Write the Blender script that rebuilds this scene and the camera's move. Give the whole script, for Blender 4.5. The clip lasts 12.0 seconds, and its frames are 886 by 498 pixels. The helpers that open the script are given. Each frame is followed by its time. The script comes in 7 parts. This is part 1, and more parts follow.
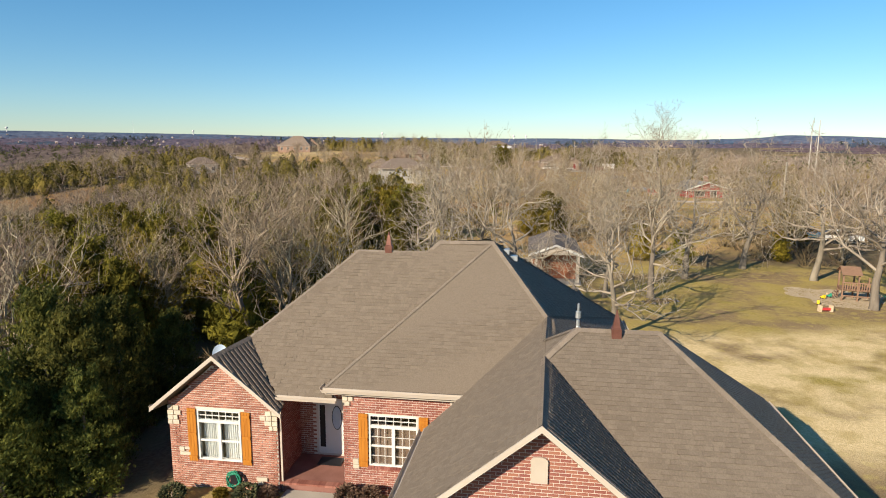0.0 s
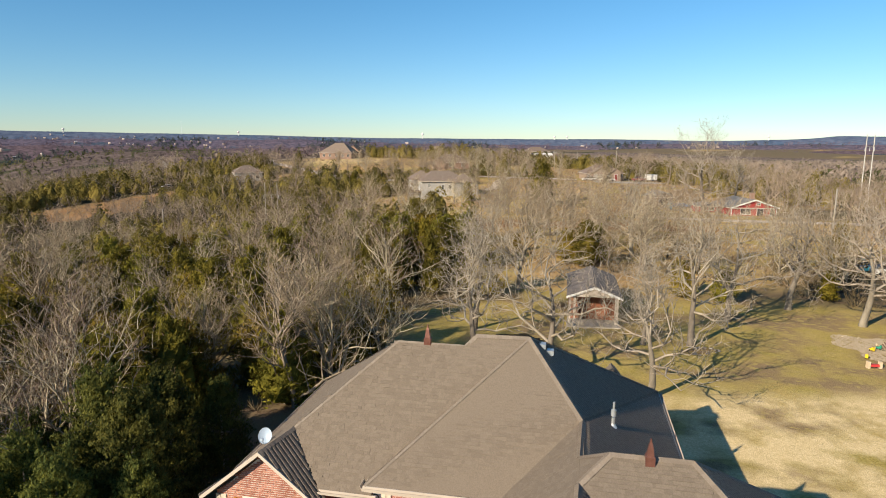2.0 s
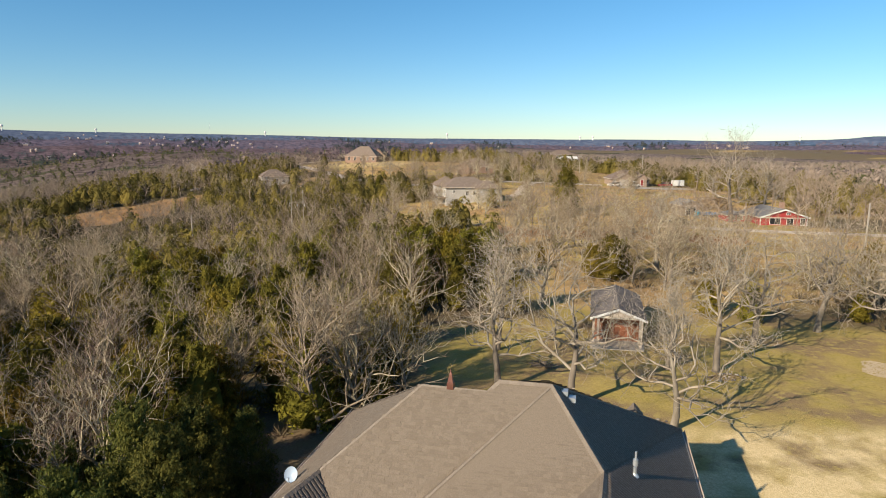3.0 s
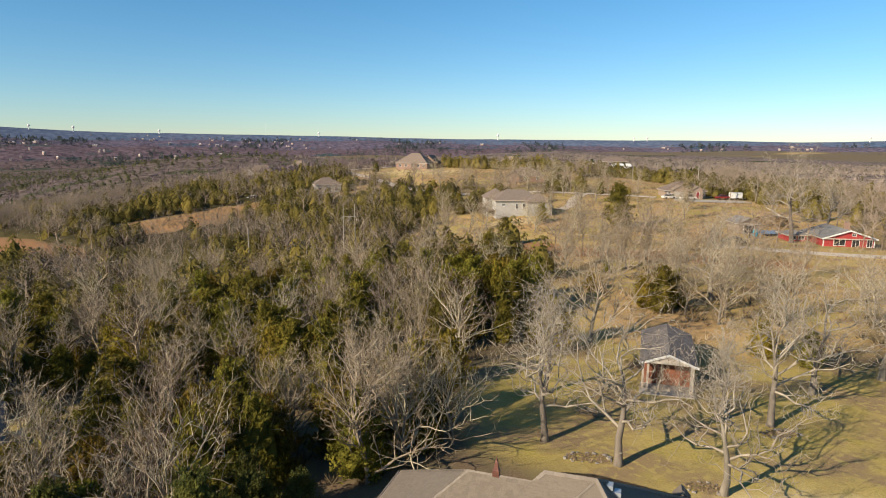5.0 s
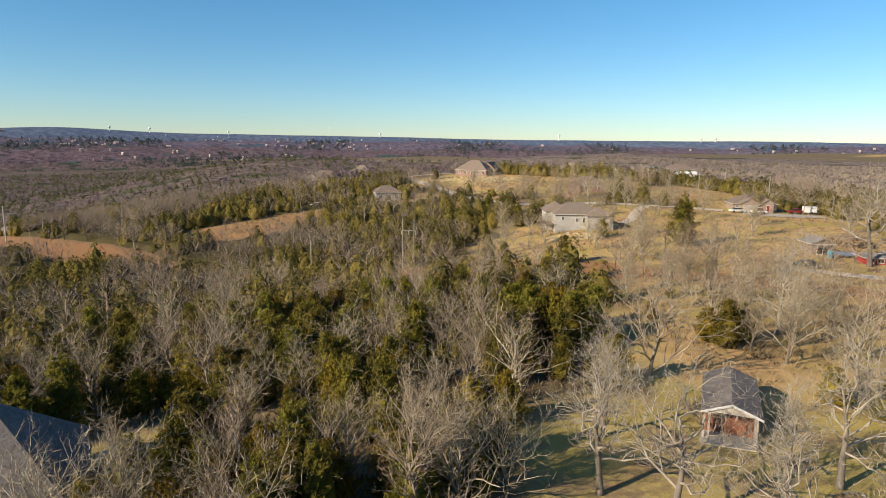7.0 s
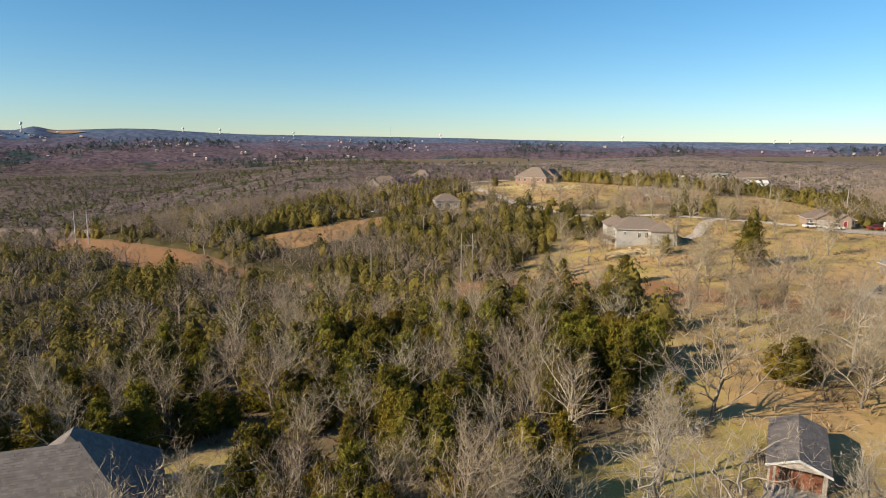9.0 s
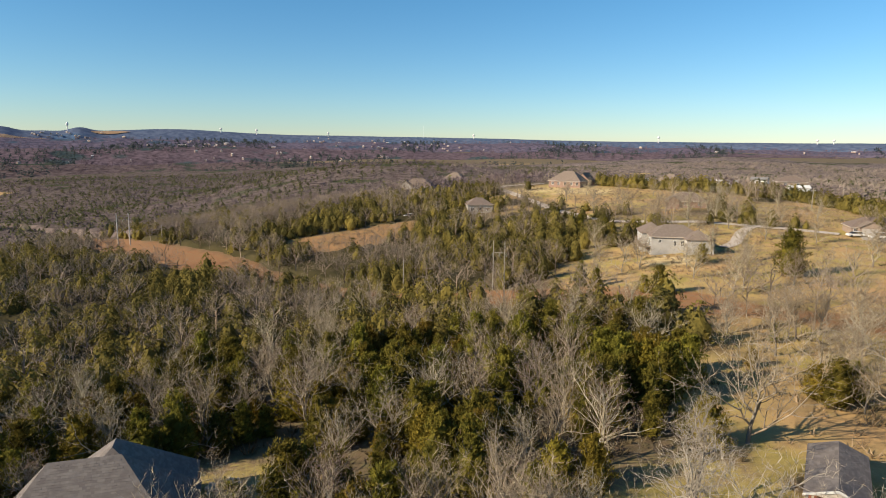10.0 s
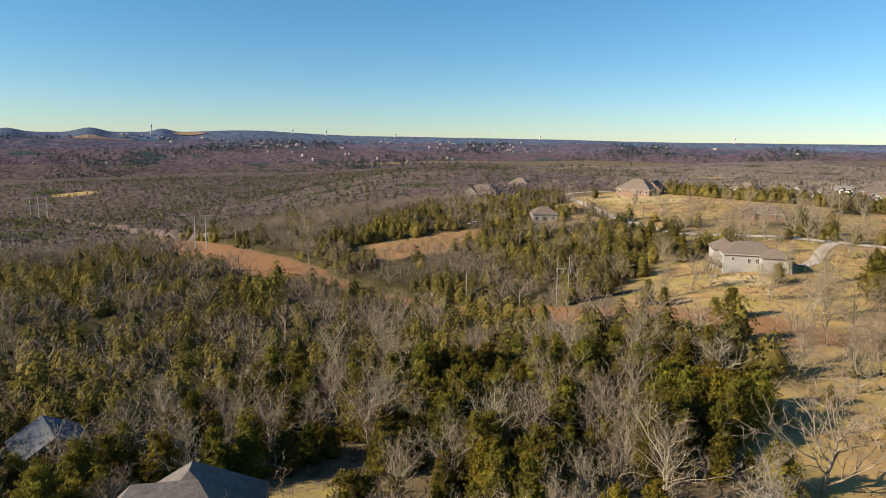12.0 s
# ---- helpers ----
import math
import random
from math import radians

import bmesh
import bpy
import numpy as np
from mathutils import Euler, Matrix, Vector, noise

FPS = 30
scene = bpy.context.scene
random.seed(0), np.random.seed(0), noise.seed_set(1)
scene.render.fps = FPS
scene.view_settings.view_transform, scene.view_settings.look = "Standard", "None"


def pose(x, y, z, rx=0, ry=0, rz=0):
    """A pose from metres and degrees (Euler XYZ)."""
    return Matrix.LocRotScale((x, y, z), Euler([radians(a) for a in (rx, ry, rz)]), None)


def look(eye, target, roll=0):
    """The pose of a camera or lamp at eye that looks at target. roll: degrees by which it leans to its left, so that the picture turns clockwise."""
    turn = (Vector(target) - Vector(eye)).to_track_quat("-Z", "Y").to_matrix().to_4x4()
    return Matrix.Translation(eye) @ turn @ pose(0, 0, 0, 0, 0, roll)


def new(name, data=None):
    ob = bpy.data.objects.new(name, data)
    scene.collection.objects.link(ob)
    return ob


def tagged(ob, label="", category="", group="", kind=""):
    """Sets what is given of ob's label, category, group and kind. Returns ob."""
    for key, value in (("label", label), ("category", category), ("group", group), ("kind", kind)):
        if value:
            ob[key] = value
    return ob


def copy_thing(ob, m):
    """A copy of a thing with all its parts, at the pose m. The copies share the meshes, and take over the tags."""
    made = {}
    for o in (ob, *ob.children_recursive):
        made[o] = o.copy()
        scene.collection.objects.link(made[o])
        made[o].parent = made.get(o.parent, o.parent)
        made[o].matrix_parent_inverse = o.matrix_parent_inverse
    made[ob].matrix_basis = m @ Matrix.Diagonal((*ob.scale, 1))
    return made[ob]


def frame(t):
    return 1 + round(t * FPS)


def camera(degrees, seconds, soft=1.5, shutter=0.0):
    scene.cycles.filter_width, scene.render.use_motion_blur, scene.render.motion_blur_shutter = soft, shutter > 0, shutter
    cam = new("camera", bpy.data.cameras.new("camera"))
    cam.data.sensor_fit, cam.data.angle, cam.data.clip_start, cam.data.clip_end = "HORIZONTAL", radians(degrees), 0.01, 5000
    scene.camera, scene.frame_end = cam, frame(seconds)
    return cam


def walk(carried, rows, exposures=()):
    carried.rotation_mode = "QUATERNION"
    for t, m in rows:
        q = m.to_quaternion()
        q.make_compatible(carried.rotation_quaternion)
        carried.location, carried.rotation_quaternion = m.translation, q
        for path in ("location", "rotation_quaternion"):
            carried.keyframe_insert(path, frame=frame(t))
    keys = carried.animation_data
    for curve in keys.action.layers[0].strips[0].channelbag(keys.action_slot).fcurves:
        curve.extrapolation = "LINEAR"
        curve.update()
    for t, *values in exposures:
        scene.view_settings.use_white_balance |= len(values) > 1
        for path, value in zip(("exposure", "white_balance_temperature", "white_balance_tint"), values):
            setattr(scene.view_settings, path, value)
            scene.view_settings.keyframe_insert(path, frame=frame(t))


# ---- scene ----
cam = camera(70.64, 12.0, soft=1.0)
# seconds, place, tilt, lean, heading
ROWS = [
    (0.0, 0.000, 0.000, 10.750, -9.58, 0.29, -0.00),
    (0.5, 0.000, 0.005, 11.633, -9.58, 0.30, 0.27),
    (1.0, 0.000, 0.010, 12.518, -9.58, 0.31, 1.21),
    (1.5, -0.000, 0.015, 13.405, -9.58, 0.32, 2.37),
    (2.0, -0.002, 0.019, 14.293, -9.58, 0.33, 3.60),
    (2.5, -0.003, 0.022, 15.182, -9.59, 0.34, 4.71),
    (3.0, -0.005, 0.025, 16.072, -9.59, 0.35, 5.81),
    (4.0, -0.011, 0.028, 17.849, -9.59, 0.37, 8.10),
    (5.0, -0.018, 0.030, 19.625, -9.59, 0.40, 10.37),
    (5.5, -0.023, 0.031, 20.510, -9.59, 0.41, 11.80),
    (6.0, -0.027, 0.030, 21.393, -9.59, 0.42, 13.20),
    (6.5, -0.033, 0.029, 22.273, -9.59, 0.44, 14.48),
    (7.0, -0.039, 0.027, 23.150, -9.60, 0.45, 15.76),
    (8.0, -0.052, 0.022, 24.887, -9.60, 0.48, 18.59),
    (9.0, -0.067, 0.016, 26.618, -9.60, 0.51, 21.18),
    (9.5, -0.075, 0.012, 27.472, -9.61, 0.53, 22.69),
    (10.0, -0.084, 0.007, 28.321, -9.61, 0.55, 24.16),
    (10.5, -0.093, 0.002, 29.164, -9.61, 0.57, 25.49),
    (11.0, -0.102, -0.004, 30.000, -9.62, 0.58, 27.00),
    (11.5, -0.112, -0.011, 30.829, -9.62, 0.60, 28.54),
    (12.0, -0.123, -0.018, 31.650, -9.62, 0.62, 30.06),
]
walk(cam, [(t, pose(x, y, z, 90 + tilt, 0, yaw) @ pose(0, 0, 0, 0, 0, lean)) for t, x, y, z, tilt, lean, yaw in ROWS])

# ---- light ----
SUN_AZ, SUN_EL = 223.0, 25.5          # degrees: compass direction of the sun from +y clockwise, height
world = bpy.data.worlds.new("world")
scene.world = world
world.use_nodes = True
wn = world.node_tree.nodes
sky = wn.new("ShaderNodeTexSky")
sky.sky_type = "NISHITA"
sky.sun_disc = False
sky.sun_elevation, sky.sun_rotation = radians(SUN_EL), radians(SUN_AZ)
sky.altitude, sky.air_density, sky.dust_density, sky.ozone_density = 300, 1.0, 0.0, 3.0
tint = wn.new("ShaderNodeMix")
tint.data_type, tint.blend_type = "RGBA", "MULTIPLY"
tint.inputs[0].default_value = 1.0
aloft, split, low_to_high, blend = wn.new("ShaderNodeTexCoord"), wn.new("ShaderNodeSeparateXYZ"), wn.new("ShaderNodeMapRange"), wn.new("ShaderNodeMix")
blend.data_type = "RGBA"
blend.inputs[6].default_value, blend.inputs[7].default_value = (0.79, 0.90, 1.05, 1), (0.69, 1.03, 1.12, 1)     # near the horizon, overhead
low_to_high.inputs["From Min"].default_value, low_to_high.inputs["From Max"].default_value = 0.0, 0.22
wl = world.node_tree.links
wl.new(aloft.outputs["Generated"], split.inputs[0]), wl.new(split.outputs[2], low_to_high.inputs[0])
wl.new(low_to_high.outputs[0], blend.inputs[0]), wl.new(blend.outputs[2], tint.inputs[7])
deep = wn.new("ShaderNodeHueSaturation")
deep.inputs["Saturation"].default_value = 1.12
wl.new(sky.outputs[0], deep.inputs["Color"])
wl.new(deep.outputs[0], tint.inputs[6])
world.node_tree.links.new(tint.outputs[2], wn["Background"].inputs["Color"])
wn["Background"].inputs["Strength"].default_value = 0.07
sun_data = bpy.data.lights.new("sun", "SUN")
sun_data.energy, sun_data.angle, sun_data.color = 5.0, radians(0.6), (1.0, 0.86, 0.66)
sun = new("sun", sun_data)
sa, se = radians(SUN_AZ), radians(SUN_EL)
sun.matrix_world = look((300 * math.sin(sa) * math.cos(se), 300 * math.cos(sa) * math.cos(se), 300 * math.sin(se)), (0, 0, 0))
scene.view_settings.exposure = 0.78

# ---- materials ----
def material(name, a, b, scale=4.0, rough=0.85, bump=0.0, fine=40.0, metal=0.0, island=0.0, per_object=0.0, coords="Object", stretch=(1, 1, 1), spec=0.3, tone=0.0):
    """A surface of two tones mixed by coarse and fine noise, with relief, and shifts of value by piece, by tree or by object."""
    m = bpy.data.materials.new(name)
    m.use_nodes = True
    n, l = m.node_tree.nodes, m.node_tree.links
    shader = n["Principled BSDF"]
    shader.inputs["Roughness"].default_value, shader.inputs["Metallic"].default_value = rough, metal
    shader.inputs["Specular IOR Level"].default_value = spec
    tc, mp = n.new("ShaderNodeTexCoord"), n.new("ShaderNodeMapping")
    mp.inputs["Scale"].default_value = stretch
    l.new(tc.outputs[coords], mp.inputs[0])
    coarse, grain = n.new("ShaderNodeTexNoise"), n.new("ShaderNodeTexNoise")
    for tex, s in ((coarse, scale), (grain, fine)):
        tex.inputs["Scale"].default_value, tex.inputs["Detail"].default_value = s, 4
        l.new(mp.outputs[0], tex.inputs["Vector"])
    mix = n.new("ShaderNodeMix")
    mix.data_type = "RGBA"
    mix.inputs[6].default_value, mix.inputs[7].default_value = (*a, 1), (*b, 1)
    add = n.new("ShaderNodeMath")
    add.operation = "MULTIPLY_ADD"
    add.inputs[1].default_value = 0.5
    l.new(grain.outputs[0], add.inputs[0])
    half = n.new("ShaderNodeMath")
    half.operation = "MULTIPLY_ADD"
    half.inputs[1].default_value, half.inputs[2].default_value = 1.7, -0.6
    l.new(coarse.outputs[0], half.inputs[0])
    l.new(half.outputs[0], add.inputs[2])
    if island:
        geo = n.new("ShaderNodeNewGeometry")
        isl = n.new("ShaderNodeMath")
        isl.operation = "MULTIPLY_ADD"
        isl.inputs[1].default_value = island
        l.new(geo.outputs["Random Per Island"], isl.inputs[0])
        l.new(add.outputs[0], isl.inputs[2])
        add = isl
    if tone:
        own, shift = n.new("ShaderNodeAttribute"), n.new("ShaderNodeMath")
        own.attribute_name = "tone"
        shift.operation = "MULTIPLY_ADD"
        shift.inputs[1].default_value = tone
        l.new(own.outputs["Fac"], shift.inputs[0])
        l.new(add.outputs[0], shift.inputs[2])
        add = shift
    sub = n.new("ShaderNodeMath")
    sub.operation, sub.use_clamp = "SUBTRACT", True
    sub.inputs[1].default_value = 0.25 + island / 2 + tone / 2
    l.new(add.outputs[0], sub.inputs[0])
    l.new(sub.outputs[0], mix.inputs[0])
    colour = mix.outputs[2]
    if per_object:
        info, hsv, val, hue = n.new("ShaderNodeObjectInfo"), n.new("ShaderNodeHueSaturation"), n.new("ShaderNodeMapRange"), n.new("ShaderNodeMapRange")
        val.inputs["To Min"].default_value, val.inputs["To Max"].default_value = 1 - per_object, 1 + per_object
        hue.inputs["To Min"].default_value, hue.inputs["To Max"].default_value = 0.5 - per_object * 0.06, 0.5 + per_object * 0.06
        l.new(info.outputs["Random"], val.inputs[0])
        l.new(info.outputs["Random"], hue.inputs[0])
        l.new(val.outputs[0], hsv.inputs["Value"])
        l.new(hue.outputs[0], hsv.inputs["Hue"])
        l.new(colour, hsv.inputs["Color"])
        colour = hsv.outputs[0]
    l.new(colour, shader.inputs["Base Color"])
    if bump:
        bp = n.new("ShaderNodeBump")
        bp.inputs["Strength"].default_value, bp.inputs["Distance"].default_value = bump, 0.02
        l.new(grain.outputs[0], bp.inputs["Height"])
        l.new(bp.outputs[0], shader.inputs["Normal"])
    return m


def leaf_material(name, a, b, scale, island, per_object, tone=0.0):
    """Foliage that also lets light through."""
    m = material(name, a, b, scale, 0.9, 0, 6, island=island, per_object=per_object, spec=0.1, tone=tone)
    n, l = m.node_tree.nodes, m.node_tree.links
    thin, mix = n.new("ShaderNodeBsdfTranslucent"), n.new("ShaderNodeMixShader")
    mix.inputs[0].default_value = 0.35
    shader = n["Principled BSDF"]
    l.new(shader.inputs["Base Color"].links[0].from_socket, thin.inputs[0])
    l.new(shader.outputs[0], mix.inputs[1]), l.new(thin.outputs[0], mix.inputs[2])
    l.new(mix.outputs[0], n["Material Output"].inputs[0])
    return m


def glass(name, tint=(0.9, 0.95, 1.0)):
    m = bpy.data.materials.new(name)
    m.use_nodes = True
    n, l = m.node_tree.nodes, m.node_tree.links
    out = n["Material Output"]
    clear, gloss, mix, fr = n.new("ShaderNodeBsdfTransparent"), n.new("ShaderNodeBsdfGlossy"), n.new("ShaderNodeMixShader"), n.new("ShaderNodeFresnel")
    clear.inputs[0].default_value, gloss.inputs["Roughness"].default_value = (*tint, 1), 0.02
    fr.inputs[0].default_value = 1.5
    l.new(fr.outputs[0], mix.inputs[0]), l.new(clear.outputs[0], mix.inputs[1]), l.new(gloss.outputs[0], mix.inputs[2])
    l.new(mix.outputs[0], out.inputs[0])
    return m


SHINGLE = material("shingle", (0.141, 0.113, 0.086), (0.207, 0.168, 0.130), 25, 0.92, 0.5, 80, island=0.45)
SHINGLE_FAR = material("shingle_far", (0.165, 0.125, 0.098), (0.232, 0.178, 0.142), 1.5, 0.92, 0.4, 12, per_object=0.15)
SHINGLE_GREY = material("shingle_grey", (0.164, 0.156, 0.148), (0.262, 0.254, 0.238), 1.2, 0.92, 0.4, 14)
BRICK = material("brick", (0.21, 0.075, 0.055), (0.37, 0.165, 0.125), 1.2, 0.9, 0.5, 30, island=0.9, per_object=0.15)
BRICK_FAR = material("brick_far", (0.235, 0.148, 0.11), (0.325, 0.22, 0.165), 1.0, 0.9, 0.4, 9)
MORTAR = material("mortar", (0.52, 0.46, 0.40), (0.66, 0.60, 0.52), 3, 0.95, 0.4, 50)
TRIM = material("cream_paint", (0.42, 0.362, 0.302), (0.49, 0.43, 0.365), 2, 0.6, 0.1, 30)
WHITE = material("white_paint", (0.58, 0.57, 0.54), (0.66, 0.65, 0.62), 2, 0.5, 0.05, 30)
STONE = material("cream_stone", (0.451, 0.394, 0.312), (0.590, 0.533, 0.443), 3, 0.9, 0.7, 25, per_object=0.1)
CEDAR_WOOD = material("stained_cedar", (0.344, 0.123, 0.012), (0.492, 0.205, 0.025), 2, 0.6, 0.3, 30, stretch=(6, 6, 0.6))
CURTAIN = material("curtain", (0.62, 0.6, 0.55), (0.78, 0.76, 0.7), 3, 0.9, 0.2, 12, stretch=(6, 6, 0.4))
BLIND = material("brown_blind", (0.17, 0.105, 0.07), (0.25, 0.165, 0.115), 3, 0.8, 0.2, 20)
ROOM = material("room_dark", (0.05, 0.045, 0.04), (0.08, 0.07, 0.06), 2, 0.9)
COPPER = material("brown_metal", (0.13, 0.055, 0.04), (0.22, 0.10, 0.075), 4, 0.45, 0.2, 30, metal=0.4)
STEEL = material("galvanised", (0.45, 0.47, 0.48), (0.62, 0.64, 0.65), 6, 0.4, 0.1, 40, metal=0.6)
# blue share is sky light on the shaded dish, put into the colour
DISH = material("dish_grey_skylit", (0.32, 0.40, 0.50), (0.42, 0.50, 0.58), 3, 0.35)
CONCRETE = material("concrete", (0.328, 0.295, 0.246), (0.451, 0.410, 0.353), 1.2, 0.92, 0.4, 30)
PAVER = material("porch_brick", (0.20, 0.09, 0.07), (0.30, 0.15, 0.12), 2, 0.9, 0.4, 30)
BARK = material("bark", (0.21, 0.18, 0.14), (0.46, 0.405, 0.33), 1.0, 0.95, 0.8, 18, per_object=0.12, stretch=(1, 1, 0.35))
BARK_WOOD = material("bark_woodland", (0.25, 0.205, 0.14), (0.58, 0.49, 0.345), 1.0, 0.95, 0.8, 18, per_object=0.2, stretch=(1, 1, 0.35))
TWIG = material("twig", (0.18, 0.142, 0.10), (0.34, 0.275, 0.195), 0.5, 0.95, 0, 8, island=0.6, per_object=0.18)
TWIG_WOOD = material("twig_woodland", (0.16, 0.115, 0.075), (0.292, 0.215, 0.142), 0.4, 0.95, 0, 8, island=0.6, per_object=0.22)
TWIG_RED = material("twig_reddish", (0.16, 0.112, 0.082), (0.285, 0.205, 0.152), 0.5, 0.95, 0, 8, island=0.6, per_object=0.2)
LEAF = leaf_material("cedar_leaf", (0.085, 0.077, 0.014), (0.31, 0.25, 0.037), 0.35, 0.5, 0.22)
LEAF_GOLD = leaf_material("cedar_leaf_gold", (0.13, 0.099, 0.016), (0.41, 0.29, 0.042), 0.35, 0.5, 0.22)
SHED_SHINGLE = material("shed_shingle", (0.13, 0.11, 0.10), (0.21, 0.185, 0.165), 1.2, 0.92, 0.4, 30, island=0.6)
FIELDSTONE = material("fieldstone", (0.16, 0.14, 0.12), (0.34, 0.31, 0.27), 3, 0.9, 0.6, 25, per_object=0.3)
WOOD_OLD = material("weathered_wood", (0.180, 0.139, 0.107), (0.279, 0.230, 0.180), 2, 0.9, 0.5, 30, stretch=(5, 5, 0.5))
POLE_PALE = material("pole_pale", (0.38, 0.36, 0.33), (0.52, 0.50, 0.46), 1, 0.8, 0.3, 10, stretch=(4, 4, 0.3))
POLE_WOOD = material("pole_wood", (0.24, 0.215, 0.18), (0.36, 0.33, 0.285), 1, 0.9, 0.3, 10, stretch=(4, 4, 0.3))
RED_SIDING = material("red_siding", (0.30, 0.035, 0.035), (0.38, 0.06, 0.055), 0.8, 0.7, 0.2, 10)
RUST_DOOR = material("rust_door", (0.20, 0.075, 0.04), (0.30, 0.12, 0.07), 1.5, 0.8, 0.3, 12, stretch=(8, 8, 0.5))
BEIGE_SIDING = material("beige_siding", (0.33, 0.30, 0.265), (0.42, 0.385, 0.34), 0.6, 0.8, 0.2, 6)
GRAVEL = material("gravel", (0.46, 0.385, 0.31), (0.60, 0.52, 0.43), 0.5, 0.95, 0.5, 8)
GREEN = material("green_plastic", (0.02, 0.20, 0.12), (0.03, 0.28, 0.17), 3, 0.4)
RED = material("red_plastic", (0.45, 0.04, 0.04), (0.52, 0.06, 0.06), 3, 0.4)
YELLOW = material("yellow_plastic", (0.65, 0.45, 0.02), (0.72, 0.52, 0.03), 3, 0.4)
BLUE = material("blue_plastic", (0.05, 0.25, 0.34), (0.08, 0.32, 0.42), 3, 0.4)
BLACK = material("black_paint", (0.015, 0.015, 0.017), (0.03, 0.03, 0.033), 3, 0.35)
MAROON = material("maroon_paint", (0.18, 0.02, 0.02), (0.22, 0.03, 0.03), 3, 0.35)
MULCH = material("mulch", (0.47, 0.37, 0.24), (0.62, 0.51, 0.36), 2, 0.95, 0.8, 14)
SHRUB = material("shrub_leaf", (0.05, 0.06, 0.025), (0.12, 0.11, 0.05), 2, 0.9, 0, 10, island=0.6)
SHRUB_RED = material("shrub_reddish", (0.10, 0.06, 0.04), (0.18, 0.11, 0.07), 2, 0.9, 0, 10, island=0.6)
PANE = glass("pane")

# ---- mesh helpers ----
class Geo:
    """Collects vertices and faces of one mesh."""
    def __init__(self):
        self.v, self.f = [], []

    def face(self, *pts):
        k = len(self.v)
        self.v.extend(tuple(p) for p in pts)
        self.f.append(tuple(range(k, k + len(pts))))

    def box(self, x0, x1, y0, y1, z0, z1, m=None):
        k = len(self.v)
        pts = [(x, y, z) for z in (z0, z1) for y in (y0, y1) for x in (x0, x1)]
        self.v.extend(tuple(m @ Vector(p)) for p in pts) if m else self.v.extend(pts)
        for q in ((0, 2, 3, 1), (4, 5, 7, 6), (0, 1, 5, 4), (2, 6, 7, 3), (0, 4, 6, 2), (1, 3, 7, 5)):
            self.f.append(tuple(k + i for i in q))

    def prism(self, poly, offset):
        """A closed slab between poly and poly moved by offset."""
        k, n = len(self.v), len(poly)
        self.v.extend(tuple(p) for p in poly)
        self.v.extend(tuple(p[i] + offset[i] for i in range(3)) for p in poly)
        self.f.append(tuple(range(k, k + n)))
        self.f.append(tuple(range(k + 2 * n - 1, k + n - 1, -1)))
        for i in range(n):
            j = (i + 1) % n
            self.f.append((k + j, k + i, k + n + i, k + n + j))

    def tube(self, pts, radii, sides=6, caps=True):
        k0 = len(self.v)
        up = Vector((0.31, 0.17, 0.93))
        for i, p in enumerate(pts):
            p = Vector(p)
            d = (Vector(pts[min(i + 1, len(pts) - 1)]) - Vector(pts[max(i - 1, 0)])).normalized()
            a = d.cross(up)
            a = a.normalized() if a.length > 0.05 else d.cross(Vector((1, 0, 0))).normalized()
            b = d.cross(a)
            for s in range(sides):
                w = 2 * math.pi * s / sides
                self.v.append(tuple(p + radii[i] * (math.cos(w) * a + math.sin(w) * b)))
        for i in range(len(pts) - 1):
            for s in range(sides):
                t = (s + 1) % sides
                a, b = k0 + i * sides, k0 + (i + 1) * sides
                self.f.append((a + s, a + t, b + t, b + s))
        if caps:
            self.f.append(tuple(k0 + s for s in reversed(range(sides))))
            e = k0 + (len(pts) - 1) * sides
            self.f.append(tuple(e + s for s in range(sides)))

    def mesh(self, name, mat, smooth=False):
        me = bpy.data.meshes.new(name)
        me.from_pydata(self.v, [], self.f)
        me.materials.append(mat)
        if smooth:
            me.shade_smooth()
        me.update()
        return me


def part(name, g, mat, parent=None, label="", smooth=False):
    ob = new(name, g.mesh(name, mat, smooth) if isinstance(g, Geo) else g)
    ob.parent = parent
    return tagged(ob, label)


def thing(name, m, label, category, group="", kind=""):
    e = new(name)
    e.matrix_world = m
    e.empty_display_size = 0.3
    return tagged(e, label, category, group, kind)


# ---- ground ----
def smooth(e0, e1, x):
    t = np.clip((x - e0) / (e1 - e0), 0, 1)
    return t * t * (3 - 2 * t)


def bump(x, y, cx, cy, h, r):
    return h * np.exp(-((x - cx) ** 2 + (y - cy) ** 2) / (r * r))


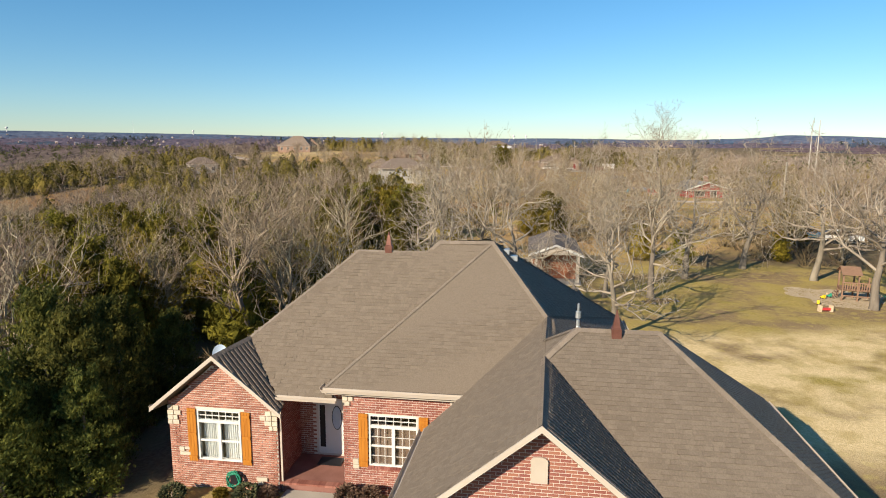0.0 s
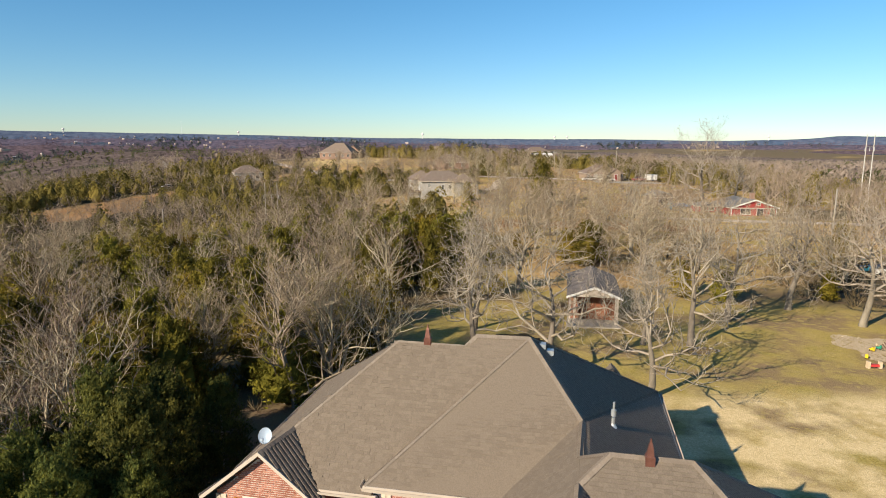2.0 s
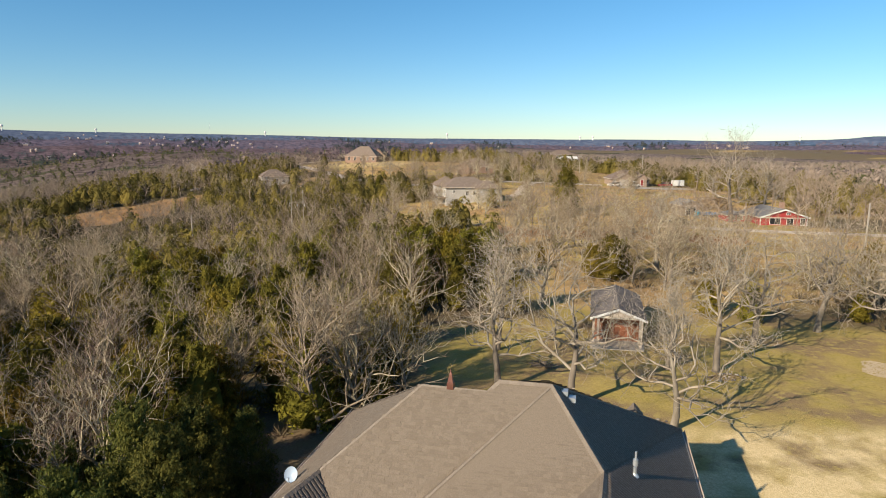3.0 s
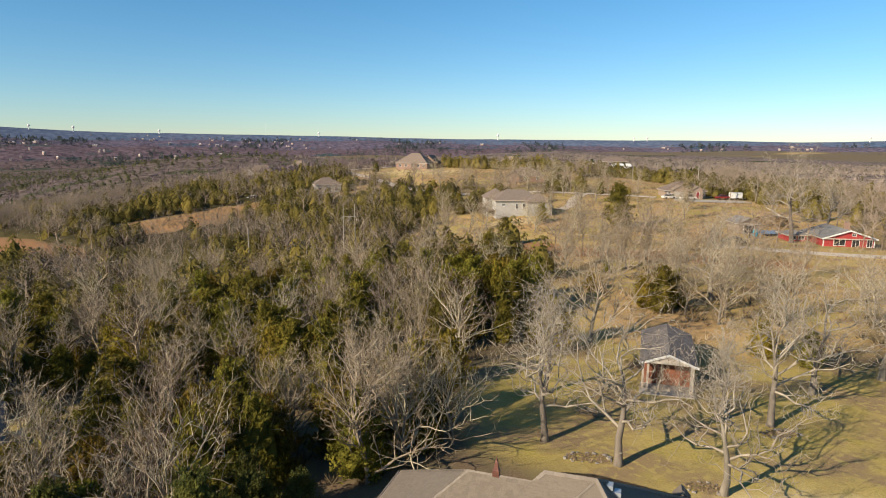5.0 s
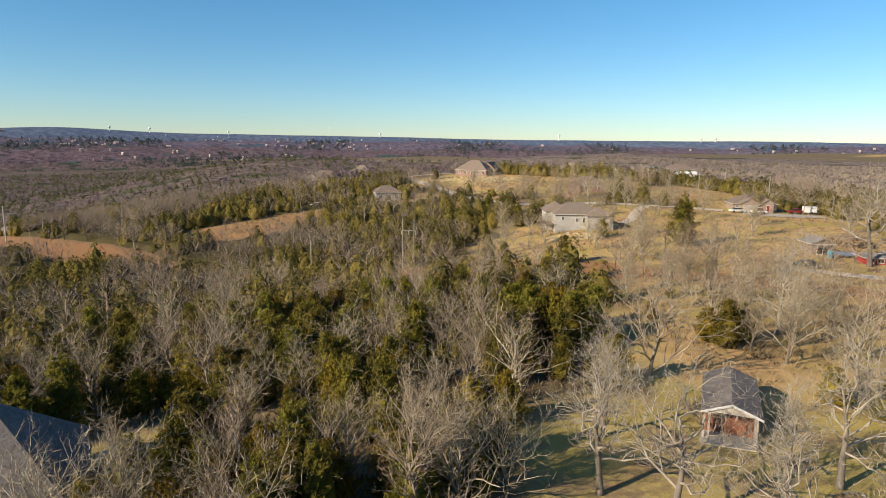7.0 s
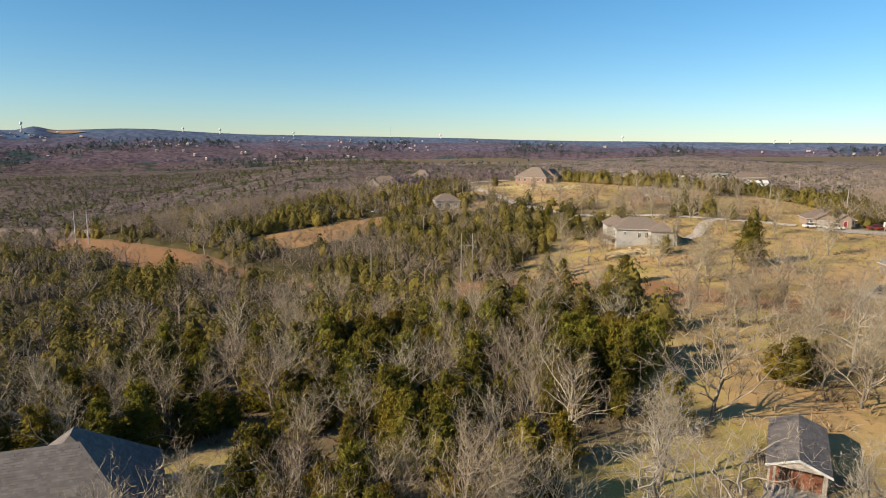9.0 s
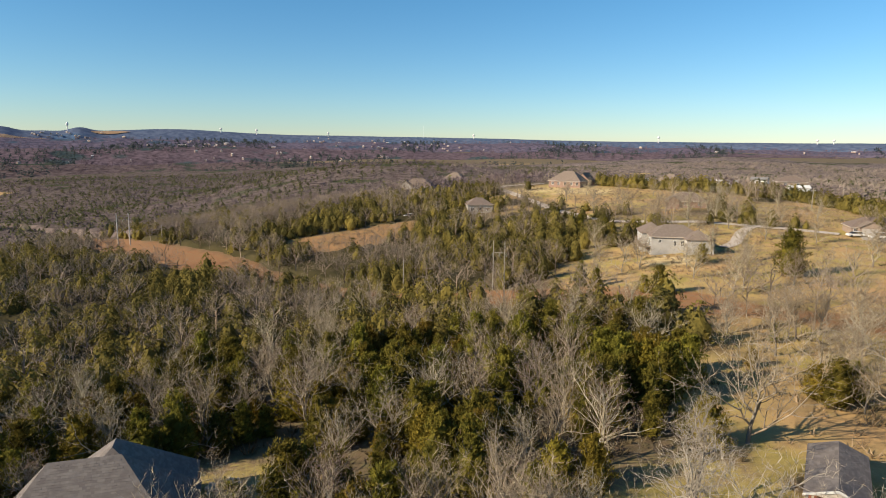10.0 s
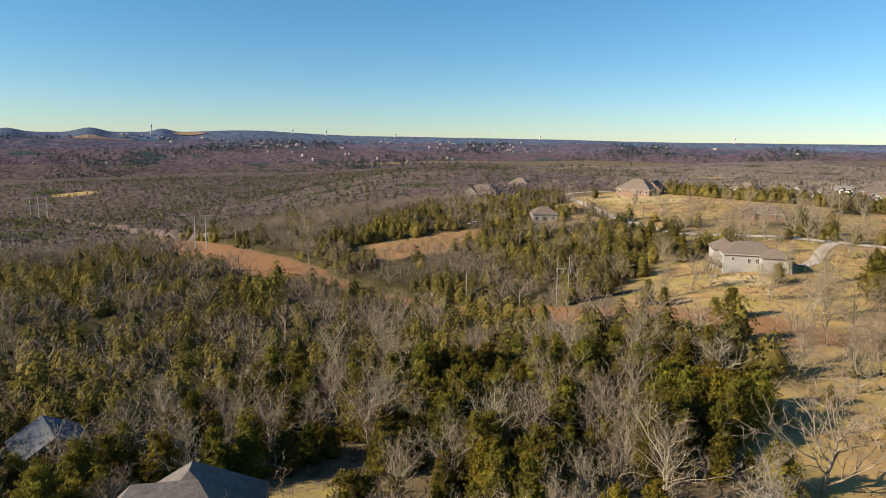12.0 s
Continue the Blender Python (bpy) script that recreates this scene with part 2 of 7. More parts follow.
def height(x, y):
    """Height of the ground: a hilltop yard, falling away to a wooded valley, a rise with houses, far lowland."""
    x, y = np.asarray(x, float), np.asarray(y, float)
    side = np.maximum(0, -x - 8)
    z = -0.85 - 13 * (1 - np.exp(-side / 150)) - 0.3 * smooth(25, 60, y)
    z = z - 20 * smooth(130, 420, side) * (1 - 0.8 * smooth(320, 620, y)) - 1.5 * smooth(60, 140, np.maximum(0, x))
    z = z + bump(x, y, -85, 350, 11.5, 110) + bump(x, y, -110, 140, -6, 70) + bump(x, y, 35, 240, 2.2, 60) + bump(x, y, -200, 400, 3.5, 110) + bump(x, y, -66, 33, 1.8, 16)
    r = np.hypot(x, y)
    west = smooth(25, 50, np.degrees(np.arctan2(-x, np.maximum(y, 1.0))))
    z = z - (9 + 24 * west) * smooth(420, 1000, r) + bump(x, y, -385, 555, 20, 150) + bump(x, y, -260, 640, 10, 130)
    roll = np.sin(x * 0.0042 + 1.3) * np.cos(y * 0.0036 + 0.4) * 8 + np.sin(x * 0.0021 - y * 0.0027) * 8 + np.sin(x * 0.009 + y * 0.006) * 3
    return z + 0.7 * roll * smooth(450, 1200, r)


def ground_z(x, y):
    return float(height(x, y))


def seg_dist(x, y, pts):
    """Distance from a polyline."""
    d = np.full(np.shape(x), 1e9)
    for (ax, ay), (bx, by) in zip(pts, pts[1:]):
        t = np.clip(((x - ax) * (bx - ax) + (y - ay) * (by - ay)) / ((bx - ax) ** 2 + (by - ay) ** 2), 0, 1)
        d = np.minimum(d, np.hypot(x - ax - t * (bx - ax), y - ay - t * (by - ay)))
    return d


CUT = [(-760, 388), (-540, 304), (-357, 246), (-300, 218), (-230, 182), (-190, 166), (-160, 157), (-128, 152), (-68, 131), (-20, 131), (40, 118)]
ROAD = [(-150, 345), (-112, 323), (-66, 262), (-39, 237), (10, 229), (33, 223)]


def fbm(x, y, s, seed=0.0):
    out = np.zeros(np.shape(x))
    for k, (a, b, c, d) in enumerate(((1.0, 0.31, 0.2, 1.7), (-0.6, 0.9, 1.1, 0.3), (0.37, -1.13, 2.9, 1.0), (1.7, 1.1, 0.7, 2.2), (-2.1, 1.6, 4.1, 0.6))):
        w = 1.0 / (1 + 0.6 * k)
        out = out + w * np.sin((a * x + b * y) / s + c + seed + 1.3 * np.sin((b * x - a * y) / s * 0.7 + d * seed))
    return out / 2.6


def ell(x, y, cx, cy, rx, ry, ang=0.0):
    c, s = math.cos(radians(ang)), math.sin(radians(ang))
    u, v = (x - cx) * c + (y - cy) * s, -(x - cx) * s + (y - cy) * c
    return np.hypot(u / rx, v / ry)


def zones(x, y):
    """Shares of lawn, straw, rust-red sedge, dry meadow at a place; the rest is woodland floor."""
    x, y = np.asarray(x, float), np.asarray(y, float)
    n = fbm(x, y, 6.0) * 0.25
    lawn = 1 - smooth(0.85, 1.1, ell(x, y, 24, 40, 25, 25) + n * 0.5)
    lawn = np.maximum(lawn, 1 - smooth(0.8, 1.1, ell(x, y, 1, 50, 10, 14) + n))
    lawn = np.maximum(lawn, 1 - smooth(0.85, 1.05, ell(x, y, 6, 8, 19, 15) + n))
    lawn = np.maximum(lawn, 0.8 * (1 - smooth(0.8, 1.15, ell(x, y, 7, 70, 10, 9) + n)))
    lawn = np.maximum(lawn, 1 - smooth(0.8, 1.15, ell(x, y, -41, 43, 9, 4.2, 20) + n))
    lawn = np.maximum(lawn, 0.7 * (1 - smooth(0.7, 1.2, ell(x, y, -32, 195, 13, 26) + n)))
    lawn = np.maximum(lawn, 0.7 * (1 - smooth(0.7, 1.2, ell(x, y, -20, 235, 40, 14) + n)))
    lawn = np.maximum(lawn, 0.8 * (1 - smooth(0.7, 1.2, ell(x, y, 60, 131, 22, 7) + n)))
    lawn = np.maximum(lawn, 0.6 * (1 - smooth(0.7, 1.2, ell(x, y, 18, 102, 12, 6) + n)))
    straw = 1 - smooth(0.75, 1.15, ell(x, y, 25, 29, 18, 10, 8) + n * 1.6)
    straw = np.maximum(straw, 0.8 * (1 - smooth(0.7, 1.2, ell(x, y, -10, 170, 9, 6) + n)))
    straw = np.maximum(straw, 0.7 * (1 - smooth(0.7, 1.2, ell(x, y, -75, 318, 35, 14) + n)))
    wide = 7.0 * smooth(-310, -270, x) * (1 - smooth(-155, -128, x)) + 4.0 * smooth(-62, -50, x) * (1 - smooth(-5, 10, x))
    sedge = 1 - smooth(3.5, 7, seg_dist(x, y, CUT) - wide + n * 8)
    sedge = np.maximum(sedge, 0.75 * (1 - smooth(0.85, 1.1, ell(x, y, -130, 209, 33, 17, 55) + n)))
    meadow = 1 - smooth(0.85, 1.1, ell(x, y, 30, 185, 55, 50) + n)
    meadow = np.maximum(meadow, 1 - smooth(0.85, 1.1, ell(x, y, -22, 162, 19, 32) + n))
    meadow = np.maximum(meadow, 1 - smooth(0.85, 1.1, ell(x, y, 0, 152, 28, 26) + n))
    meadow = np.maximum(meadow, 1 - smooth(0.85, 1.1, ell(x, y, -45, 320, 62, 70) + n))
    meadow = np.maximum(meadow, 1 - smooth(0.85, 1.1, ell(x, y, -130, 209, 33, 17, 55) + n))
    meadow = np.maximum(meadow, 0.96 * (1 - smooth(0.8, 1.15, ell(x, y, 38, 112, 40, 32) + n)))
    meadow = np.maximum(meadow, 0.95 * (1 - smooth(0.8, 1.15, ell(x, y, 17, 82, 24, 19) + n)))
    meadow = np.maximum(meadow, 1 - smooth(0.85, 1.1, ell(x, y, 34, 280, 36, 48) + n))
    far = np.hypot(x, y)
    meadow = np.maximum(meadow, smooth(0.60, 0.70, fbm(x * 0.6, y * 1.4, 60.0, 2.0)) * smooth(500, 800, far))
    return lawn, straw, sedge, meadow


def build_ground():
    radii = np.concatenate([np.arange(0, 150, 1.25), 150 * 1.033 ** np.arange(0, 108)])
    radii = radii[radii < 4850]
    sectors = 420
    th = np.linspace(0, 2 * np.pi, sectors, endpoint=False)
    R, T = np.meshgrid(radii[1:], th, indexing="ij")
    X, Y = R * np.sin(T), 30 + R * np.cos(T)
    Z = height(X, Y)
    V = np.concatenate([[[0, 30, ground_z(0, 30)]], np.stack([X, Y, Z], -1).reshape(-1, 3)])
    faces = []
    nr = len(radii) - 1
    for s in range(sectors):
        faces.append((0, 1 + (s + 1) % sectors, 1 + s))
    for i in range(nr - 1):
        a, b = 1 + i * sectors, 1 + (i + 1) * sectors
        faces.extend((a + s, a + (s + 1) % sectors, b + (s + 1) % sectors, b + s) for s in range(sectors))
    me = bpy.data.meshes.new("ground")
    me.from_pydata(V.tolist(), [], faces)
    me.flip_normals() if me.polygons[5].normal.z < 0 else None
    att = me.color_attributes.new("cover", "FLOAT_COLOR", "POINT")
    w = np.stack(zones(V[:, 0], V[:, 1]), -1)
    att.data.foreach_set("color", w.astype(np.float32).ravel())
    me.shade_smooth()
    m = bpy.data.materials.new("ground")
    m.use_nodes = True
    n, l = m.node_tree.nodes, m.node_tree.links
    shader = n["Principled BSDF"]
    shader.inputs["Roughness"].default_value = 0.97
    shader.inputs["Specular IOR Level"].default_value = 0.1
    tc = n.new("ShaderNodeTexCoord")

    def tex(s, detail=6):
        t = n.new("ShaderNodeTexNoise")
        t.inputs["Scale"].default_value, t.inputs["Detail"].default_value = s, detail
        l.new(tc.outputs["Object"], t.inputs["Vector"])
        return t.outputs[0]

    def mix(fac, a, b):
        k = n.new("ShaderNodeMix")
        k.data_type = "RGBA"
        for sock, val in ((k.inputs[0], fac), (k.inputs[6], a), (k.inputs[7], b)):
            if isinstance(val, tuple):
                sock.default_value = (*val, 1)
            elif isinstance(val, float):
                sock.default_value = val
            else:
                l.new(val, sock)
        return k.outputs[2]

    def ramp(fac, lo, hi):
        k = n.new("ShaderNodeMapRange")
        k.inputs["From Min"].default_value, k.inputs["From Max"].default_value = lo, hi
        l.new(fac, k.inputs[0])
        return k.outputs[0]

    cov = n.new("ShaderNodeAttribute")
    cov.attribute_name = "cover"
    sep = n.new("ShaderNodeSeparateColor")
    l.new(cov.outputs["Color"], sep.inputs[0])
    big, mid, fine = ramp(tex(0.05), 0.35, 0.65), ramp(tex(0.6), 0.35, 0.65), ramp(tex(7.0), 0.3, 0.7)
    wood = mix(mid, mix(fine, (0.105, 0.068, 0.042), (0.20, 0.142, 0.09)), (0.150, 0.122, 0.064))
    lawn = mix(mid, mix(fine, (0.25, 0.196, 0.042), (0.37, 0.288, 0.075)), mix(fine, (0.37, 0.258, 0.09), (0.48, 0.35, 0.135)))
    grit = ramp(tex(28.0, 8), 0.36, 0.64)
    lawn = mix(grit, lawn, mix(fine, (0.24, 0.19, 0.058), (0.44, 0.35, 0.11)))
    litter = mix(grit, (0.18, 0.12, 0.062), (0.32, 0.235, 0.125))
    lawn = mix(ramp(tex(0.22, 11), 0.44, 0.58), lawn, litter)
    lawn = mix(ramp(tex(1.7, 9), 0.52, 0.62), lawn, mix(grit, (0.30, 0.225, 0.085), (0.41, 0.32, 0.115)))
    straw = mix(grit, mix(fine, (0.50, 0.37, 0.17), (0.66, 0.51, 0.27)), mix(fine, (0.62, 0.48, 0.25), (0.80, 0.64, 0.37)))
    straw = mix(ramp(tex(0.6, 12), 0.54, 0.74), straw, (0.410, 0.303, 0.112))
    sedge = mix(mid, mix(fine, (0.255, 0.112, 0.05), (0.325, 0.165, 0.078)), (0.275, 0.16, 0.076))
    meadow = mix(big, mix(fine, (0.38, 0.225, 0.10), (0.50, 0.318, 0.148)), mix(fine, (0.36, 0.272, 0.09), (0.47, 0.35, 0.13)))
    meadow = mix(ramp(tex(0.09, 10), 0.5, 0.6), meadow, mix(grit, (0.27, 0.212, 0.058), (0.40, 0.31, 0.098)))
    meadow = mix(ramp(tex(0.25, 10), 0.5, 0.62), meadow, mix(grit, (0.25, 0.155, 0.078), (0.37, 0.262, 0.115)))
    col = mix(sep.outputs[0], wood, lawn)
    col = mix(cov.outputs["Alpha"], col, meadow)
    col = mix(sep.outputs[2], col, sedge)
    patch = n.new("ShaderNodeMath")
    patch.operation = "MULTIPLY"
    l.new(sep.outputs[1], patch.inputs[0])
    l.new(ramp(tex(0.4, 12), 0.33, 0.54), patch.inputs[1])
    col = mix(patch.outputs[0], col, straw)
    l.new(col, shader.inputs["Base Color"])
    bp = n.new("ShaderNodeBump")
    bp.inputs["Strength"].default_value, bp.inputs["Distance"].default_value = 0.5, 0.05
    l.new(tex(16.0, 9), bp.inputs["Height"])
    l.new(bp.outputs[0], shader.inputs["Normal"])
    me.materials.append(m)
    return tagged(new("ground", me), "rolling ground with lawn, straw patches and leaf-covered woodland floor", "ground", kind="structure")


ground = build_ground()

# ---- the brick house ----
HOUSE_LABEL = "red brick house with steep brown shingle roof and orange shutters"
house = thing("brick_house", pose(0, 19, 0, 0, 0, -8), HOUSE_LABEL, "house")
GZ = -0.85                              # ground at the house

E_, D_, C_, B_ = (-3.64, 3.43, 6.82), (-1.06, 3.43, 6.82), (-0.65, 3.68, 7.19), (1.33, 3.68, 7.22)
A_, A2_ = (-3.8, -0.35, 2.95), (-3.8, 0.14, 2.95)
G_ = (-6.95, 1.08, 4.05)                 # back end of the small gable's ridge
V_ = (3.3, 1.69, 5.04)                   # where the long gable's ridge meets the main roof
FR_ = (0.72, -0.35, 2.99)
GL_, GR_ = (4.0, -1.75, 5.7), (6.22, -1.75, 5.7)
RE = 2.2                                # right eave of the main roof
ROOFS = {
    "front_slope": [E_, (-5.5, -0.2, 2.54), (-3.6, -0.2, 2.54), (-3.6, 0.14, 2.95), A2_, B_, C_, D_],
    "hip_sliver": [A_, B_, A2_],
    "entry_slope": [A_, FR_, V_, B_],
    "left_slope": [E_, (-9.35, 10.4, 2.1), (-9.35, 1.08, 2.1), G_],
    "valley_fill": [E_, G_, (-5.5, -0.2, 2.54)],
    "back_slope_left": [E_, D_, (-1.5, 10.6, 2.0), (-9.35, 10.4, 2.1)],
    "back_slope_middle": [D_, C_, (-0.65, 10.7, 2.0), (-1.5, 10.6, 2.0)],
    "back_slope_right": [C_, B_, (7.2, 12.2, RE), (-0.65, 10.7, 2.0)],
    "right_slope_upper": [B_, V_, (7.2, 12.2, RE)],
    "right_slope": [V_, (3.3, -0.9, 5.1), (7.2, -0.9, RE), (7.2, 12.2, RE)],
    "rear_gable_left": [(4.7, 8.75, 4.42), (4.7, 9.6, 4.42), (4.35, 9.6, 4.0), (4.35, 8.6, 4.0)],
    "rear_gable_right": [(4.7, 8.75, 4.42), (5.1, 9.2, 3.95), (5.1, 9.6, 3.95), (4.7, 9.6, 4.42)],
    "small_gable_left": [(-7.44, -0.69, 3.92), G_, (-9.7, 1.08, 1.78), (-9.7, -0.69, 2.05)],
    "small_gable_right": [(-7.44, -0.69, 3.92), (-5.22, -0.69, 2.1), (-5.22, -0.2, 2.247), (-5.57, -0.2, 2.534), G_],
    "long_gable_left": [(3.0, -6.75, 5.1), (3.26, 1.69, 5.04), FR_, (-0.4, -1.0, 2.10), (-0.5, -6.75, 2.2)],
    "long_gable_right": [(3.0, -6.75, 5.1), (6.66, -6.75, 2.1), (6.70, -6.3, 2.08), (3.14, -2.51, 5.1)],
    "garage_front": [GL_, (3.14, -2.51, 5.1), (6.70, -6.3, 2.10), (10.74, -6.27, 2.15), GR_],
    "garage_right": [GR_, (10.74, -6.27, 2.15), (10.74, 2.77, 2.15)],
    "garage_back": [GL_, GR_, (10.74, 2.77, 2.15), (7.3, 2.77, 2.15), (3.18, -0.99, 5.1)],
    "garage_left": [GL_, (3.18, -0.99, 5.1), (3.14, -2.51, 5.1)],
}


def inside(p, poly, grow=0.0):
    """Whether the 2D point lies in the polygon."""
    c, n = False, len(poly)
    for i in range(n):
        (x0, y0), (x1, y1) = poly[i], poly[(i + 1) % n]
        if (y0 > p[1]) != (y1 > p[1]) and p[0] < (x1 - x0) * (p[1] - y0) / (y1 - y0) + x0:
            c = not c
    return c


def plane_axes(poly):
    p = [Vector(q) for q in poly]
    n = Vector((0, 0, 0))
    for i in range(1, len(p) - 1):
        n += (p[i] - p[0]).cross(p[i + 1] - p[0])
    n.normalize()
    if n.z < 0:
        n = -n
    along = Vector((0, 0, 1)).cross(n).normalized()
    return p[0], along, n.cross(along).normalized(), n


def shingle_rows(g, poly, rnd, exposure=0.13, tab=0.21, loose=False):
    """Overlapping tabs in courses over a roof slope."""
    o, e1, e2, n = plane_axes(poly)
    q = [((Vector(p) - o).dot(e1), (Vector(p) - o).dot(e2)) for p in poly]
    lo_u, hi_u = min(a for a, _ in q), max(a for a, _ in q)
    lo_v, hi_v = min(b for _, b in q), max(b for _, b in q)
    v = lo_v
    while v < hi_v:
        u = lo_u - rnd.random() * tab
        while u < hi_u:
            w = tab * rnd.choice((0.45, 0.6, 0.8, 1.0, 1.25))
            lift = rnd.choice((0.006, 0.010, 0.017))
            c = [(u, v), (u + w - 0.004, v), (u + w - 0.004, v + exposure + 0.03), (u, v + exposure + 0.03)]
            if all(inside(k, q) for k in c) or (loose and inside((u + w / 2, v + exposure / 2), q)):
                hs = (lift + 0.008, lift + 0.008, 0.005, 0.005)
                top = [o + e1 * a + e2 * b + n * h for (a, b), h in zip(c, hs)]
                low = [o + e1 * a + e2 * b for a, b in c[:2]]
                g.face(*top)
                g.face(low[0], low[1], top[1], top[0])
                if lift > 0.015:
                    g.face(low[1], o + e1 * c[2][0] + e2 * c[2][1], top[2], top[1])
                    g.face(o + e1 * c[3][0] + e2 * c[3][1], low[0], top[0], top[3])
            u += w
        v += exposure


def cap_row(g, a, b, n1, n2, rnd, w=0.12):
    """Folded cap shingles along a ridge or hip between slopes with normals n1 and n2."""
    a, b = Vector(a), Vector(b)
    d = (b - a).normalized()
    t1, t2 = n1.cross(d).normalized(), n2.cross(d).normalized()
    t1 = -t1 if t1.z > 0 else t1
    t2 = -t2 if t2.z > 0 else t2
    t2 = -t2 if t1.dot(t2) > 0.9 else t2
    up = (n1 + n2).normalized()
    x, length = 0.0, (b - a).length
    while x < length:
        p, q = a + d * x, a + d * min(x + 0.22, length)
        h = (0.026 if w > 0.1 else 0.016) + 0.006 * rnd.random()
        row = [[c + t1 * w + n1 * hh, c + up * (hh + 0.008), c + t2 * w + n2 * hh] for c, hh in ((p, h + 0.012), (q, h))]
        g.face(row[0][0], row[0][1], row[1][1], row[1][0])
        g.face(row[0][1], row[0][2], row[1][2], row[1][1])
        x += 0.19


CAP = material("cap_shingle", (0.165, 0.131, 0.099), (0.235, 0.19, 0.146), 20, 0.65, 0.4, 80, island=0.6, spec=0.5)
roof_rnd = random.Random(11)
for rname, poly in ROOFS.items():
    deck = Geo()
    n_ = plane_axes(poly)[3]
    deck.prism(poly, -0.12 * n_)
    slope = part("roof_slope", deck, SHINGLE, house, "brown laminated asphalt shingle slope")
    tabs = Geo()
    shingle_rows(tabs, poly, roof_rnd, loose=rname in ("front_slope", "valley_fill"))
    if tabs.f:
        tagged(part("shingles", tabs, SHINGLE, slope), kind="stuff")
    if n_.x > 0.3:                        # laminated tabs in raised columns; lighter cap colour imitates low-sun stripes on east slopes
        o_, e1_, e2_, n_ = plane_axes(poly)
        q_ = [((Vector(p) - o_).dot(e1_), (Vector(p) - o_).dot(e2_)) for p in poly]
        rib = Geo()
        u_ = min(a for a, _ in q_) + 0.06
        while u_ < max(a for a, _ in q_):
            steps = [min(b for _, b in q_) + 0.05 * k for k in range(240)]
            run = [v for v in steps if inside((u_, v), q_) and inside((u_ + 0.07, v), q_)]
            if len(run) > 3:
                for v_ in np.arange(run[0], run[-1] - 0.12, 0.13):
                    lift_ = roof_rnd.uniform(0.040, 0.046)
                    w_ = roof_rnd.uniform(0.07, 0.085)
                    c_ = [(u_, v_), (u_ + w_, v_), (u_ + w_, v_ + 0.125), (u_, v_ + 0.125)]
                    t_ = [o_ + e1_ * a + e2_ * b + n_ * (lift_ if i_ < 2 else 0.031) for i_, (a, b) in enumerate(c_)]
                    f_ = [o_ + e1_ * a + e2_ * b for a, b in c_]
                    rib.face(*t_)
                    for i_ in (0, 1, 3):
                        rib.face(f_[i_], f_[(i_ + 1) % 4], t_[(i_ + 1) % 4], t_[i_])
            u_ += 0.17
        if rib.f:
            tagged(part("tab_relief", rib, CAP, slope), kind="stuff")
facing = {k: plane_axes(p)[3] for k, p in ROOFS.items()}
for a, b, f1, f2 in ((E_, D_, "front_slope", "back_slope_left"), (D_, C_, "front_slope", "back_slope_middle"), (C_, B_, "front_slope", "back_slope_right"), (A_, B_, "hip_sliver", "entry_slope"),
                     (B_, V_, "entry_slope", "right_slope_upper"), (E_, G_, "front_slope", "left_slope"), (G_, (-7.44, -0.69, 3.92), "small_gable_left", "small_gable_right"),
                     ((3.0, -6.75, 5.1), (3.14, -2.51, 5.1), "long_gable_left", "long_gable_right"), ((3.18, -0.99, 5.1), V_, "long_gable_left", "right_slope"), (GL_, GR_, "garage_front", "garage_back"),
                     (GR_, (10.74, -6.27, 2.15), "garage_front", "garage_right"), (GR_, (10.74, 2.77, 2.15), "garage_back", "garage_right"), (GL_, (3.14, -2.51, 5.1), "garage_front", "garage_left"),
                     (GL_, (3.18, -0.99, 5.1), "garage_back", "garage_left"), (B_, (7.2, 12.2, RE), "back_slope_right", "right_slope"), (E_, (-9.35, 10.4, 2.1), "left_slope", "back_slope_left")):
    caps = Geo()
    cap_row(caps, a, b, facing[f1], facing[f2], roof_rnd, 0.06 if a in (A_, E_) else 0.12)
    tagged(part("ridge_cap", caps, CAP, house, "lighter brown ridge cap shingles"), kind="stuff")


def board(g, a, b, w, h, out=(0, 0)):
    """A board from a to b, w thick towards out, hanging h down."""
    a, b = Vector(a), Vector(b)
    o = Vector((out[0], out[1], 0)) * w
    g.prism([a, b, b + Vector((0, 0, -h)), a + Vector((0, 0, -h))], o)


def gutter(a, b, out):
    """An open trough along an eave, with its fascia."""
    g = Geo()
    board(g, a, b, 0.03, 0.15, out)
    a, b = Vector(a) + Vector((0, 0, -0.02)), Vector(b) + Vector((0, 0, -0.02))
    o = Vector((*out, 0))
    i0, i1 = a + o * 0.034, b + o * 0.034
    g.prism([i0 + Vector((0, 0, -0.11)), i1 + Vector((0, 0, -0.11)), i1 + o * 0.09 + Vector((0, 0, -0.11)), i0 + o * 0.09 + Vector((0, 0, -0.11))], (0, 0, 0.012))
    g.prism([i0 + o * 0.09 + Vector((0, 0, -0.11)), i1 + o * 0.09 + Vector((0, 0, -0.11)), i1 + o * 0.12, i0 + o * 0.12], o * 0.012)
    return part("gutter", g, TRIM, house, "cream painted gutter and fascia board")


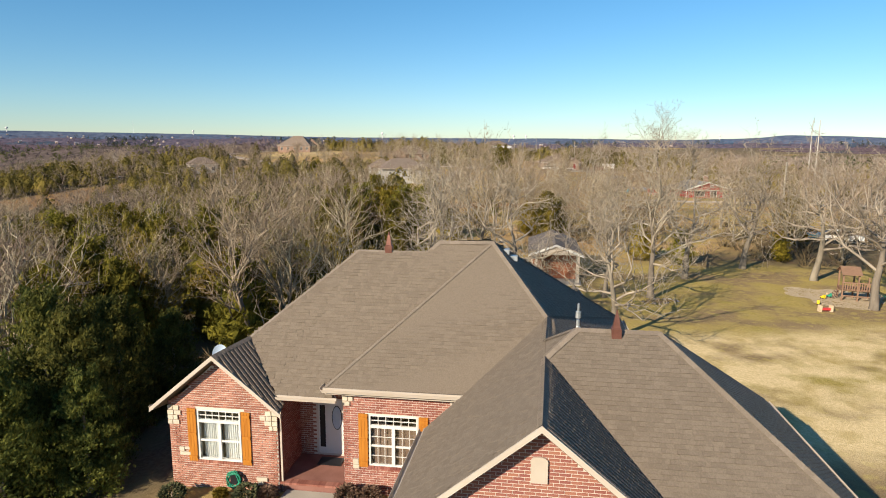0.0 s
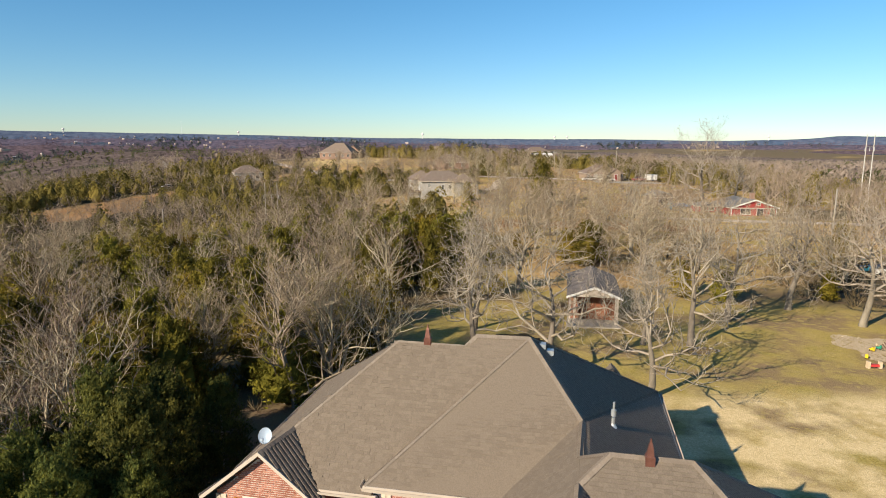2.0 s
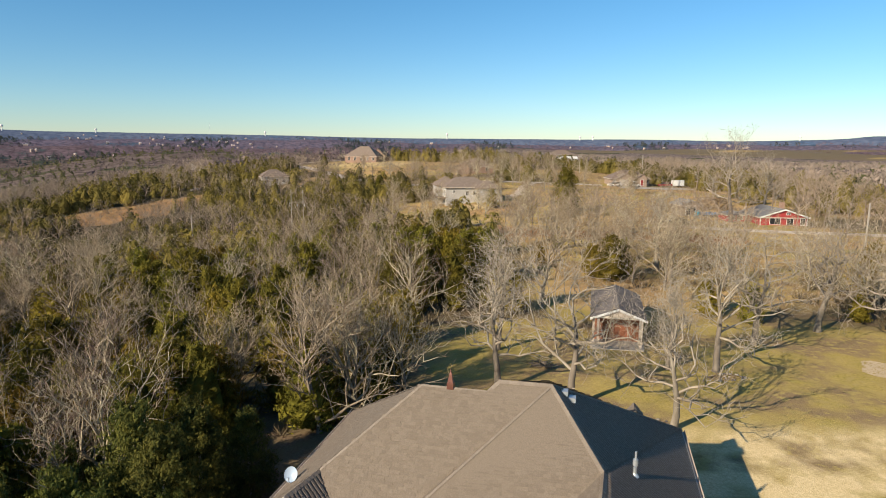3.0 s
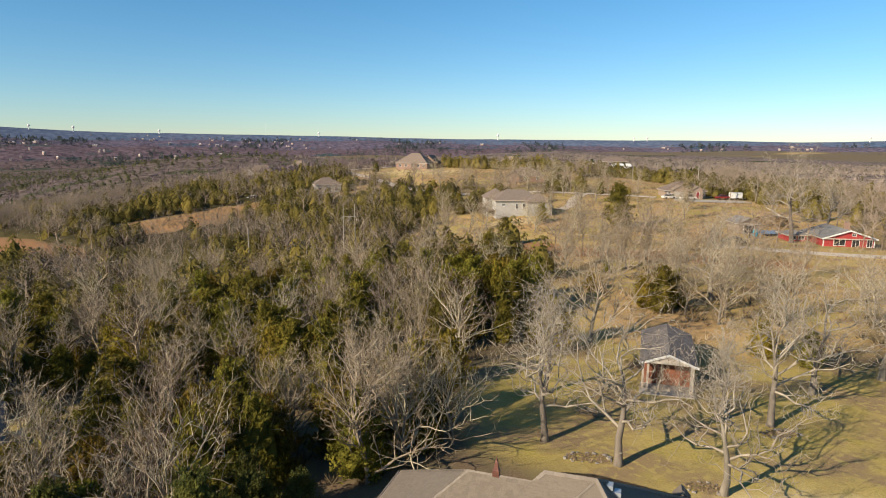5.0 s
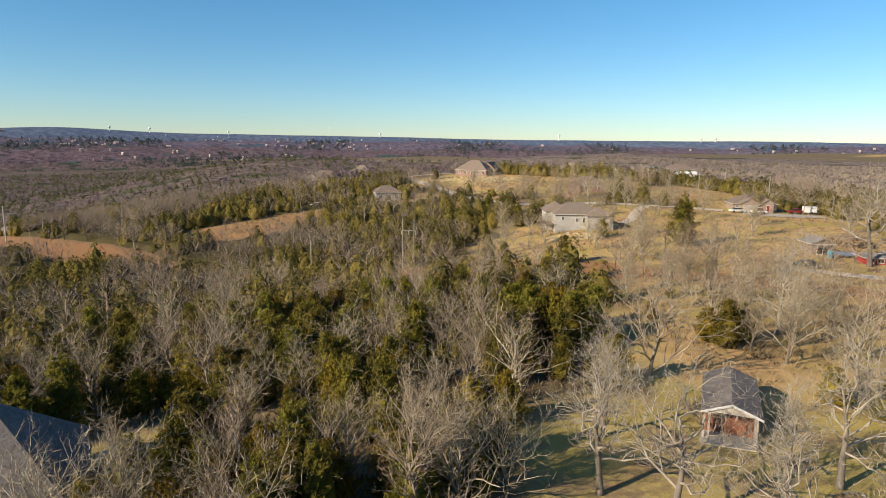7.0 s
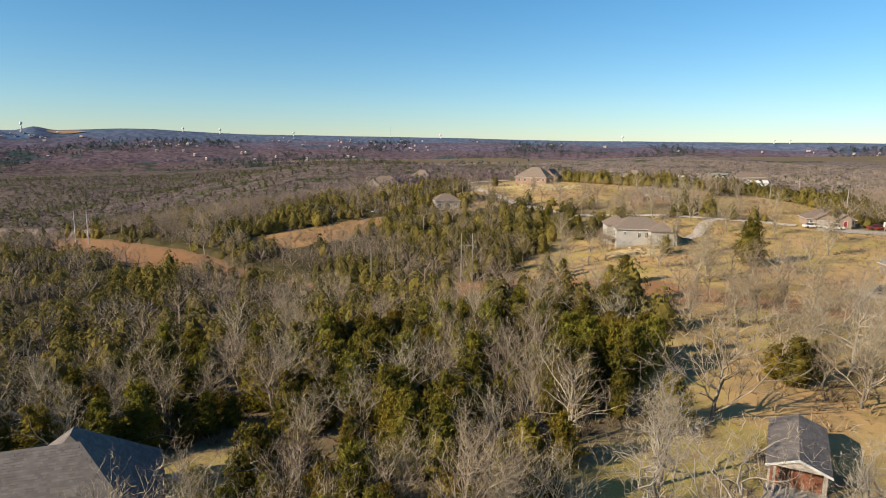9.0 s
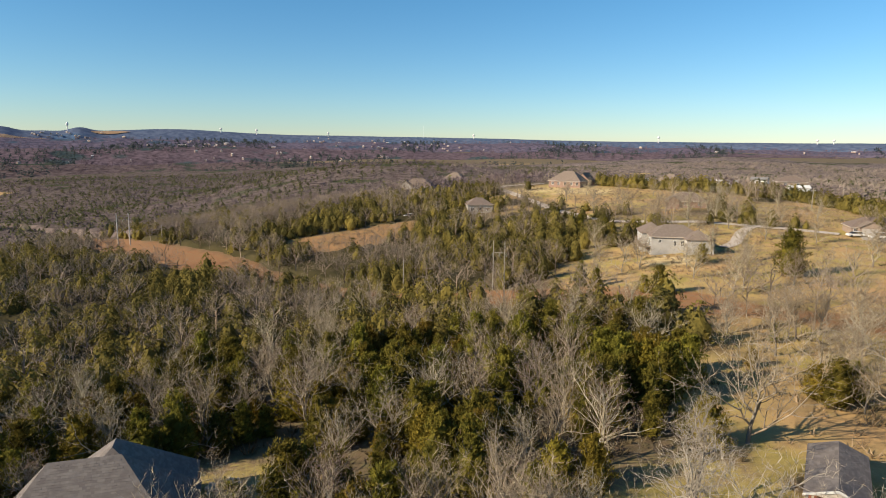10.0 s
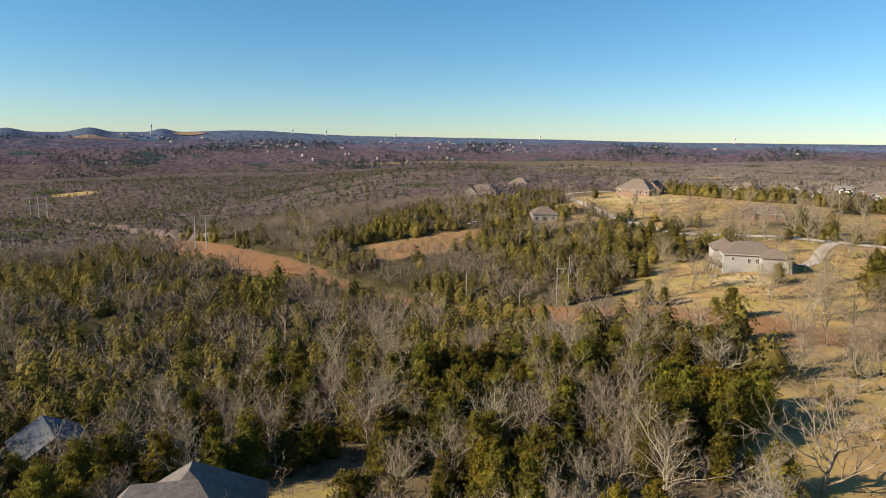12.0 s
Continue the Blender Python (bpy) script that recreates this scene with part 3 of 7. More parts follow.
gutter((-5.5, -0.2, 2.54), (-3.45, -0.2, 2.54), (0, -1))
gutter((-3.85, -0.35, 2.95), (0.72, -0.35, 2.97), (0, -1))
gutter((-3.8, 0.16, 2.95), (-3.8, -0.35, 2.95), (-1, 0))
gutter((-0.4, -1.0, 2.10), (-0.5, -6.75, 2.2), (-1, 0))
gutter((10.74, 2.77, 2.15), (10.74, -6.27, 2.15), (1, 0))
gutter((7.2, 12.2, RE), (7.2, 2.8, RE), (1, 0))
gutter((-9.35, 10.4, 2.1), (-9.35, 1.1, 2.1), (-1, 0))
gutter((-9.7, 1.08, 1.78), (-9.7, -0.6, 2.05), (-1, 0))
gutter((6.77, -6.28, 2.15), (10.7, -6.28, 2.15), (0, -1))


def rake(a, b):
    g = Geo()
    board(g, (a[0], a[1] - 0.0, a[2] + 0.03), (b[0], b[1], b[2] + 0.03), 0.05, 0.15, (0, -1))
    return part("rake_board", g, TRIM, house, "cream painted rake board")


rake((-9.75, -0.69, 2.0), (-7.44, -0.69, 3.92)), rake((-7.44, -0.69, 3.92), (-5.17, -0.69, 2.06))
rake((-0.55, -6.75, 2.16), (3.0, -6.75, 5.1)), rake((3.0, -6.75, 5.1), (6.7, -6.75, 2.07))
# soffits under the overhangs
for poly in ([(-9.7, -0.66, 1.9), (-5.2, -0.66, 1.9), (-5.2, -0.36, 1.9), (-9.7, -0.36, 1.9)], [(-3.8, -0.34, 2.72), (0.6, -0.34, 2.72), (0.6, 0.0, 2.72), (-3.8, 0.0, 2.72)]):
    g = Geo()
    if poly[0][0] > -5:
        g.prism(poly, (0, 0, 0.03))
        part("soffit", g, TRIM, house)

# brickwork
COURSE, BRICK_L = 0.081, 0.245
brick_rnd = random.Random(5)


def wall_core(g, u0, u1, z0, z1, holes, put, depth):
    """A wall slab with openings: cells between the holes' edges."""
    us = sorted({u0, u1, *[h[0] for h in holes], *[h[1] for h in holes]})
    zs = sorted({z0, z1, *[h[2] for h in holes], *[h[3] for h in holes]})
    for a, b in zip(us, us[1:]):
        for c, d in zip(zs, zs[1:]):
            m = ((a + b) / 2, (c + d) / 2)
            if not any(h[0] < m[0] < h[1] and h[2] < m[1] < h[3] for h in holes):
                g.prism([put(a, 0, c), put(b, 0, c), put(b, 0, d), put(a, 0, d)], Vector(put(0, depth, 0)) - Vector(put(0, 0, 0)))


def bricks(u0, u1, z0, z1, holes, put, top=None, pieces=None):
    """Running bond; top(u) limits the height. Returns the joined bricks; single ones go to pieces."""
    g = Geo()
    k, z = 0, z0
    while z < z1:
        u = u0 - (BRICK_L / 2 if k % 2 else 0)
        while u < u1:
            a, b, c, d = max(u, u0) + 0.008, min(u + BRICK_L, u1) - 0.008, z + 0.0095, z + COURSE - 0.0095
            ok = b - a > 0.05 and d <= z1 + 0.02
            ok = ok and not any(h[0] - 0.02 < b and a < h[1] + 0.02 and h[2] - 0.02 < d and c < h[3] + 0.02 for h in holes)
            if ok and top and (top(a) < d or top(b) < d):
                ok = False
            if ok:
                y = -0.010 - 0.004 * brick_rnd.random()
                if pieces is not None and len(pieces) < 290 and b - a > 0.2 and z > 3.0:
                    pieces.append(((a + b) / 2, (c + d) / 2, y))
                else:
                    k0 = len(g.v)
                    g.v.extend([tuple(put(*p)) for p in ((a, 0.002, c), (b, 0.002, c), (b, 0.002, d), (a, 0.002, d), (a, y, c), (b, y, c), (b, y, d), (a, y, d))])
                    g.f.extend([tuple(k0 + i for i in q) for q in ((4, 5, 6, 7), (0, 1, 5, 4), (2, 3, 7, 6), (1, 2, 6, 5), (3, 0, 4, 7))])
            u += BRICK_L
        z += COURSE
        k += 1
    return g


def pieces_of(g):
    """The separate bodies of a mesh, each as a Geo."""
    root = list(range(len(g.v)))

    def top(i):
        while root[i] != i:
            i = root[i]
        return i

    for f in g.f:
        for i in f[1:]:
            root[top(i)] = top(f[0])
    out = {}
    for f in g.f:
        q = out.setdefault(top(f[0]), Geo())
        q.face(*[g.v[i] for i in f])
    return list(out.values())


def make_wall(u0, u1, z0, z1, holes, put, depth=0.22, top=None, gable=None, pieces=None, label="red brick wall with pale mortar"):
    core = Geo()
    wall_core(core, u0, u1, z0, z1, holes, put, depth)
    if gable:
        core.prism([put(u0, 0, z1), put(u1, 0, z1), put(*gable)], Vector(put(0, depth, 0)) - Vector(put(0, 0, 0)))
    sections = pieces_of(core)
    w = part("wall", sections[0], MORTAR, house, label)
    for extra in sections[1:]:
        part("wall_section", extra, MORTAR, w)
    b = bricks(u0, u1, z0, (gable[2] if gable else z1), holes, put, top, pieces)
    if b.f:
        tagged(part("bricks", b, BRICK, w), kind="stuff")
    return w


front = lambda v: (lambda u, y, z: (u, v + y, z))          # faces the viewer's side
rightside = lambda uu: (lambda u, y, z: (uu - y, u, z))     # faces +u, runs along v
leftside = lambda uu: (lambda u, y, z: (uu + y, -u, z))     # faces -u, runs along -v

GWIN, WWIN = (-8.27, -6.74, 0.12, 1.92), (-2.43, -0.80, 0.18, 1.97)
DOOR = (-4.78, -3.72, -0.45, 1.62)
small_top = lambda u: 3.80 - 0.84 * abs(u + 7.4)
make_wall(-9.3, -5.45, GZ - 0.3, 1.98, [GWIN], front(-0.35), top=small_top, gable=(-7.4, 0, 3.72))
make_wall(-0.35, 1.9, GZ - 0.3, 2.3, [], rightside(-5.45))
make_wall(-3.3, 1.2, GZ - 0.3, 2.75, [WWIN], front(0.0))
make_wall(-1.9, 0.0, GZ - 0.3, 2.75, [], leftside(-3.3))
make_wall(-5.45, -3.3, GZ - 0.3, 2.6, [DOOR], front(1.7))
long_top = lambda u: 4.93 - 0.82 * abs(u - 3.0)
nearest = []
lg = make_wall(0.1, 6.3, GZ - 0.3, 2.3, [], front(-6.3), top=long_top, gable=(3.0, 0, 4.88), pieces=nearest)
make_wall(0.0, 6.3, GZ - 0.3, 2.15, [], leftside(0.1))
make_wall(6.3, 10.3, GZ - 0.3, 2.0, [], front(-5.85))
make_wall(-5.85, 2.4, GZ - 0.3, 2.0, [], rightside(10.3))
make_wall(2.4, 11.8, GZ - 0.3, RE - 0.1, [], rightside(6.8))
make_wall(-9.9, 0.35, GZ - 0.3, 2.0, [], leftside(-9.1))
back = Geo()
back.box(-9.1, 6.9, 10.2, 10.45, GZ - 0.3, 1.9)
part("wall", back, BRICK_FAR, house)
back = Geo()
back.box(6.9, 10.3, 2.15, 2.4, GZ - 0.3, 1.95)
part("wall", back, BRICK_FAR, house)
single = Geo()
single.box(-0.1145, 0.1145, 0, 0.014, -0.031, 0.031)
single_me = single.mesh("brick", BRICK)
for a, z, y in nearest:
    o = new("brick", single_me)
    o.parent, o.location = lg, (a, -6.3 + y, z)

# stone corner blocks and accents, set proud of the brick
stone_rnd = random.Random(3)


def stones(blocks, v, parent=house):
    for a, b, c, d in blocks:
        g = Geo()
        e = 0.012
        g.box(a + e, b - e, v - 0.045 - 0.02 * stone_rnd.random(), v + 0.01, c + e, d - e)
        part("stone", g, STONE, parent)


def corner_stones(u, z, side, v, rows):
    out = []
    for k, (n, w) in enumerate(rows):
        x = u
        for _ in range(n):
            ww = w * stone_rnd.uniform(0.8, 1.15)
            out.append((x, x + ww, z - 0.17 * (k + 1), z - 0.17 * k) if side > 0 else (x - ww, x, z - 0.17 * (k + 1), z - 0.17 * k))
            x += side * ww
    stones(out, v)


corner_stones(-9.32, 2.02, 1, -0.35, ((2, 0.22), (2, 0.25), (2, 0.2), (2, 0.22)))
corner_stones(-5.43, 2.02, -1, -0.35, ((2, 0.2), (3, 0.2), (2, 0.24), (2, 0.16)))
corner_stones(-3.32, 2.74, 1, 0.0, ((3, 0.24), (2, 0.22), (1, 0.3)))
stones([(-8.98, -8.78, 0.38, 0.55), (-8.78, -8.58, 0.45, 0.55), (-8.96, -8.56, 0.24, 0.38)], -0.35)
stones([(-6.25, -5.85, -0.5, -0.35), (-6.2, -6.0, -0.64, -0.5)], -0.35)
stones([(-3.0, -2.78, 0.2, 0.4), (-2.99, -2.76, 0.04, 0.2)], 0.0)
# arched panel in the long gable
g = Geo()
arch = [(2.8, 3.62), (3.16, 3.62), (3.16, 4.13)] + [(2.98 + 0.18 * math.cos(a), 4.13 + 0.09 * math.sin(a)) for a in np.linspace(0.3, math.pi - 0.3, 6)] + [(2.8, 4.13)]
g.prism([(u, -6.36, z) for u, z in arch], (0, 0.06, 0))
part("gable_panel", g, TRIM, house, "cream arched gable panel")


def casement(u0, u1, z0, z1, v, lining, muntins):
    """A twin sash window with a transom of small panes, in a hole of the wall."""
    win = part("window_frame", Geo_frame(u0, u1, z0, z1, v), WHITE, house, "white twin sash window with transom")
    w, zt = u1 - u0, z1 - 0.36
    g = Geo()
    mid = (u0 + u1) / 2
    g.box(u0, u1, v - 0.02, v + 0.05, zt - 0.10, zt)
    g.box(mid - 0.055, mid + 0.055, v - 0.02, v + 0.05, z0 + 0.05, zt - 0.1)
    half = (z0 + zt) / 2 - 0.02
    for a, b in ((u0 + 0.05, mid - 0.055), (mid + 0.055, u1 - 0.05)):
        g.box(a, b, v + 0.0, v + 0.045, half - 0.03, half + 0.03)
    part("mullion", g, WHITE, win)
    g = Geo()
    for i in range(1, 6):
        u = u0 + 0.05 + (w - 0.1) * i / 6
        g.box(u - 0.011, u + 0.011, v + 0.005, v + 0.03, zt, z1 - 0.05)
    g.box(u0 + 0.05, u1 - 0.05, v + 0.006, v + 0.029, (zt + z1 - 0.05) / 2 - 0.011, (zt + z1 - 0.05) / 2 + 0.011)
    if muntins:
        for a, b in ((u0 + 0.05, mid - 0.055), (mid + 0.055, u1 - 0.05)):
            for i in (1, 2):
                u = a + (b - a) * i / 3
                g.box(u - 0.008, u + 0.008, v + 0.012, v + 0.03, z0 + 0.05, zt - 0.1)
            for z in ((z0 + half) / 2, (half + zt - 0.1) / 2):
                g.box(a, b, v + 0.013, v + 0.029, z - 0.008, z + 0.008)
    part("muntin", g, WHITE, win)
    for a, b, c, d in ((u0 + 0.05, u1 - 0.05, zt, z1 - 0.05), (u0 + 0.05, mid - 0.055, z0 + 0.05, zt - 0.1), (mid + 0.055, u1 - 0.05, z0 + 0.05, zt - 0.1)):
        g = Geo()
        g.box(a, b, v + 0.034, v + 0.040, c, d)
        part("pane", g, PANE, win).visible_shadow = False
    if lining is CURTAIN:
        for a, b in ((u0 + 0.1, mid - 0.1), (mid + 0.08, u1 - 0.06)):
            g = Geo()
            n = 26
            for i in range(n):
                x0, x1 = a + (b - a) * i / n, a + (b - a) * (i + 1) / n
                y0, y1 = v + 0.2 + 0.025 * math.sin(i * 1.9), v + 0.2 + 0.025 * math.sin((i + 1) * 1.9)
                g.face((x0, y0, z0 - 0.1), (x1, y1, z0 - 0.1), (x1, y1, zt - 0.05), (x0, y0, zt - 0.05))
            part("curtain", g, CURTAIN, win, "sheer white curtain")
    else:
        g = Geo()
        z = z0 + 0.02
        while z < zt - 0.05:
            g.box(u0 + 0.06, u1 - 0.06, v + 0.12, v + 0.135, z, z + 0.045)
            z += 0.05
        part("blind", g, BLIND, win, "brown slatted blind")
    room = Geo()
    room.box(u0 - 0.5, u1 + 0.5, v + 1.6, v + 1.65, z0 - 0.9, z1 + 0.4)
    room.box(u0 - 0.5, u1 + 0.5, v + 0.23, v + 1.6, z0 - 0.95, z0 - 0.9)
    part("room_backing", room, ROOM, win)
    sill = Geo()
    n = 16
    for i in range(n):
        a = u0 - 0.04 + (w + 0.08) * i / n
        sill.box(a + 0.006, a + (w + 0.08) / n - 0.006, v - 0.045, v + 0.02, z0 - 0.11, z0 - 0.004)
    part("sill", sill, BRICK, win, "soldier course brick sill")


def Geo_frame(u0, u1, z0, z1, v):
    g = Geo()
    for a, b, c, d in ((u0, u0 + 0.05, z0, z1), (u1 - 0.05, u1, z0, z1), (u0 + 0.05, u1 - 0.05, z0, z0 + 0.05), (u0 + 0.05, u1 - 0.05, z1 - 0.05, z1)):
        g.box(a, b, v - 0.025, v + 0.06, c, d)
    return g


casement(*GWIN, -0.35, CURTAIN, False)
casement(*WWIN, 0.0, BLIND, True)


def shutter(u, z0, z1, v):
    """Three upright boards with three battens."""
    s = new("shutter")
    s.parent = house
    s.empty_display_size = 0.1
    tagged(s, "orange stained cedar board and batten shutter")
    for i in range(3):
        g = Geo()
        g.box(u + i * 0.105 + 0.003, u + (i + 1) * 0.105 - 0.003, v - 0.045, v - 0.016, z0 + 0.004 * i, z1 - 0.003 * i)
        part("board", g, CEDAR_WOOD, s)
    for z in (z0 + 0.12, (z0 + z1) / 2, z1 - 0.2):
        g = Geo()
        g.box(u + 0.012, u + 0.303, v - 0.068, v - 0.046, z, z + 0.09)
        part("batten", g, CEDAR_WOOD, s)


shutter(-8.62, 0.06, 1.95, -0.36), shutter(-6.70, 0.04, 1.93, -0.36), shutter(-2.78, 0.12, 2.0, -0.01), shutter(-0.76, 0.12, 2.0, -0.01)

# porch: door with oval light, side light, slab, step
g = Geo()
g.box(DOOR[0], DOOR[1], 1.73, 1.78, DOOR[2], DOOR[3])
door = part("front_door", g, WHITE, house, "white front door with oval glass")
g = Geo()
ov = [(-4.08 + 0.19 * math.cos(a), 0.95 + 0.46 * math.sin(a)) for a in np.linspace(0, 2 * math.pi, 28, endpoint=False)]
g.prism([(u, 1.715, z) for u, z in ov], (0, 0.03, 0))
part("oval_frame", g, BLACK, door)
g = Geo()
g.prism([(-4.08 + (u + 4.08) * 0.86, 1.705, 0.95 + (z - 0.95) * 0.93) for u, z in ov], (0, 0.012, 0))
part("oval_glass", g, DISH, door, "grey leaded oval glass")
g = Geo()
g.box(-4.72, -4.52, 1.715, 1.725, -0.2, 1.4)
part("side_light", g, BLACK, door, "dark side light")
g = Geo()
g.tube([(-3.82, 1.70, 0.45), (-3.82, 1.66, 0.45)], [0.03, 0.03], 8)
part("knob", g, STEEL, door)
slab = Geo()
slab.box(-5.44, -3.31, -0.3, 1.69, GZ - 0.2, -0.5)
porch = part("porch_floor", slab, PAVER, house, "brick paved porch floor")
lip = Geo()
n = 26
for i in range(n):
    a = -5.44 + 2.13 * i / n
    lip.box(a + 0.005, a + 2.13 / n - 0.005, -0.36, -0.1, -0.56, -0.49)
part("rowlock_edge", lip, BRICK, porch)
g = Geo()
g.box(-4.6, -3.75, 0.95, 1.5, -0.495, -0.475)
tagged(part("door_mat", g, BLACK), "black door mat on a brick porch", "mat").matrix_world = house.matrix_world.copy()
g = Geo()
g.prism([(-5.2, -0.37, GZ + 0.12), (-3.4, -0.37, GZ + 0.12), (-3.2, -2.6, GZ + 0.1), (-3.0, -6.0, GZ + 0.08), (-4.9, -6.0, GZ + 0.08), (-5.3, -2.0, GZ + 0.1)], (0, 0, -0.3))
part("front_walk", g, CONCRETE, None)
w = bpy.data.objects["front_walk"]
tagged(w, "pale concrete front walk", "path", kind="structure").matrix_world = house.matrix_world.copy()
for u, v0, z1 in ((-5.40, -0.30, 2.1), (0.28, -0.12, 2.7)):
    g = Geo()
    g.box(u, u + 0.06, v0, v0 + 0.05, GZ, z1)
    part("downspout", g, TRIM, house)


def pyramid_vent(u, v, z):
    """A square-based sheet-metal flue cover drawn up to a spike."""
    g = Geo()
    prof = ((0.13, -0.25), (0.13, 0.10), (0.10, 0.13), (0.055, 0.42), (0.03, 0.50))
    for (r0, h0), (r1, h1) in zip(prof, prof[1:]):
        for k in range(4):
            c = ((-1, -1), (1, -1), (1, 1), (-1, 1))
            (a, b), (c2, d) = c[k], c[(k + 1) % 4]
            g.face((u + a * r0, v + b * r0, z + h0), (u + c2 * r0, v + d * r0, z + h0), (u + c2 * r1, v + d * r1, z + h1), (u + a * r1, v + b * r1, z + h1))
    g.tube([(u, v, z + 0.48), (u, v, z + 0.62)], [0.035, 0.02], 6)
    part("roof_vent", g, COPPER, house, "brown metal spired roof vent")


pyramid_vent(5.05, -1.85, 5.70), pyramid_vent(-2.5, 3.48, 6.92)
g = Geo()
g.tube([(4.43, 3.3, 3.9), (4.43, 3.3, 4.55)], [0.065, 0.065], 10)
g.tube([(4.43, 3.3, 4.18), (4.43, 3.3, 4.32)], [0.16, 0.07], 10)
flue = part("flue_pipe", g, STEEL, house, "galvanised flue pipe with cap")
g = Geo()
g.tube([(4.43, 3.3, 4.62), (4.43, 3.3, 4.86)], [0.095, 0.095], 10)
g.tube([(4.43, 3.3, 4.86), (4.43, 3.3, 5.15)], [0.04, 0.04], 8)
part("cap", g, STEEL, flue)
g = Geo()
for i, (u, v) in enumerate(((1.75, 3.95), (2.05, 4.0))):
    g.box(u - 0.16, u + 0.16, v - 0.1, v + 0.25, 6.75 - 0.25 * i, 6.93 - 0.25 * i)
part("box_vent", g, STEEL, house, "grey metal box roof vents")

# satellite dish on the left roof edge
dish = thing("satellite_dish", house.matrix_world @ pose(-8.75, 2.3, 2.45), "grey oval satellite dish on a bent mast", "satellite dish")
g = Geo()
rings, seg = 5, 24
aim = pose(0.0, 0.0, 0.5, 62, 0, 10)
grid = [[aim @ Vector((0.27 * r / rings * math.cos(2 * math.pi * s / seg), 0.31 * r / rings * math.sin(2 * math.pi * s / seg), 0.09 * (r / rings) ** 2)) for s in range(seg)] for r in range(rings + 1)]
for r in range(rings):
    for s in range(seg):
        t = (s + 1) % seg
        g.face(grid[r][s], grid[r + 1][s], grid[r + 1][t], grid[r][t])
part("reflector", g, DISH, dish, smooth=True)
g = Geo()
g.tube([(0, 0, -0.2), (0, 0.02, 0.3), (0, 0.04, 0.5)], [0.025, 0.025, 0.025], 8)
part("mast", g, STEEL, dish)
g = Geo()
g.tube([aim @ Vector((0, -0.33, 0.05)), aim @ Vector((0, -0.18, 0.42))], [0.014, 0.014], 6)
g.box(-0.05, 0.05, -0.04, 0.04, -0.04, 0.06, Matrix.Translation(aim @ Vector((0, -0.16, 0.44))))
part("feed_arm", g, DISH, dish)

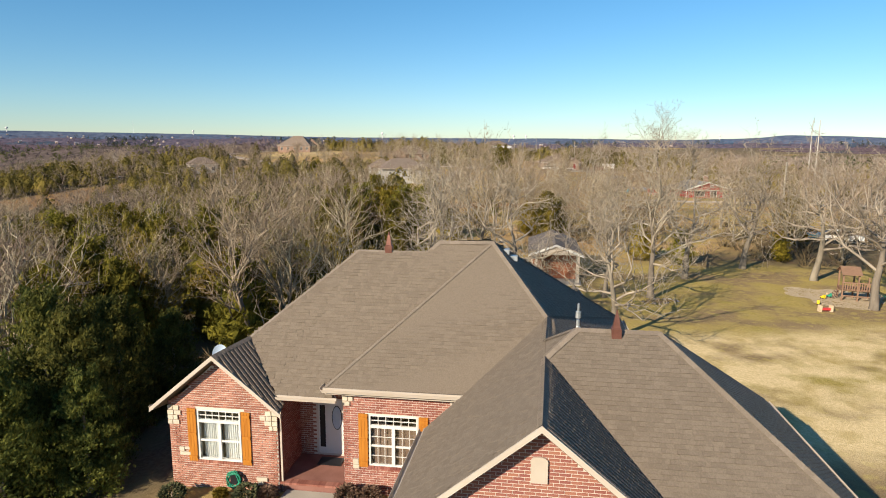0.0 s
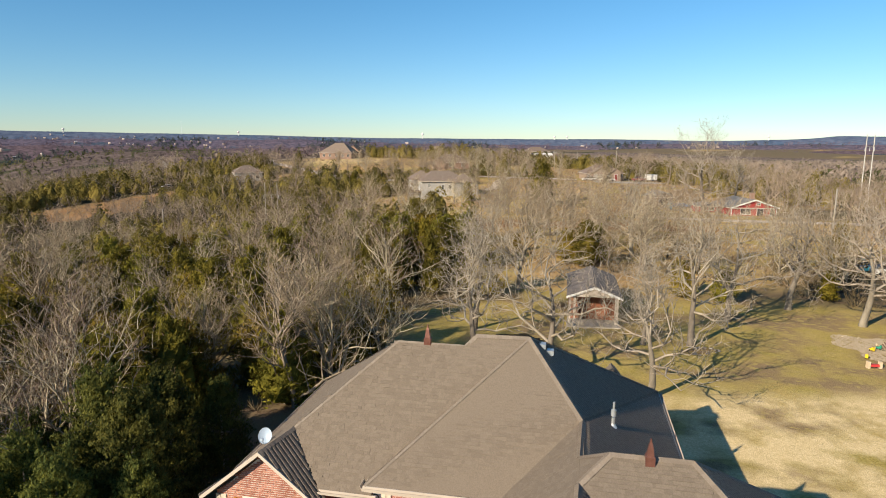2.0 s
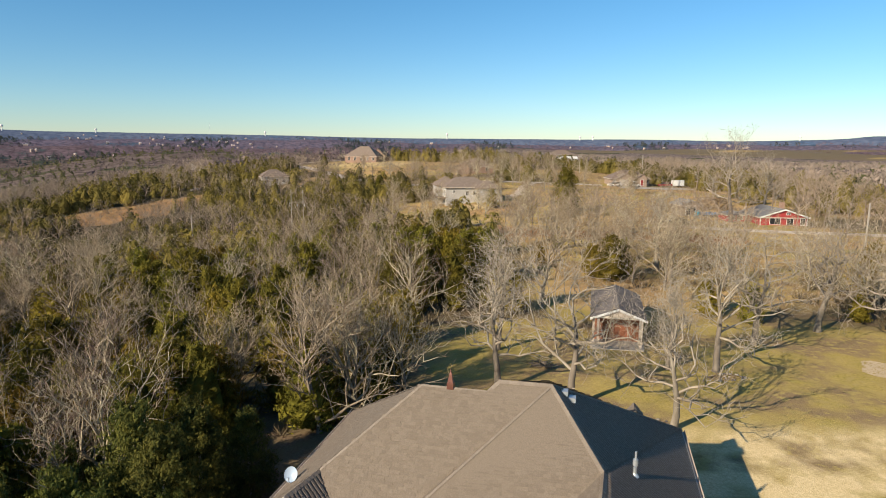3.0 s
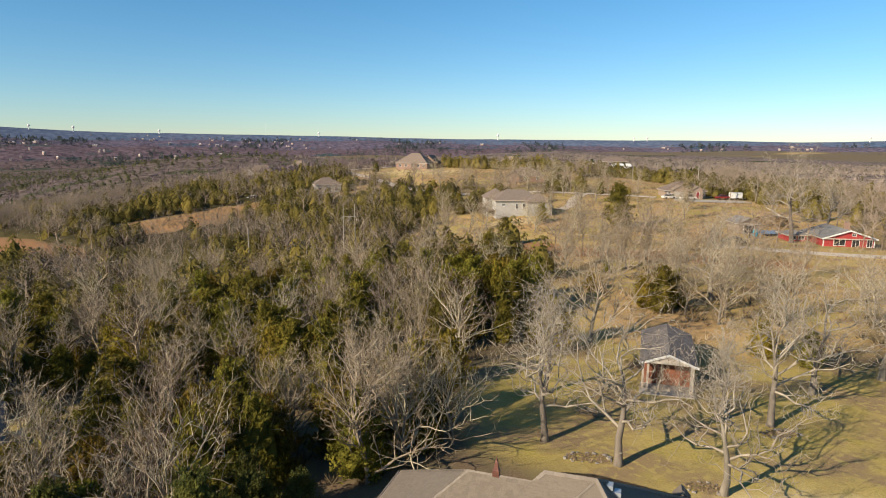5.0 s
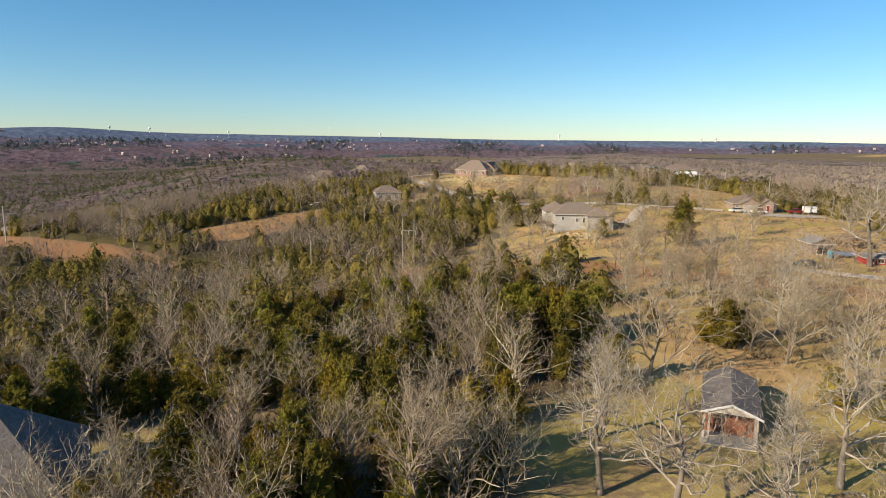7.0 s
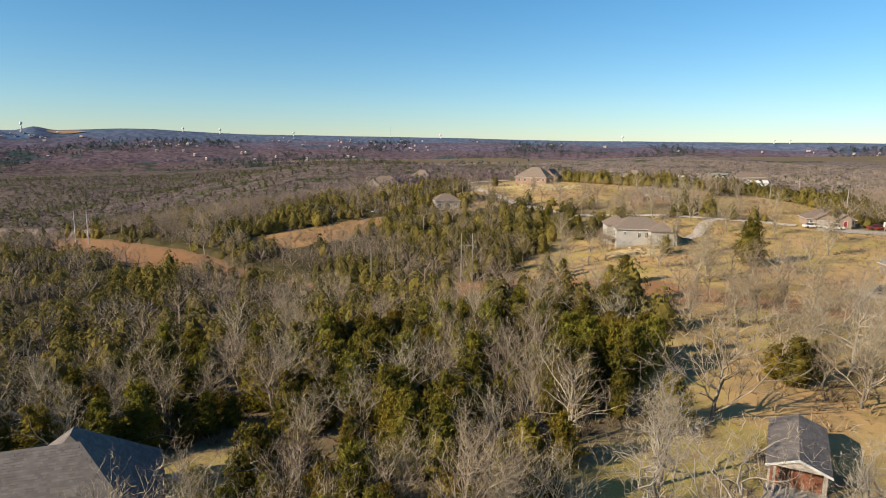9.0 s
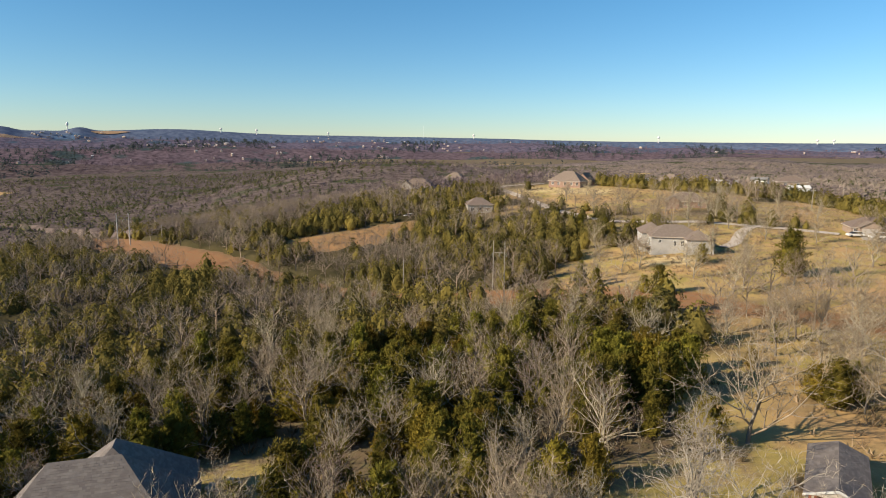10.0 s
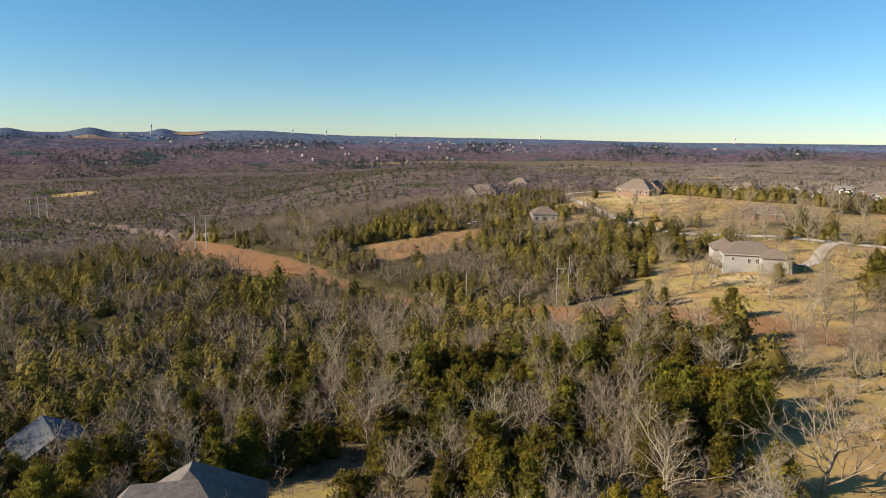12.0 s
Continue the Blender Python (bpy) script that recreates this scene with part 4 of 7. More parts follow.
# ---- trees ----
def bare_tree(seed, h, spread, trunk_r, lean=(0, 0), limbs=9, twigs=1500, low=0.28, knotty=0.25, depth=2, twig_w=0.012, fork=0.6, rise=0.8, stout=1.0, wander=0.09):
    """Returns (trunk mesh geo, limbs geo, twig geo) of a leafless hardwood."""
    rnd = random.Random(seed)
    trunk, limb, twig = Geo(), Geo(), Geo()
    pts, p, d = [], Vector((0, 0, -0.4)), Vector((lean[0], lean[1], 1)).normalized()
    n = 9
    for i in range(n + 1):
        pts.append(p.copy())
        p = p + d * (h * fork + 0.4) / n
        d = (d + Vector((rnd.uniform(-1, 1), rnd.uniform(-1, 1), 0.3)) * wander).normalized()
    rad = [trunk_r * (1.35 if i == 0 else 1.0) * (1 - 0.085 * i) for i in range(n + 1)]
    trunk.tube(pts, rad, 9)
    ends = []

    def grow(start, d, length, r, level):
        k = 5 if level == 0 else (4 if level == 1 else 3)
        path, p = [start], Vector(start)
        for i in range(k):
            d = (d + Vector((rnd.uniform(-1, 1), rnd.uniform(-1, 1), rnd.uniform(-0.7, 1.0))) * knotty).normalized()
            p = p + d * length / k
            path.append(p.copy())
        radii = [r * (1 - 0.72 * i / k) for i in range(k + 1)]
        if level < depth:
            limb.tube(path, radii, 5 if level == 0 else 3, False)
        else:                                     # the thinnest branches: bent tapering ribbons
            s = d.cross(Vector((rnd.uniform(-1, 1), rnd.uniform(-1, 1), rnd.uniform(-1, 1)))).normalized() * max(0.019, r)
            for i in range(k - 1):
                limb.face(path[i] - s * (1 - 0.3 * i), path[i] + s * (1 - 0.3 * i), path[i + 1] + s * (0.7 - 0.3 * i), path[i + 1] - s * (0.7 - 0.3 * i))
            limb.face(path[k - 1] - s * 0.4, path[k - 1] + s * 0.4, path[k])
        for i in range(1, k + 1):
            ends.append((path[i], (path[i] - path[i - 1]).normalized(), length * 0.33, level))
        if level < depth:
            for i in range(1, k + 1):
                for _ in range(2 if rnd.random() < (0.5 if level == 0 else 0.12) else (1 if level == 0 or rnd.random() < 0.86 else 0)):
                    q = (path[i] - path[i - 1]).normalized()
                    side = Vector((rnd.uniform(-1, 1), rnd.uniform(-1, 1), rnd.uniform(-0.35, 0.9))).normalized()
                    grow(path[i], (q * 0.75 + side * 0.85).normalized(), length * rnd.uniform(0.38, 0.6), max(0.012, radii[i] * 0.7), level + 1)

    for j in range(limbs):
        f = low + (1 - low) * (j + rnd.random() * 0.6) / limbs
        i = min(n - 1, int(f * n))
        base = pts[i].lerp(pts[i + 1], f * n - i if f * n - i < 1 else 1)
        a = j * 2.4 + rnd.uniform(-0.5, 0.5)
        up = rise * (0.45 + 0.9 * f)
        d = Vector((math.cos(a), math.sin(a), up)).normalized()
        grow(base, d, spread * rnd.uniform(0.8, 1.15) * (1.1 - 0.25 * f), trunk_r * stout * (0.40 - 0.18 * f), 0)
    grow(pts[-1], Vector((rnd.uniform(-0.3, 0.3), rnd.uniform(-0.3, 0.3), 1)).normalized(), h * (1 - fork) * 0.8, rad[-1], 0)
    fine = [e for e in ends if e[3] >= 1]
    for _ in range(twigs):
        p, q, ln, lev = fine[rnd.randrange(len(fine))]
        d = (q * 0.9 + Vector((rnd.uniform(-1, 1), rnd.uniform(-1, 1), rnd.uniform(-0.5, 1))) * 0.9).normalized()
        ln = max(0.5, ln) * rnd.uniform(0.5, 1.2)
        s = d.cross(Vector((rnd.uniform(-1, 1), rnd.uniform(-1, 1), rnd.uniform(-1, 1)))).normalized() * twig_w
        twig.face(p - s, p + s, p + d * ln)
    return trunk, limb, twig


def cedar(seed, h, r, sprays=1500, size=0.42):
    """Returns (trunk geo, crown geo) of a juniper-like evergreen with an uneven, gappy crown."""
    rnd = random.Random(seed)
    trunk, crown = Geo(), Geo()
    trunk.tube([(0, 0, -0.4), (0.03, 0.02, h * 0.4), (0, 0, h * 0.93)], [0.16 * h / 7, 0.11 * h / 7, 0.02], 6)
    heart = []
    for i in range(8 if size > 0.2 else 0):
        f = i / 7
        heart.append([(0.62 * r * max(0.03, 1 - f) ** 0.5 * min(1, 0.62 + 2.2 * f) * rnd.uniform(0.8, 1.15) * math.cos(0.7 * k + i), 0.62 * r * max(0.03, 1 - f) ** 0.5 * min(1, 0.62 + 2.2 * f) * rnd.uniform(0.8, 1.15) * math.sin(0.7 * k + i), h * (0.06 + 0.86 * f)) for k in range(9)])
    for p, q in zip(heart, heart[1:]):
        for k in range(9):
            crown.face(p[k], p[(k + 1) % 9], q[(k + 1) % 9], q[k])
    plumes = []
    for k in range(max(40, min(190, sprays // 26))):
        f = rnd.uniform(0.03, 1.0) ** 1.15
        a = k * 2.4 + rnd.uniform(-0.5, 0.5)
        env = r * rnd.uniform(0.72, 1.15) * max(0.06, 1 - f) ** 0.5 * min(1, 0.62 + 2.2 * f)
        foot = Vector((0, 0, h * f * 0.9))
        tip = Vector((env * math.cos(a), env * math.sin(a), h * f + h * rnd.uniform(0.02, 0.09)))
        plumes.append((foot, tip, env))
    for _ in range(sprays):
        foot, tip, env = plumes[rnd.randrange(len(plumes))]
        t = rnd.uniform(0.25, 1.0) ** 0.7
        axis = tip - foot
        p = foot + axis * t + Vector((rnd.gauss(0, 1), rnd.gauss(0, 1), rnd.gauss(0, 0.8))) * (0.10 * h / 6.6 + 0.20 * env * (1.05 - t))
        nrm = (Vector((p.x, p.y, 0.25 * r)).normalized() + Vector((rnd.uniform(-1, 1), rnd.uniform(-1, 1), rnd.uniform(-0.6, 1))) * 0.65).normalized()
        s = nrm.cross(axis.normalized() + Vector((rnd.uniform(-0.5, 0.5), rnd.uniform(-0.5, 0.5), 0.8))).normalized()
        out = (s.cross(nrm) + nrm * rnd.uniform(0.0, 0.7)).normalized()
        ln = size * rnd.uniform(0.6, 1.3)
        crown.face(p - s * ln * 0.27, p + s * ln * 0.27, p + out * ln)
        q = p + s * ln * rnd.uniform(-0.5, 0.5) - out * ln * 0.3
        crown.face(q - s * ln * 0.24, q + (s * 0.8 + nrm * 0.5) * ln * 0.26, q + (out + nrm * rnd.uniform(-0.2, 0.8)) * ln * 0.8)
    for _ in range(sprays // 12):
        f = rnd.uniform(0.8, 1.0)
        a = rnd.uniform(0, 6.28)
        rr = r * 0.5 * (1 - f)
        p = Vector((rr * math.cos(a), rr * math.sin(a), h * f))
        s = Vector((math.cos(a + 1.5), math.sin(a + 1.5), 0)) * size * 0.25
        crown.face(p - s, p + s, p + Vector((rr * 0.3 * math.cos(a), rr * 0.3 * math.sin(a), size * 0.9)))
    return trunk, crown


def stand(proto, x, y, turn, size, label=None, sink=0.0):
    m = pose(x, y, ground_z(x, y) - sink, 0, 0, turn)
    ob = copy_thing(proto, m)
    ob.scale = (size, size, size)
    if label:
        ob["label"] = label
    return ob


LEAF_BIG = leaf_material("cedar_leaf_big", (0.052, 0.064, 0.018), (0.225, 0.205, 0.042), 0.5, 0.6, 0.25)
BARK_TRUNK = material("bark_trunk", (0.13, 0.11, 0.088), (0.33, 0.285, 0.225), 1.0, 0.95, 0.9, 14, per_object=0.2, stretch=(2, 2, 0.3))
OAK_LABEL = "leafless oak with pale crooked limbs"
WOOD_LABEL = "leafless grey-brown woodland tree"
CEDAR_LABEL = "dark green eastern red cedar"


BARK_OAK = material("bark_oak", (0.225, 0.19, 0.145), (0.52, 0.45, 0.36), 1.0, 0.95, 0.8, 18, per_object=0.12, stretch=(1, 1, 0.35))


def make_bare(name, label, args, twig_mat, group, bark=BARK):
    e = thing(name, Matrix(), label, "tree", group)
    t, l, w = bare_tree(**args)
    part("trunk", t, BARK_TRUNK, e, smooth=True)
    part("branchwork", l, bark, e, smooth=True)
    part("twig_crown", w, twig_mat, e)
    return e


def make_cedar(label, args, leaf, group):
    e = thing("cedar_tree", Matrix(), label, "tree", group)
    t, c = cedar(**args)
    part("trunk", t, BARK, e)
    part("crown", c, leaf, e)
    return e


OAKS = [make_bare("oak_tree", OAK_LABEL, dict(seed=s, h=11.6, spread=6.0, trunk_r=0.31, limbs=9, twigs=1000, low=0.42, knotty=0.82, depth=3, twig_w=0.013, fork=0.55, rise=0.5, stout=1.1, wander=0.16), TWIG, "oaks in the yard", BARK_OAK) for s in (21, 22, 23)]
WOODS = [make_bare("bare_tree", WOOD_LABEL, dict(seed=s, h=8.8, spread=4.7, trunk_r=0.17, limbs=9, twigs=2000, low=0.16, knotty=0.42, depth=2, twig_w=0.013, fork=0.5, rise=1.5, stout=1.5), t, "bare trees of the wood", BARK_WOOD) for s, t in ((31, TWIG_WOOD), (32, TWIG_RED), (33, TWIG_WOOD), (34, TWIG))]
CEDARS = [make_cedar(CEDAR_LABEL, dict(seed=s, h=h, r=r, sprays=3300, size=0.225), m, "cedars of the wood") for s, m, h, r in ((41, LEAF, 6.0, 2.8), (42, LEAF_GOLD, 5.4, 2.7), (43, LEAF, 6.6, 2.6))]
BIG_CEDARS = [make_cedar("large dark green cedar beside the brick house", dict(seed=s, h=8.0, r=3.2, sprays=15000, size=0.17), LEAF_BIG, "cedars beside the house") for s in (51, 52)]

protos_used = set()


def place(proto, x, y, turn=0.0, size=1.0, label=None):
    """Stands the prototype itself the first time, a copy later."""
    if proto.name not in protos_used:
        protos_used.add(proto.name)
        proto.matrix_world = pose(x, y, ground_z(x, y), 0, 0, turn)
        proto.scale = (size, size, size)
        if label:
            proto["label"] = label
        return proto
    return stand(proto, x, y, turn, size, label)


# oaks of the yard
for k, (x, y, size, turn) in enumerate(((-0.3, 42.0, 0.95, 20), (4.5, 39.4, 1.0, 140), (10.4, 36.9, 0.85, 250), (16.3, 47.8, 1.0, 300), (21.8, 55.2, 1.0, 80), (29.3, 60.0, 1.1, 10), (-0.5, 51.3, 0.9, 200),
                                      (31.4, 44.2, 1.1, 120), (33.1, 54.6, 1.1, 270), (12.7, 47.9, 0.7, 170), (38, 50, 1.0, 60), (21.0, 88.0, 1.15, 95))):
    place(OAKS[k % 3], x, y, turn, size)
place(WOODS[3], 4.0, 66.5, 330, 1.45, "broad leafless oak behind a garden shed")
# the two pale bare trees behind the house and cedars beside it
for k, (x, y, size, turn) in enumerate(((-11.0, 34.6, 1.12, 30), (-10.1, 38.6, 0.95, 90), (-13.3, 41.5, 1.0, 200), (-29.5, 28.6, 0.95, 60), (-24.0, 31.5, 0.8, 310), (-26.0, 36.5, 1.0, 120), (-18.5, 38.0, 0.9, 250), (-33.0, 26.5, 1.0, 20), (-26.5, 24.5, 0.8, 170), (-22.5, 27.0, 0.75, 80), (-31.0, 32.0, 0.9, 220), (-21.5, 33.5, 0.8, 20))):
    k = k % 4
    place(WOODS[k], x, y, turn, size, "leafless pale grey tree behind the brick house")
for k, (x, y, size, turn) in enumerate(((-13.2, 21.5, 1.0, 0), (-15.6, 23.5, 1.05, 80), (-13.6, 25.2, 0.9, 200), (-16.6, 20.2, 0.85, 140), (-18.8, 23.2, 0.78, 33), (-12.4, 27.6, 0.7, 10), (-15.5, 28.2, 0.8, 260), (-19.0, 27.0, 0.7, 300), (-17.3, 17.6, 1.0, 45), (-20.6, 19.6, 1.05, 170), (-14.2, 18.6, 0.85, 290), (-22.3, 22.6, 1.0, 230), (-12.2, 20.0, 0.7, 15), (-24.0, 18.5, 1.0, 100))):
    place(BIG_CEDARS[k % 2], x, y, turn, size * 0.76)


for k, (x, y, size) in enumerate(((-22.0, 24.0, 0.9), (-25.0, 28.5, 1.0), (-28.0, 31.5, 0.9), (-20.0, 30.5, 1.05), (-23.0, 36.0, 1.1), (-17.5, 33.0, 0.95), (-30.0, 35.5, 1.0), (-32.0, 29.5, 0.85), (-24.5, 21.5, 0.8), (-28.5, 25.5, 0.9))):
    place(CEDARS[k % 3], x, y, 37 * k, size, "olive green cedar behind the brick house")
for k, (x, y, size, turn) in enumerate(((-73.0, 28.5, 1.0, 20), (-75.5, 30.0, 1.1, 150), (-71.0, 26.0, 0.9, 270), (-61.5, 30.0, 0.9, 60), (-64.0, 26.0, 0.6, 10))):
    place(WOODS[k % 4], x, y, turn, size, "leafless tree shading a detached garage")
for x, y, size in ((-58.0, 33.5, 1.0), (-46.5, 46.5, 0.75)):
    place(CEDARS[0], x, y, x * 50, size, "broad cedar at the edge of the neighbour's yard")
BLOCKED = [(-16, 12, 13, 34), (4, 51, 16, 63), (-6, 28, 30, 60), (-40, 160, 20, 215), (-48, 24, -33, 44), (-36, 20, -20.5, 33), (48, 138, 68, 156), (1, 64, 13, 76), (12, 60, 33, 71), (-4, 86, 10, 97), (23, 64, 31, 74), (27, 74, 35, 84), (31, 84, 39, 94), (35, 94, 43, 104), (39, 104, 48, 114), (42, 112, 66, 138)]
wood_rnd = random.Random(77)


def wood_density(x, y):
    lawn, straw, sedge, meadow = zones(x, y)
    open_ = np.maximum.reduce([lawn, straw, sedge * 1.0, meadow])
    d = 1 - open_
    for cx, cy, r in ((-43, 34, 9.5), (-40, 43, 6.5), (-68, 33, 6), (-92, 246, 10), (-150, 320, 14), (-99, 258, 8), (-180, 360, 14), (-10, 255, 16)):
        d = d * smooth(r * 0.8, r, np.hypot(np.asarray(x) - cx, np.asarray(y) - cy))
    grove = np.maximum(1 - smooth(0.85, 1.1, ell(np.asarray(x, float), np.asarray(y, float), 19, 104, 26, 30)), 1 - smooth(0.85, 1.1, ell(np.asarray(x, float), np.asarray(y, float), 84, 150, 22, 60)))
    d = np.where(grove > 0.5, np.minimum(d, 0.55), d)
    d = np.maximum(d, 0.40 * grove * (1 - lawn))
    return d


def evergreen(x, y):
    """Share of cedars at a place."""
    e = 0.43 + 0.7 * fbm(x, y, 9.0, 5.0) + 0.35 * fbm(x, y, 31.0, 2.0)
    e = e + 0.8 * np.exp(-((x + 9) ** 2 + (y - 78) ** 2) / 15 ** 2) + 0.2 * np.exp(-((x + 24) ** 2 + (y - 52) ** 2) / 17 ** 2)
    e = e + 0.5 * np.exp(-(((x + 165) / 90) ** 2 + ((y - 100) / 40) ** 2)) - 0.4 * np.exp(-((x + 62) ** 2 + (y - 72) ** 2) / 20 ** 2) - 0.6 * np.exp(-(((x + 86) / 36) ** 2 + ((y - 98) / 22) ** 2))
    e = e + 0.3 * np.exp(-((x + 160) ** 2 + (y - 215) ** 2) / 40 ** 2) + 0.6 * np.exp(-((x + 53) ** 2 + (y - 198) ** 2) / 32 ** 2)
    e = e - 0.5 * smooth(0, 20, x) * smooth(60, 90, y) * (1 - smooth(140, 170, y)) + 0.25 * fbm(x * 0.6, y, 70.0, 4.0) * smooth(330, 420, np.hypot(x, y)) + (0.22 - 0.72 * smooth(-340, -150, x)) * smooth(330, 420, np.hypot(x, y))
    near = (1 - smooth(100, 140, np.hypot(x, y))) * (1 - smooth(-4, 8, x))
    clump = np.maximum(np.exp(-(((x + 7) / 9) ** 2 + ((y - 79) / 10) ** 2) ** 3), 0.88 * np.exp(-(((x + 40) / 9) ** 2 + ((y - 66) / 9) ** 2) ** 2))
    tight = 0.16 * smooth(300, 420, np.hypot(x, y))
    return np.clip((1 - near) * smooth(0.25 + tight, 0.75 - tight, e) + near * (0.66 + 0.30 * e) * (1 - 0.6 * np.exp(-(((x + 54) / 17) ** 2 + ((y - 50) / 12) ** 2))), 0.03, 0.93) * (1 - clump) * (1 - smooth(-6, 2, x) * smooth(86, 96, y) * (1 - smooth(140, 170, y))) + 0.98 * clump


def scatter(x0, x1, y0, y1, gap, rnd, keep):
    """Jittered grid of places that keep() accepts."""
    out = []
    for i in range(int((x1 - x0) / gap)):
        for j in range(int((y1 - y0) / gap)):
            x, y = x0 + (i + rnd.random()) * gap, y0 + (j + rnd.random()) * gap
            if keep(x, y):
                out.append((x, y))
    return out


def in_view(x, y):
    """Within the wedge of ground that the place shows."""
    a = math.degrees(math.atan2(x, y + 6))
    return -70 < a < 40


near_spots = scatter(-72, 45, 20, 112, 3.1, wood_rnd, lambda x, y: in_view(x, y) and not any(a < x < c and b < y < d for a, b, c, d in BLOCKED) and wood_rnd.random() < 0.95 * float(wood_density(x, y)))
near_spots.sort(key=lambda p: math.hypot(p[0] + 5, p[1] - 15))
bare_count = cedar_count = 0
rest_bare, rest_green = [], []
crowns = {}


def room_for(x, y, gap):
    """Whether no other leafless tree stands within gap; if so, the place is taken."""
    i, j = int(x // 8), int(y // 8)
    for a in (i - 1, i, i + 1):
        for b in (j - 1, j, j + 1):
            if any(math.hypot(x - p, y - q) < gap for p, q in crowns.get((a, b), ())):
                return False
    crowns.setdefault((i, j), []).append((x, y))
    return True


for x, y in near_spots:
    if wood_rnd.random() < float(evergreen(x, y)):
        cedar_count += 1
        if cedar_count < 270:
            place(CEDARS[cedar_count % 3], x, y, wood_rnd.uniform(0, 360), wood_rnd.choice((0.45, 0.6, 0.75, 0.9, 1.0, 1.15)))
        else:
            rest_green.append((x, y))
    elif room_for(x, y, wood_rnd.uniform(3.6, 6.5)):
        bare_count += 1
        if bare_count < 200:
            place(WOODS[bare_count % 4], x, y, wood_rnd.uniform(0, 360), wood_rnd.uniform(0.72, 1.15))
        else:
            rest_bare.append((x, y))


# woods farther off, one mesh of each kind
def blades(p, d, ln, w):
    """Thin triangles: arrays of base points, directions, lengths, half widths."""
    r = np.random.normal(size=p.shape)
    s = np.cross(d, r)
    s = s / np.linalg.norm(s, axis=1, keepdims=True) * w[:, None]
    return np.stack([p - s, p + s, p + d * ln[:, None]], 1)


def unit(v):
    return v / np.linalg.norm(v, axis=-1, keepdims=True)


def crown_facets(rng, n, profile, h, r, tilt, cover):
    """Small leaf-clump facets over the shell of a crown, as an (n, 3, 3) array."""
    f = rng.uniform(0.02, 1.0, n)
    a = rng.uniform(0, 2 * np.pi, n)
    bulge = 1 + 0.22 * np.sin(3 * a + 9 * f + rng.uniform(0, 6)) + 0.16 * np.sin(5 * a - 6 * f + rng.uniform(0, 6))
    rr = r * profile(f) * bulge * rng.uniform(0.72, 1.04, n)
    p = np.stack([rr * np.cos(a), rr * np.sin(a), h * f], 1)
    nrm = unit(np.stack([np.cos(a), np.sin(a), 0.2 + 1.1 * f], 1)) + rng.normal(0, tilt, (n, 3))
    nrm = unit(nrm)
    s = unit(np.cross(nrm, rng.normal(size=(n, 3))))
    t = np.cross(nrm, s)
    w = (cover * np.sqrt(r * h * 5.0 / n) * rng.uniform(0.6, 1.35, n))[:, None]
    t = unit(t * np.where(t[:, 2:3] < 0, -1.0, 1.0) + nrm * 0.25)
    return np.stack([p - s * w * 0.6 - t * w * 0.7, p + s * w * 0.6 - t * w * 0.6, p + t * w * 1.1], 1)


def crown_core(rng, profile, z0, z1, r, sides, rings):
    """The dense heart of a crown: an uneven shell of rings, as an (n, 3, 3) array."""
    rows = []
    for i in range(rings + 1):
        f = i / rings
        a = np.arange(sides) * 2 * np.pi / sides + 0.4 * i
        rad = max(0.02, r * float(profile(np.array(min(f, 0.98))))) * rng.uniform(0.75, 1.15, sides)
        rows.append(np.stack([rad * np.cos(a), rad * np.sin(a), z0 + (z1 - z0) * (f + rng.uniform(-0.04, 0.04, sides))], 1))
    out = []
    for p, q in zip(rows, rows[1:]):
        for k in range(sides):
            j = (k + 1) % sides
            out += [[p[k], p[j], q[k]], [p[j], q[j], q[k]]]
    return np.array(out)


